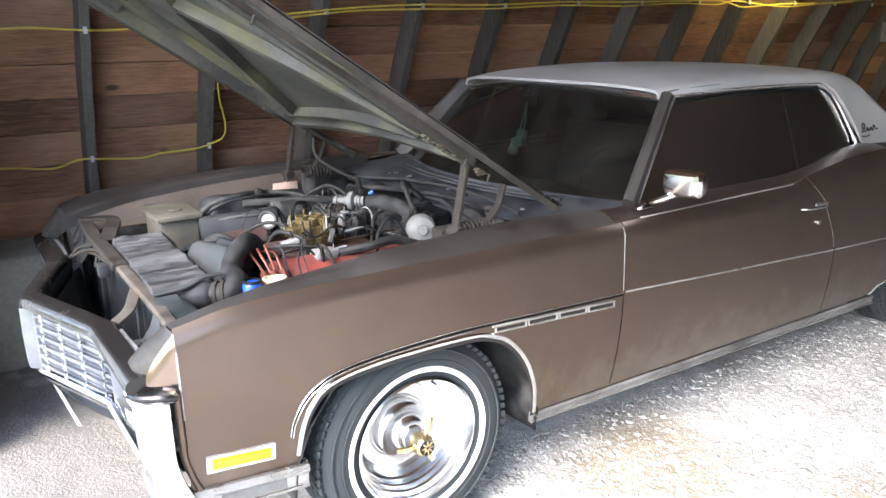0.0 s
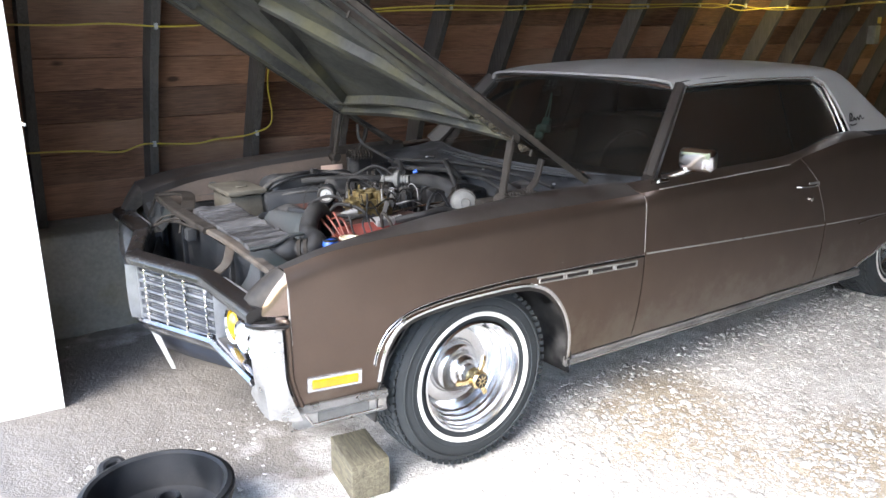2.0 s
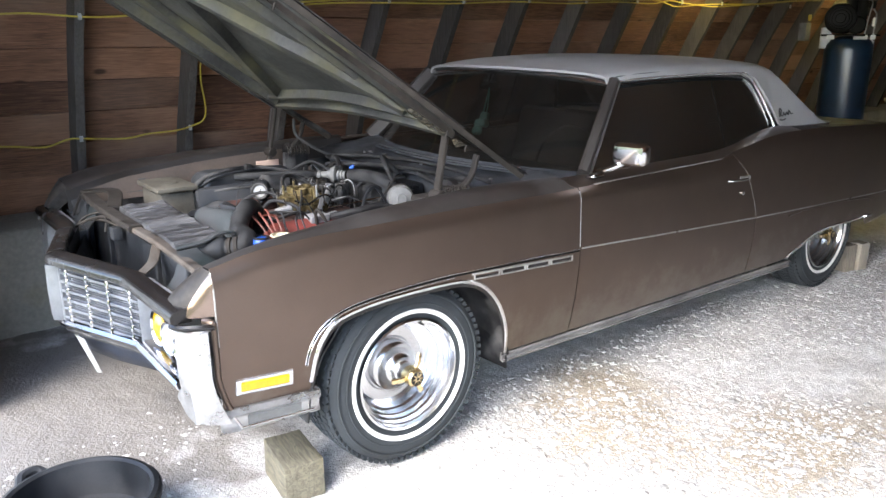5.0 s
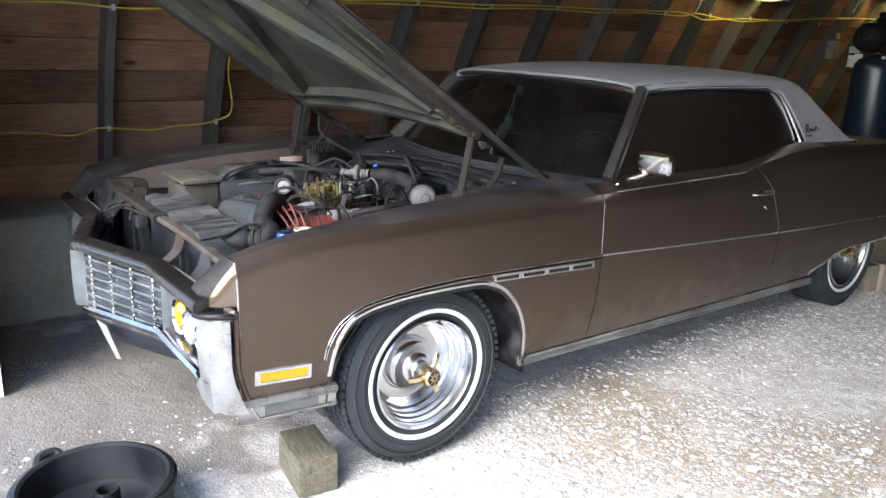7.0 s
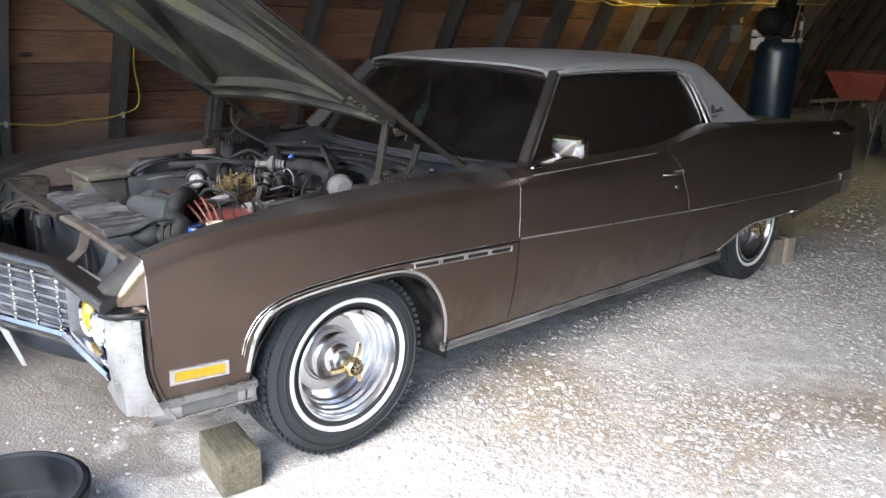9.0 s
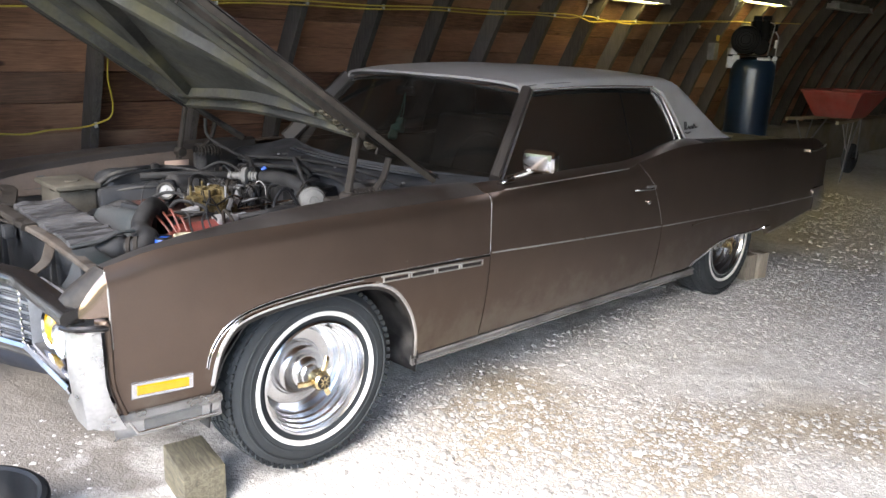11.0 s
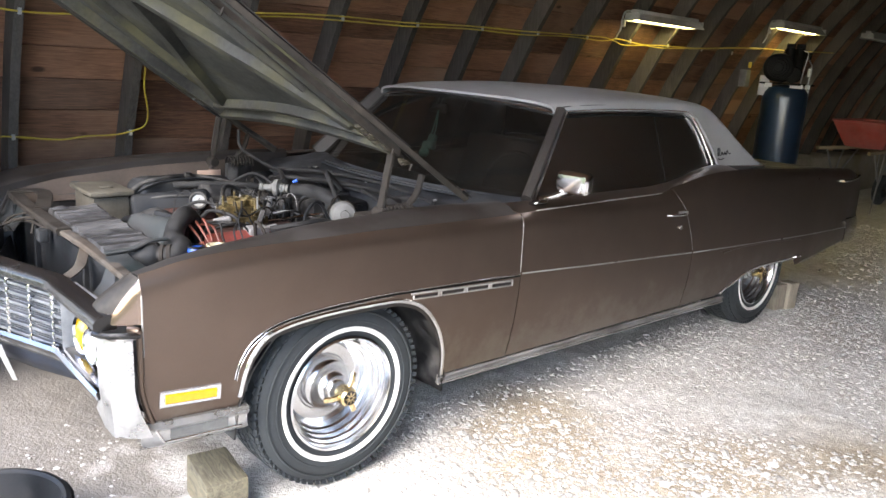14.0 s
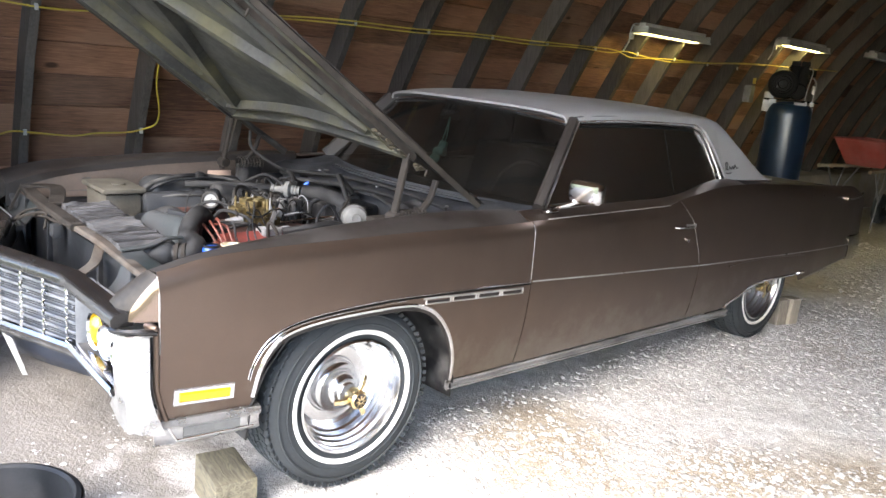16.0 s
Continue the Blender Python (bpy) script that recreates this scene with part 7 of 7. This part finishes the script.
funnel = thing("funnel", "cream plastic funnel set down beside the red engine", "funnel", at=(-0.235, -0.535, 0.738))
part("cone", turned([(0.012, 0), (0.014, 0.06), (0.033, 0.09), (0.035, 0.096), (0.032, 0.096), (0.012, 0.065), (0.010, 0.0)], (0, 0, 0), (0, 0, 1), 28), M_CREAM, funnel)
part("rim", turned([(0.033, 0.092), (0.038, 0.094), (0.038, 0.098), (0.033, 0.099)], (0, 0, 0), (0, 0, 1), 28), M_CREAM, funnel)
jar = thing("oil_filter", "bright blue canister low beside the engine", "filter", at=(-0.305, -0.520, 0.684))
part("can", turned([(0, 0), (0.032, 0), (0.034, 0.01), (0.034, 0.135), (0.029, 0.146), (0, 0.148)], (0, 0, 0), (0, 0, 1), 26), M_BLUE, jar)
part("seal", turned([(0.030, 0.146), (0.030, 0.152), (0.022, 0.153)], (0, 0, 0), (0, 0, 1), 26), M_DARK, jar)


def timber(name, size, m, label, wood=None):
    """A sawn block with worn edges, end grain rings and a check."""
    bm = bmesh.new()
    solid(bm, size, None, 0.006, 2)
    bmesh.ops.subdivide_edges(bm, edges=[e for e in bm.edges if e.calc_length() > 0.05], cuts=3, use_grid_fill=True)
    for v in bm.verts:
        v.co += Vector((noise.noise(v.co * 22), noise.noise(v.co * 22 + Vector((5, 0, 0))), noise.noise(v.co * 22 + Vector((0, 7, 0))))) * 0.003
    ob = part(name, bm, wood or M_BLOCK, None, angle=50)
    ob.matrix_basis = m
    return tagged(ob, label, "wood block")


timber("timber_chock", (0.14, 0.235, 0.14), pose(-0.372, -0.808, 0.068, 0, 0, -8), "weathered square timber chock lying before the front wheel")
timber("timber_chock", (0.10, 0.09, 0.19), pose(3.72, -0.84, 0.09, 0, 0, -12), "short grey timber chock standing behind the rear wheel", M_GREYBLOCK)
timber("timber_chock", (0.10, 0.09, 0.19), pose(3.835, -0.87, 0.09, 0, 2, -8), "short grey timber chock standing behind the rear wheel", M_GREYBLOCK)

# black round pan on the ground by the doorway
pan = thing("drain_pan", "round black plastic pan with a raised centre spout on the gravel", "drain pan", at=(-1.045, -0.70, 0.0))
prof = [(0.0, 0.03), (0.05, 0.03), (0.20, 0.035), (0.235, 0.05), (0.25, 0.12), (0.255, 0.165), (0.268, 0.172), (0.285, 0.168), (0.29, 0.15), (0.292, 0.135), (0.285, 0.13), (0.27, 0.05), (0.25, 0.01), (0.0, 0.008)]
PS = 0.82
prof = [(r * PS, h) for r, h in prof]
part("bowl", turned(prof, (0, 0, 0), (0, 0, 1), 56), M_BLACK, pan)
part("rim_groove", turned([(0.287 * PS, 0.150), (0.296 * PS, 0.152), (0.296 * PS, 0.158), (0.287 * PS, 0.160)], (0, 0, 0), (0, 0, 1), 56), M_BLACK, pan)
part("spout", turned([(0.05, 0.03), (0.045, 0.05), (0.040, 0.145), (0.036, 0.155), (0.026, 0.153), (0.024, 0.06)], (0.02, -0.05, 0), (0.02, -0.05, 1), 24), M_BLACK, pan)
part("lug", swept(smooth_path([(-0.13, 0.195, 0.15), (-0.115, 0.232, 0.165), (-0.07, 0.245, 0.165), (-0.05, 0.225, 0.15)], 4), rect(0.03, 0.03, 0.008), (0, 0, 1)), M_BLACK, pan)

# yellow cables stapled along the ribs
def arch_face(x, z, out=0.012):
    return (x, ARCH_Y + math.sqrt((ARCH_R - out) ** 2 - (z - ARCH_Z) ** 2), z)


def cable(name, pts, label, r=0.0048):
    ob = part(name, tube([arch_face(x, z) for x, z in pts], r, 7, n=5), M_WIRE, None)
    return tagged(ob, label, "cable", "cables on the wall")


cable("yellow_cable", [(-1.27, 1.0), (-0.90, 0.989), (-0.75, 0.978), (-0.59, 0.96), (-0.48, 0.993), (-0.385, 0.99), (-0.18, 0.973), (-0.055, 0.99), (0.108, 0.997), (0.20, 1.018), (0.262, 1.045), (0.278, 1.10), (0.262, 1.18), (0.236, 1.27), (0.225, 1.40), (0.228, 1.62)], "thin yellow cable stapled low across the wall ribs")
run = [(-1.27, 1.63), (-0.88, 1.623), (-0.64, 1.632), (-0.395, 1.619), (-0.216, 1.624), (-0.044, 1.641), (0.22, 1.66), (0.86, 1.72), (1.32, 1.745), (1.88, 1.75), (2.44, 1.772), (3.0, 1.778), (3.55, 1.792), (4.0, 1.80)]
cable("yellow_cable", run + [(4.2, 1.775), (4.36, 1.757), (4.83, 1.785), (5.5, 1.80), (6.15, 1.845), (6.65, 1.868), (7.2, 1.88), (8.5, 1.92)], "thin yellow cable stapled high across the wall ribs")
cable("yellow_cable", [(x, z - 0.022 - 0.006 * math.sin(5 * x)) for x, z in run[6:]] + [(4.2, 1.80), (4.5, 1.78), (4.9, 1.765), (5.2, 1.78), (5.6, 1.80), (6.2, 1.84), (6.7, 1.86)], "second yellow cable running beside the high one")
for k in range(12):
    x = STUD_0 + STUD_STEP * k
    for z in ((lerp(run, x) - 0.008,) if k > 1 else (lerp(run, x), 0.99 + 0.018 * k)):
        st = part("cable_staple", box((-0.009, -0.006, -0.016), (0.009, 0.006, 0.016), 0.003), M_WHITE)
        st.location = arch_face(x, z, 0.012)
        tagged(st, "small white cable staple on a wall rib", "staple", "cable staples")

# air compressor
comp = thing("air_compressor", "tall dark blue upright air compressor tank with black pump on top", "air compressor", at=(6.49, 0.585, 0.0))
part("tank", turned([(0, 0.16), (0.08, 0.165), (0.16, 0.19), (0.208, 0.25), (0.217, 0.32), (0.217, 1.38), (0.211, 1.43), (0.175, 1.48), (0.08, 1.505), (0, 1.51)], (0, 0, 0), (0, 0, 1), 48), M_TANK, comp, "dark blue painted steel tank")
for k in range(3):
    a = 2 * math.pi * k / 3
    part("foot", swept([Vector((0.16 * math.cos(a), 0.16 * math.sin(a), 0.3)), Vector((0.20 * math.cos(a), 0.20 * math.sin(a), -0.01))], rect(0.05, 0.012), (math.cos(a), math.sin(a), 0)), M_TANK, comp)
part("platform", box((-0.19, -0.20, 1.508), (0.19, 0.20, 1.526), 0.005), M_PUMP, comp)
AC = Vector((0.42, -0.91, 0))                     # across the pump
AL = Vector((0.91, 0.42, 0))                      # along the pump's crank
up = lambda z: Vector((0, 0, z))
part("motor", rod(AC * -0.06 + AL * 0.09 + up(1.60), AC * -0.06 + AL * 0.19 + up(1.60), 0.07, seg=28, bevel=0.012), M_PUMP, comp, "black electric motor")
pump = part("pump", turned([(0, -0.09), (0.07, -0.09), (0.085, -0.075), (0.085, 0.075), (0.07, 0.09), (0, 0.09)], AC * 0.045 + up(1.612), AC * 0.045 + AL + up(1.612), 28), M_PUMP, comp, "black cast pump")
for c in (-0.015, 0.075):
    part("cylinder", rod(AC * c + up(1.66), AC * c + up(1.87), 0.046, seg=20), M_PUMP, pump)
    for k in range(9):
        part("cooling_fin", rod(AC * c + up(1.70 + 0.018 * k), AC * c + up(1.7075 + 0.018 * k), 0.062, seg=20), M_PUMP, pump)
    part("pump_head", solid(bmesh.new(), (0.10, 0.085, 0.045), Matrix.Translation(AC * c + up(1.892)) @ Matrix.Rotation(math.atan2(0.42, 0.91), 4, "Z"), 0.010, 2), M_PUMP, pump)
g0 = AC * -0.105 - AL * 0.11 + up(1.675)
guard = part("belt_guard", turned([(0, 0), (0.118, 0.0), (0.138, 0.008), (0.143, 0.02), (0.143, 0.065), (0.135, 0.07), (0, 0.07)], g0, g0 + AL, 40), M_GUARD, comp, "round black belt guard")
for r in (0.045, 0.075, 0.10):
    part("guard_ring", turned([(r - 0.005, 0.002), (r, -0.006), (r + 0.005, 0.002)], g0, g0 + AL, 36), M_GUARD, guard)
part("air_filter", rod(AC * 0.125 + up(1.80), AC * 0.185 + up(1.80), 0.034, seg=18, bevel=0.006), M_PUMP, comp)
part("cooling_pipe", tube([AC * 0.11 - AL * 0.05 + up(1.85), AC * 0.15 - AL * 0.09 + up(1.82), AC * 0.135 - AL * 0.10 + up(1.68), AC * 0.12 - AL * 0.10 + up(1.53)], 0.006, 8), M_ALU, comp)
part("cooling_pipe", tube([AC * 0.17 - AL * 0.02 + up(1.76), AC * 0.20 - AL * 0.06 + up(1.70), AC * 0.195 - AL * 0.07 + up(1.58), AC * 0.19 - AL * 0.08 + up(1.47)], 0.007, 8), M_ALU, comp)
part("valve_block", rod(AC * 0.185 - AL * 0.06 + up(1.60), AC * 0.185 - AL * 0.06 + up(1.68), 0.016, seg=12), M_CHROME_DIRTY, comp)
for c, w in ((0.085, 0.12), (0.19, 0.045), (-0.17, 0.07)):
    part("bright_plate", solid(bmesh.new(), (0.006, w, 0.042), Matrix.Translation(AC * c - AL * 0.205 + up(1.50)) @ Matrix.Rotation(math.atan2(0.42, 0.91), 4, "Z"), 0.002, 1), M_WHITE, comp)
part("pressure_switch", solid(bmesh.new(), (0.09, 0.10, 0.20), Matrix.Translation(AC * -0.215 - AL * 0.03 + up(1.49)) @ Matrix.Rotation(math.atan2(0.42, 0.91), 4, "Z"), 0.012, 2), M_ALU, comp, "grey pressure switch box")
part("side_pipe", rod(AC * 0.205 + up(1.47), AC * 0.205 + up(0.3), 0.012, seg=10), M_ALU, comp)
sbox = thing("switch_box", "small grey electrical box with yellow tag on a wall rib", "electrical box", at=(6.59, 1.12, 1.55))
part("case", box((-0.05, -0.06, -0.09), (0.05, 0.02, 0.09), 0.01), M_CAN, sbox)
part("tag", box((-0.04, -0.068, 0.11), (0.02, -0.06, 0.17), 0.002), M_WIRE, sbox)

# wheelbarrow
bar = thing("wheelbarrow", "red steel wheelbarrow with pale wooden handles and braced legs", "wheelbarrow", at=(8.9, 0.62, 0.0))
rows = []
for z, x0, x1, w in ((0.80, 0.10, 0.62, 0.22), (0.86, 0.06, 0.70, 0.25), (1.0, -0.02, 0.84, 0.31), (1.12, -0.08, 0.95, 0.36)):
    rows.append([(x0, -w, z), ((x0 + x1) / 2, -w - 0.015, z), (x1, -w, z), (x1 + 0.03, 0, z), (x1, w, z), ((x0 + x1) / 2, w + 0.015, z), (x0, w, z), (x0 - 0.03, 0, z), (x0, -w, z)])
tray = sheet(rows)
tray.faces.new([v for v in tray.verts if abs(v.co.z - 0.80) < 1e-4][:8])
thick(part("tray", tray, M_RED, bar, "red painted tray"), 0.004)
path = [Vector(p) for p in rows[-1]]
part("tray_rim", swept(path, circle(0.014, 8), (0, 0, 1)), M_RED, bar)
for s in (-1, 1):
    part("handle", swept([Vector((-0.55, s * 0.30, 0.78)), Vector((0.3, s * 0.22, 0.775)), Vector((0.95, s * 0.08, 0.77))], rect(0.035, 0.04, 0.005), (0, 0, 1)), M_PALEWOOD, bar)
    part("leg", swept([Vector((0.15, s * 0.25, 0.76)), Vector((0.02, s * 0.27, 0.4)), Vector((-0.08, s * 0.28, 0.01))], rect(0.03, 0.012, 0.003), (0, 1, 0)), M_ALU, bar)
    part("leg_brace", swept([Vector((-0.30, s * 0.28, 0.765)), Vector((0.0, s * 0.27, 0.42))], rect(0.03, 0.012, 0.003), (0, 1, 0)), M_ALU, bar)
    part("leg_brace", swept([Vector((0.52, s * 0.2, 0.765)), Vector((0.02, s * 0.27, 0.35))], rect(0.03, 0.012, 0.003), (0, 1, 0)), M_ALU, bar)
part("wheel", turned([(0.10, -0.05), (0.16, -0.055), (0.20, -0.03), (0.205, 0), (0.20, 0.03), (0.16, 0.055), (0.10, 0.05)], (1.0, 0, 0.205), (1.0, 1, 0.205), 32), M_TYRE, bar)
part("axle", rod((1.0, -0.09, 0.205), (1.0, 0.09, 0.205), 0.012, seg=10), M_STEEL, bar)
for s in (-1, 1):
    part("wheel_fork", swept([Vector((0.95, s * 0.08, 0.77)), Vector((1.0, s * 0.08, 0.205))], rect(0.03, 0.01), (0, 1, 0)), M_ALU, bar)

# ---- end wall with the doorway, far wall ----
# DOOR_H: height of the unseen lintel, set to limit sky light deep inside
DOOR_L, POST, DOOR_R, DOOR_H = 0.45, 1.93, -6.6, 2.9


def arch_top(y):
    return ARCH_Z + math.sqrt(max((ARCH_R + 0.18) ** 2 - (y - ARCH_Y) ** 2, 0.5))


def gable(name, x0, x1, label, door):
    def slab(ya, yb, base):
        bm = bmesh.new()
        n = 14
        ys = [ya + (yb - ya) * k / n for k in range(n + 1)]
        outer = [(y, max(arch_top(y), base + 0.02)) for y in ys]
        loop = [(ys[-1], base), (ys[0], base)] + outer
        fr = [bm.verts.new((x0, y, z)) for y, z in loop]
        bk = [bm.verts.new((x1, y, z)) for y, z in loop]
        bm.faces.new(fr)
        bm.faces.new(bk[::-1])
        for i in range(len(loop)):
            j = (i + 1) % len(loop)
            bm.faces.new((fr[i], bk[i], bk[j], fr[j]))
        return bm
    if not door:
        return tagged(part(name, slab(-8.3, 1.93, -0.15), M_BOARD, smooth=False), label, "wall", kind="structure")
    wall = tagged(part(name, slab(DOOR_L, POST, -0.15), M_WHITEPAINT, smooth=False), label, "wall", kind="structure")
    part("unseen_lintel", slab(DOOR_R, DOOR_L - 0.002, DOOR_H), M_WHITEPAINT, wall, smooth=False)
    part("wall_section", slab(-8.3, DOOR_R - 0.002, -0.15), M_WHITEPAINT, wall, smooth=False)
    return wall


gable("wall_end", END_X - 0.30, END_X, "white-painted end wall beside the wide open doorway", True)
gable("wall_far", FAR_X, FAR_X + 0.1, "dark board end wall of the barn", False)
bits = part("jamb_splinter", box((0, 0, 0), (0.018, 0.05, 0.014), 0.004), M_WHITEPAINT)
bits.matrix_basis = pose(END_X - 0.005, DOOR_L - 0.02, 1.23, 0, 20, 10)
tagged(bits, "small white splinter standing off the door jamb", "splinter")

# ---- the siding boards, one by one; the far ones joined ----
BW = 0.186
def board_mesh(n_bays):
    bm = bmesh.new()
    solid(bm, (n_bays * STUD_STEP - 0.004, 0.022, BW - 0.005), None, 0.003, 1)
    me = bpy.data.meshes.new("board")
    bm.to_mesh(me)
    bm.free()
    me.materials.append(M_BOARD)
    return me


meshes = {n: board_mesh(n) for n in (1, 2, 3, 4, 5, 6)}
rb = random.Random(11)
far_bm_v, far_bm_f = [], []
k = 0
while True:
    a = A0 + (k + 0.5) * BW / board_r
    if a > A1 - 0.01:
        break
    bay = -1
    run_len = rb.choice((2, 3, 4))
    while STUD_0 + STUD_STEP * bay < FAR_X:
        n = run_len
        xa = STUD_0 + STUD_STEP * bay
        xc = xa + n * STUD_STEP / 2
        y, z = arch(a + rb.uniform(-0.0006, 0.0006), board_r)
        m = Matrix.Translation((xc, y, z)) @ Matrix.Rotation(a, 4, "X") @ Matrix.Rotation(rb.uniform(-0.004, 0.012), 4, "X")
        if k < 15 and xa < 10:
            ob = new("board", meshes[n])
            ob.parent = wall_arch
            ob.matrix_basis = m
        else:
            hx, hy, hz = n * STUD_STEP / 2 - 0.002, 0.011, BW / 2 - 0.0025
            b = len(far_bm_v)
            far_bm_v += [tuple(m @ Vector((sx_ * hx, sy * hy, sz * hz))) for sx_ in (-1, 1) for sy in (-1, 1) for sz in (-1, 1)]
            far_bm_f += [(b, b + 1, b + 3, b + 2), (b + 4, b + 6, b + 7, b + 5), (b, b + 4, b + 5, b + 1), (b + 2, b + 3, b + 7, b + 6), (b, b + 2, b + 6, b + 4), (b + 1, b + 5, b + 7, b + 3)]
        bay += n
        run_len = rb.choice((3, 4, 5, 6))
    k += 1
me = bpy.data.meshes.new("far_boards")
me.from_pydata(far_bm_v, [], far_bm_f)
me.materials.append(M_BOARD)
fb = new("far_boards", me)
fb.parent = wall_arch
tagged(fb, kind="stuff")

# ---- loose stones on the ground ----
rs = np.random.RandomState(3)
OCT = np.array([(1, 0, 0), (-1, 0, 0), (0, 1, 0), (0, -1, 0), (0, 0, 1), (0, 0, -0.6), (0.6, 0.6, 0.5), (-0.6, 0.6, 0.45), (-0.6, -0.6, 0.5), (0.6, -0.6, 0.45)])
OF = np.array([(4, 6, 7), (4, 7, 8), (4, 8, 9), (4, 9, 6), (0, 2, 6), (2, 1, 7), (1, 3, 8), (3, 0, 9), (6, 2, 7), (7, 1, 8), (8, 3, 9), (9, 0, 6), (5, 2, 0), (5, 1, 2), (5, 3, 1), (5, 0, 3)])


def stones(name, count, xr, yr, size, label):
    vs, fs = [], []
    for i in range(count):
        x, y = rs.uniform(*xr), rs.uniform(*yr)
        if noise.noise(Vector((x * 0.9, y * 0.9, 3))) < rs.uniform(-0.45, 0.45):
            continue
        if 0.6 < x < 3.0 and abs(y) < 0.65 or math.hypot(x + 0.95, y - 0.55) < rs.uniform(0.5, 1.7):
            continue
        r = size[0] * (size[1] / size[0]) ** (rs.uniform() ** 2.2)
        sc = r * rs.uniform((0.7, 0.6, 0.28), (1.2, 1.0, 0.6))
        a = rs.uniform(0, 6.28)
        p = OCT * (1 + rs.uniform(-0.22, 0.22, OCT.shape)) * sc
        c, s_ = math.cos(a), math.sin(a)
        q = np.column_stack((p[:, 0] * c - p[:, 1] * s_ + x, p[:, 0] * s_ + p[:, 1] * c + y, p[:, 2] + ground_height(x, y) + sc[2] * 0.2))
        fs.append(OF + len(vs) * len(OCT))
        vs.append(q)
    me = bpy.data.meshes.new(name)
    me.from_pydata(np.concatenate(vs).tolist(), [], np.concatenate(fs).tolist())
    me.materials.append(M_STONE)
    return tagged(new(name, me), label, "gravel", kind="stuff")


stones("gravel", 90000, (-1.25, 5.0), (-2.5, 1.2), (0.004, 0.016), "pale crushed limestone chips over the floor")
stones("coarse_gravel", 26000, (0.3, 8.0), (-3.0, 1.3), (0.010, 0.028), "larger pale limestone pieces scattered over the floor")
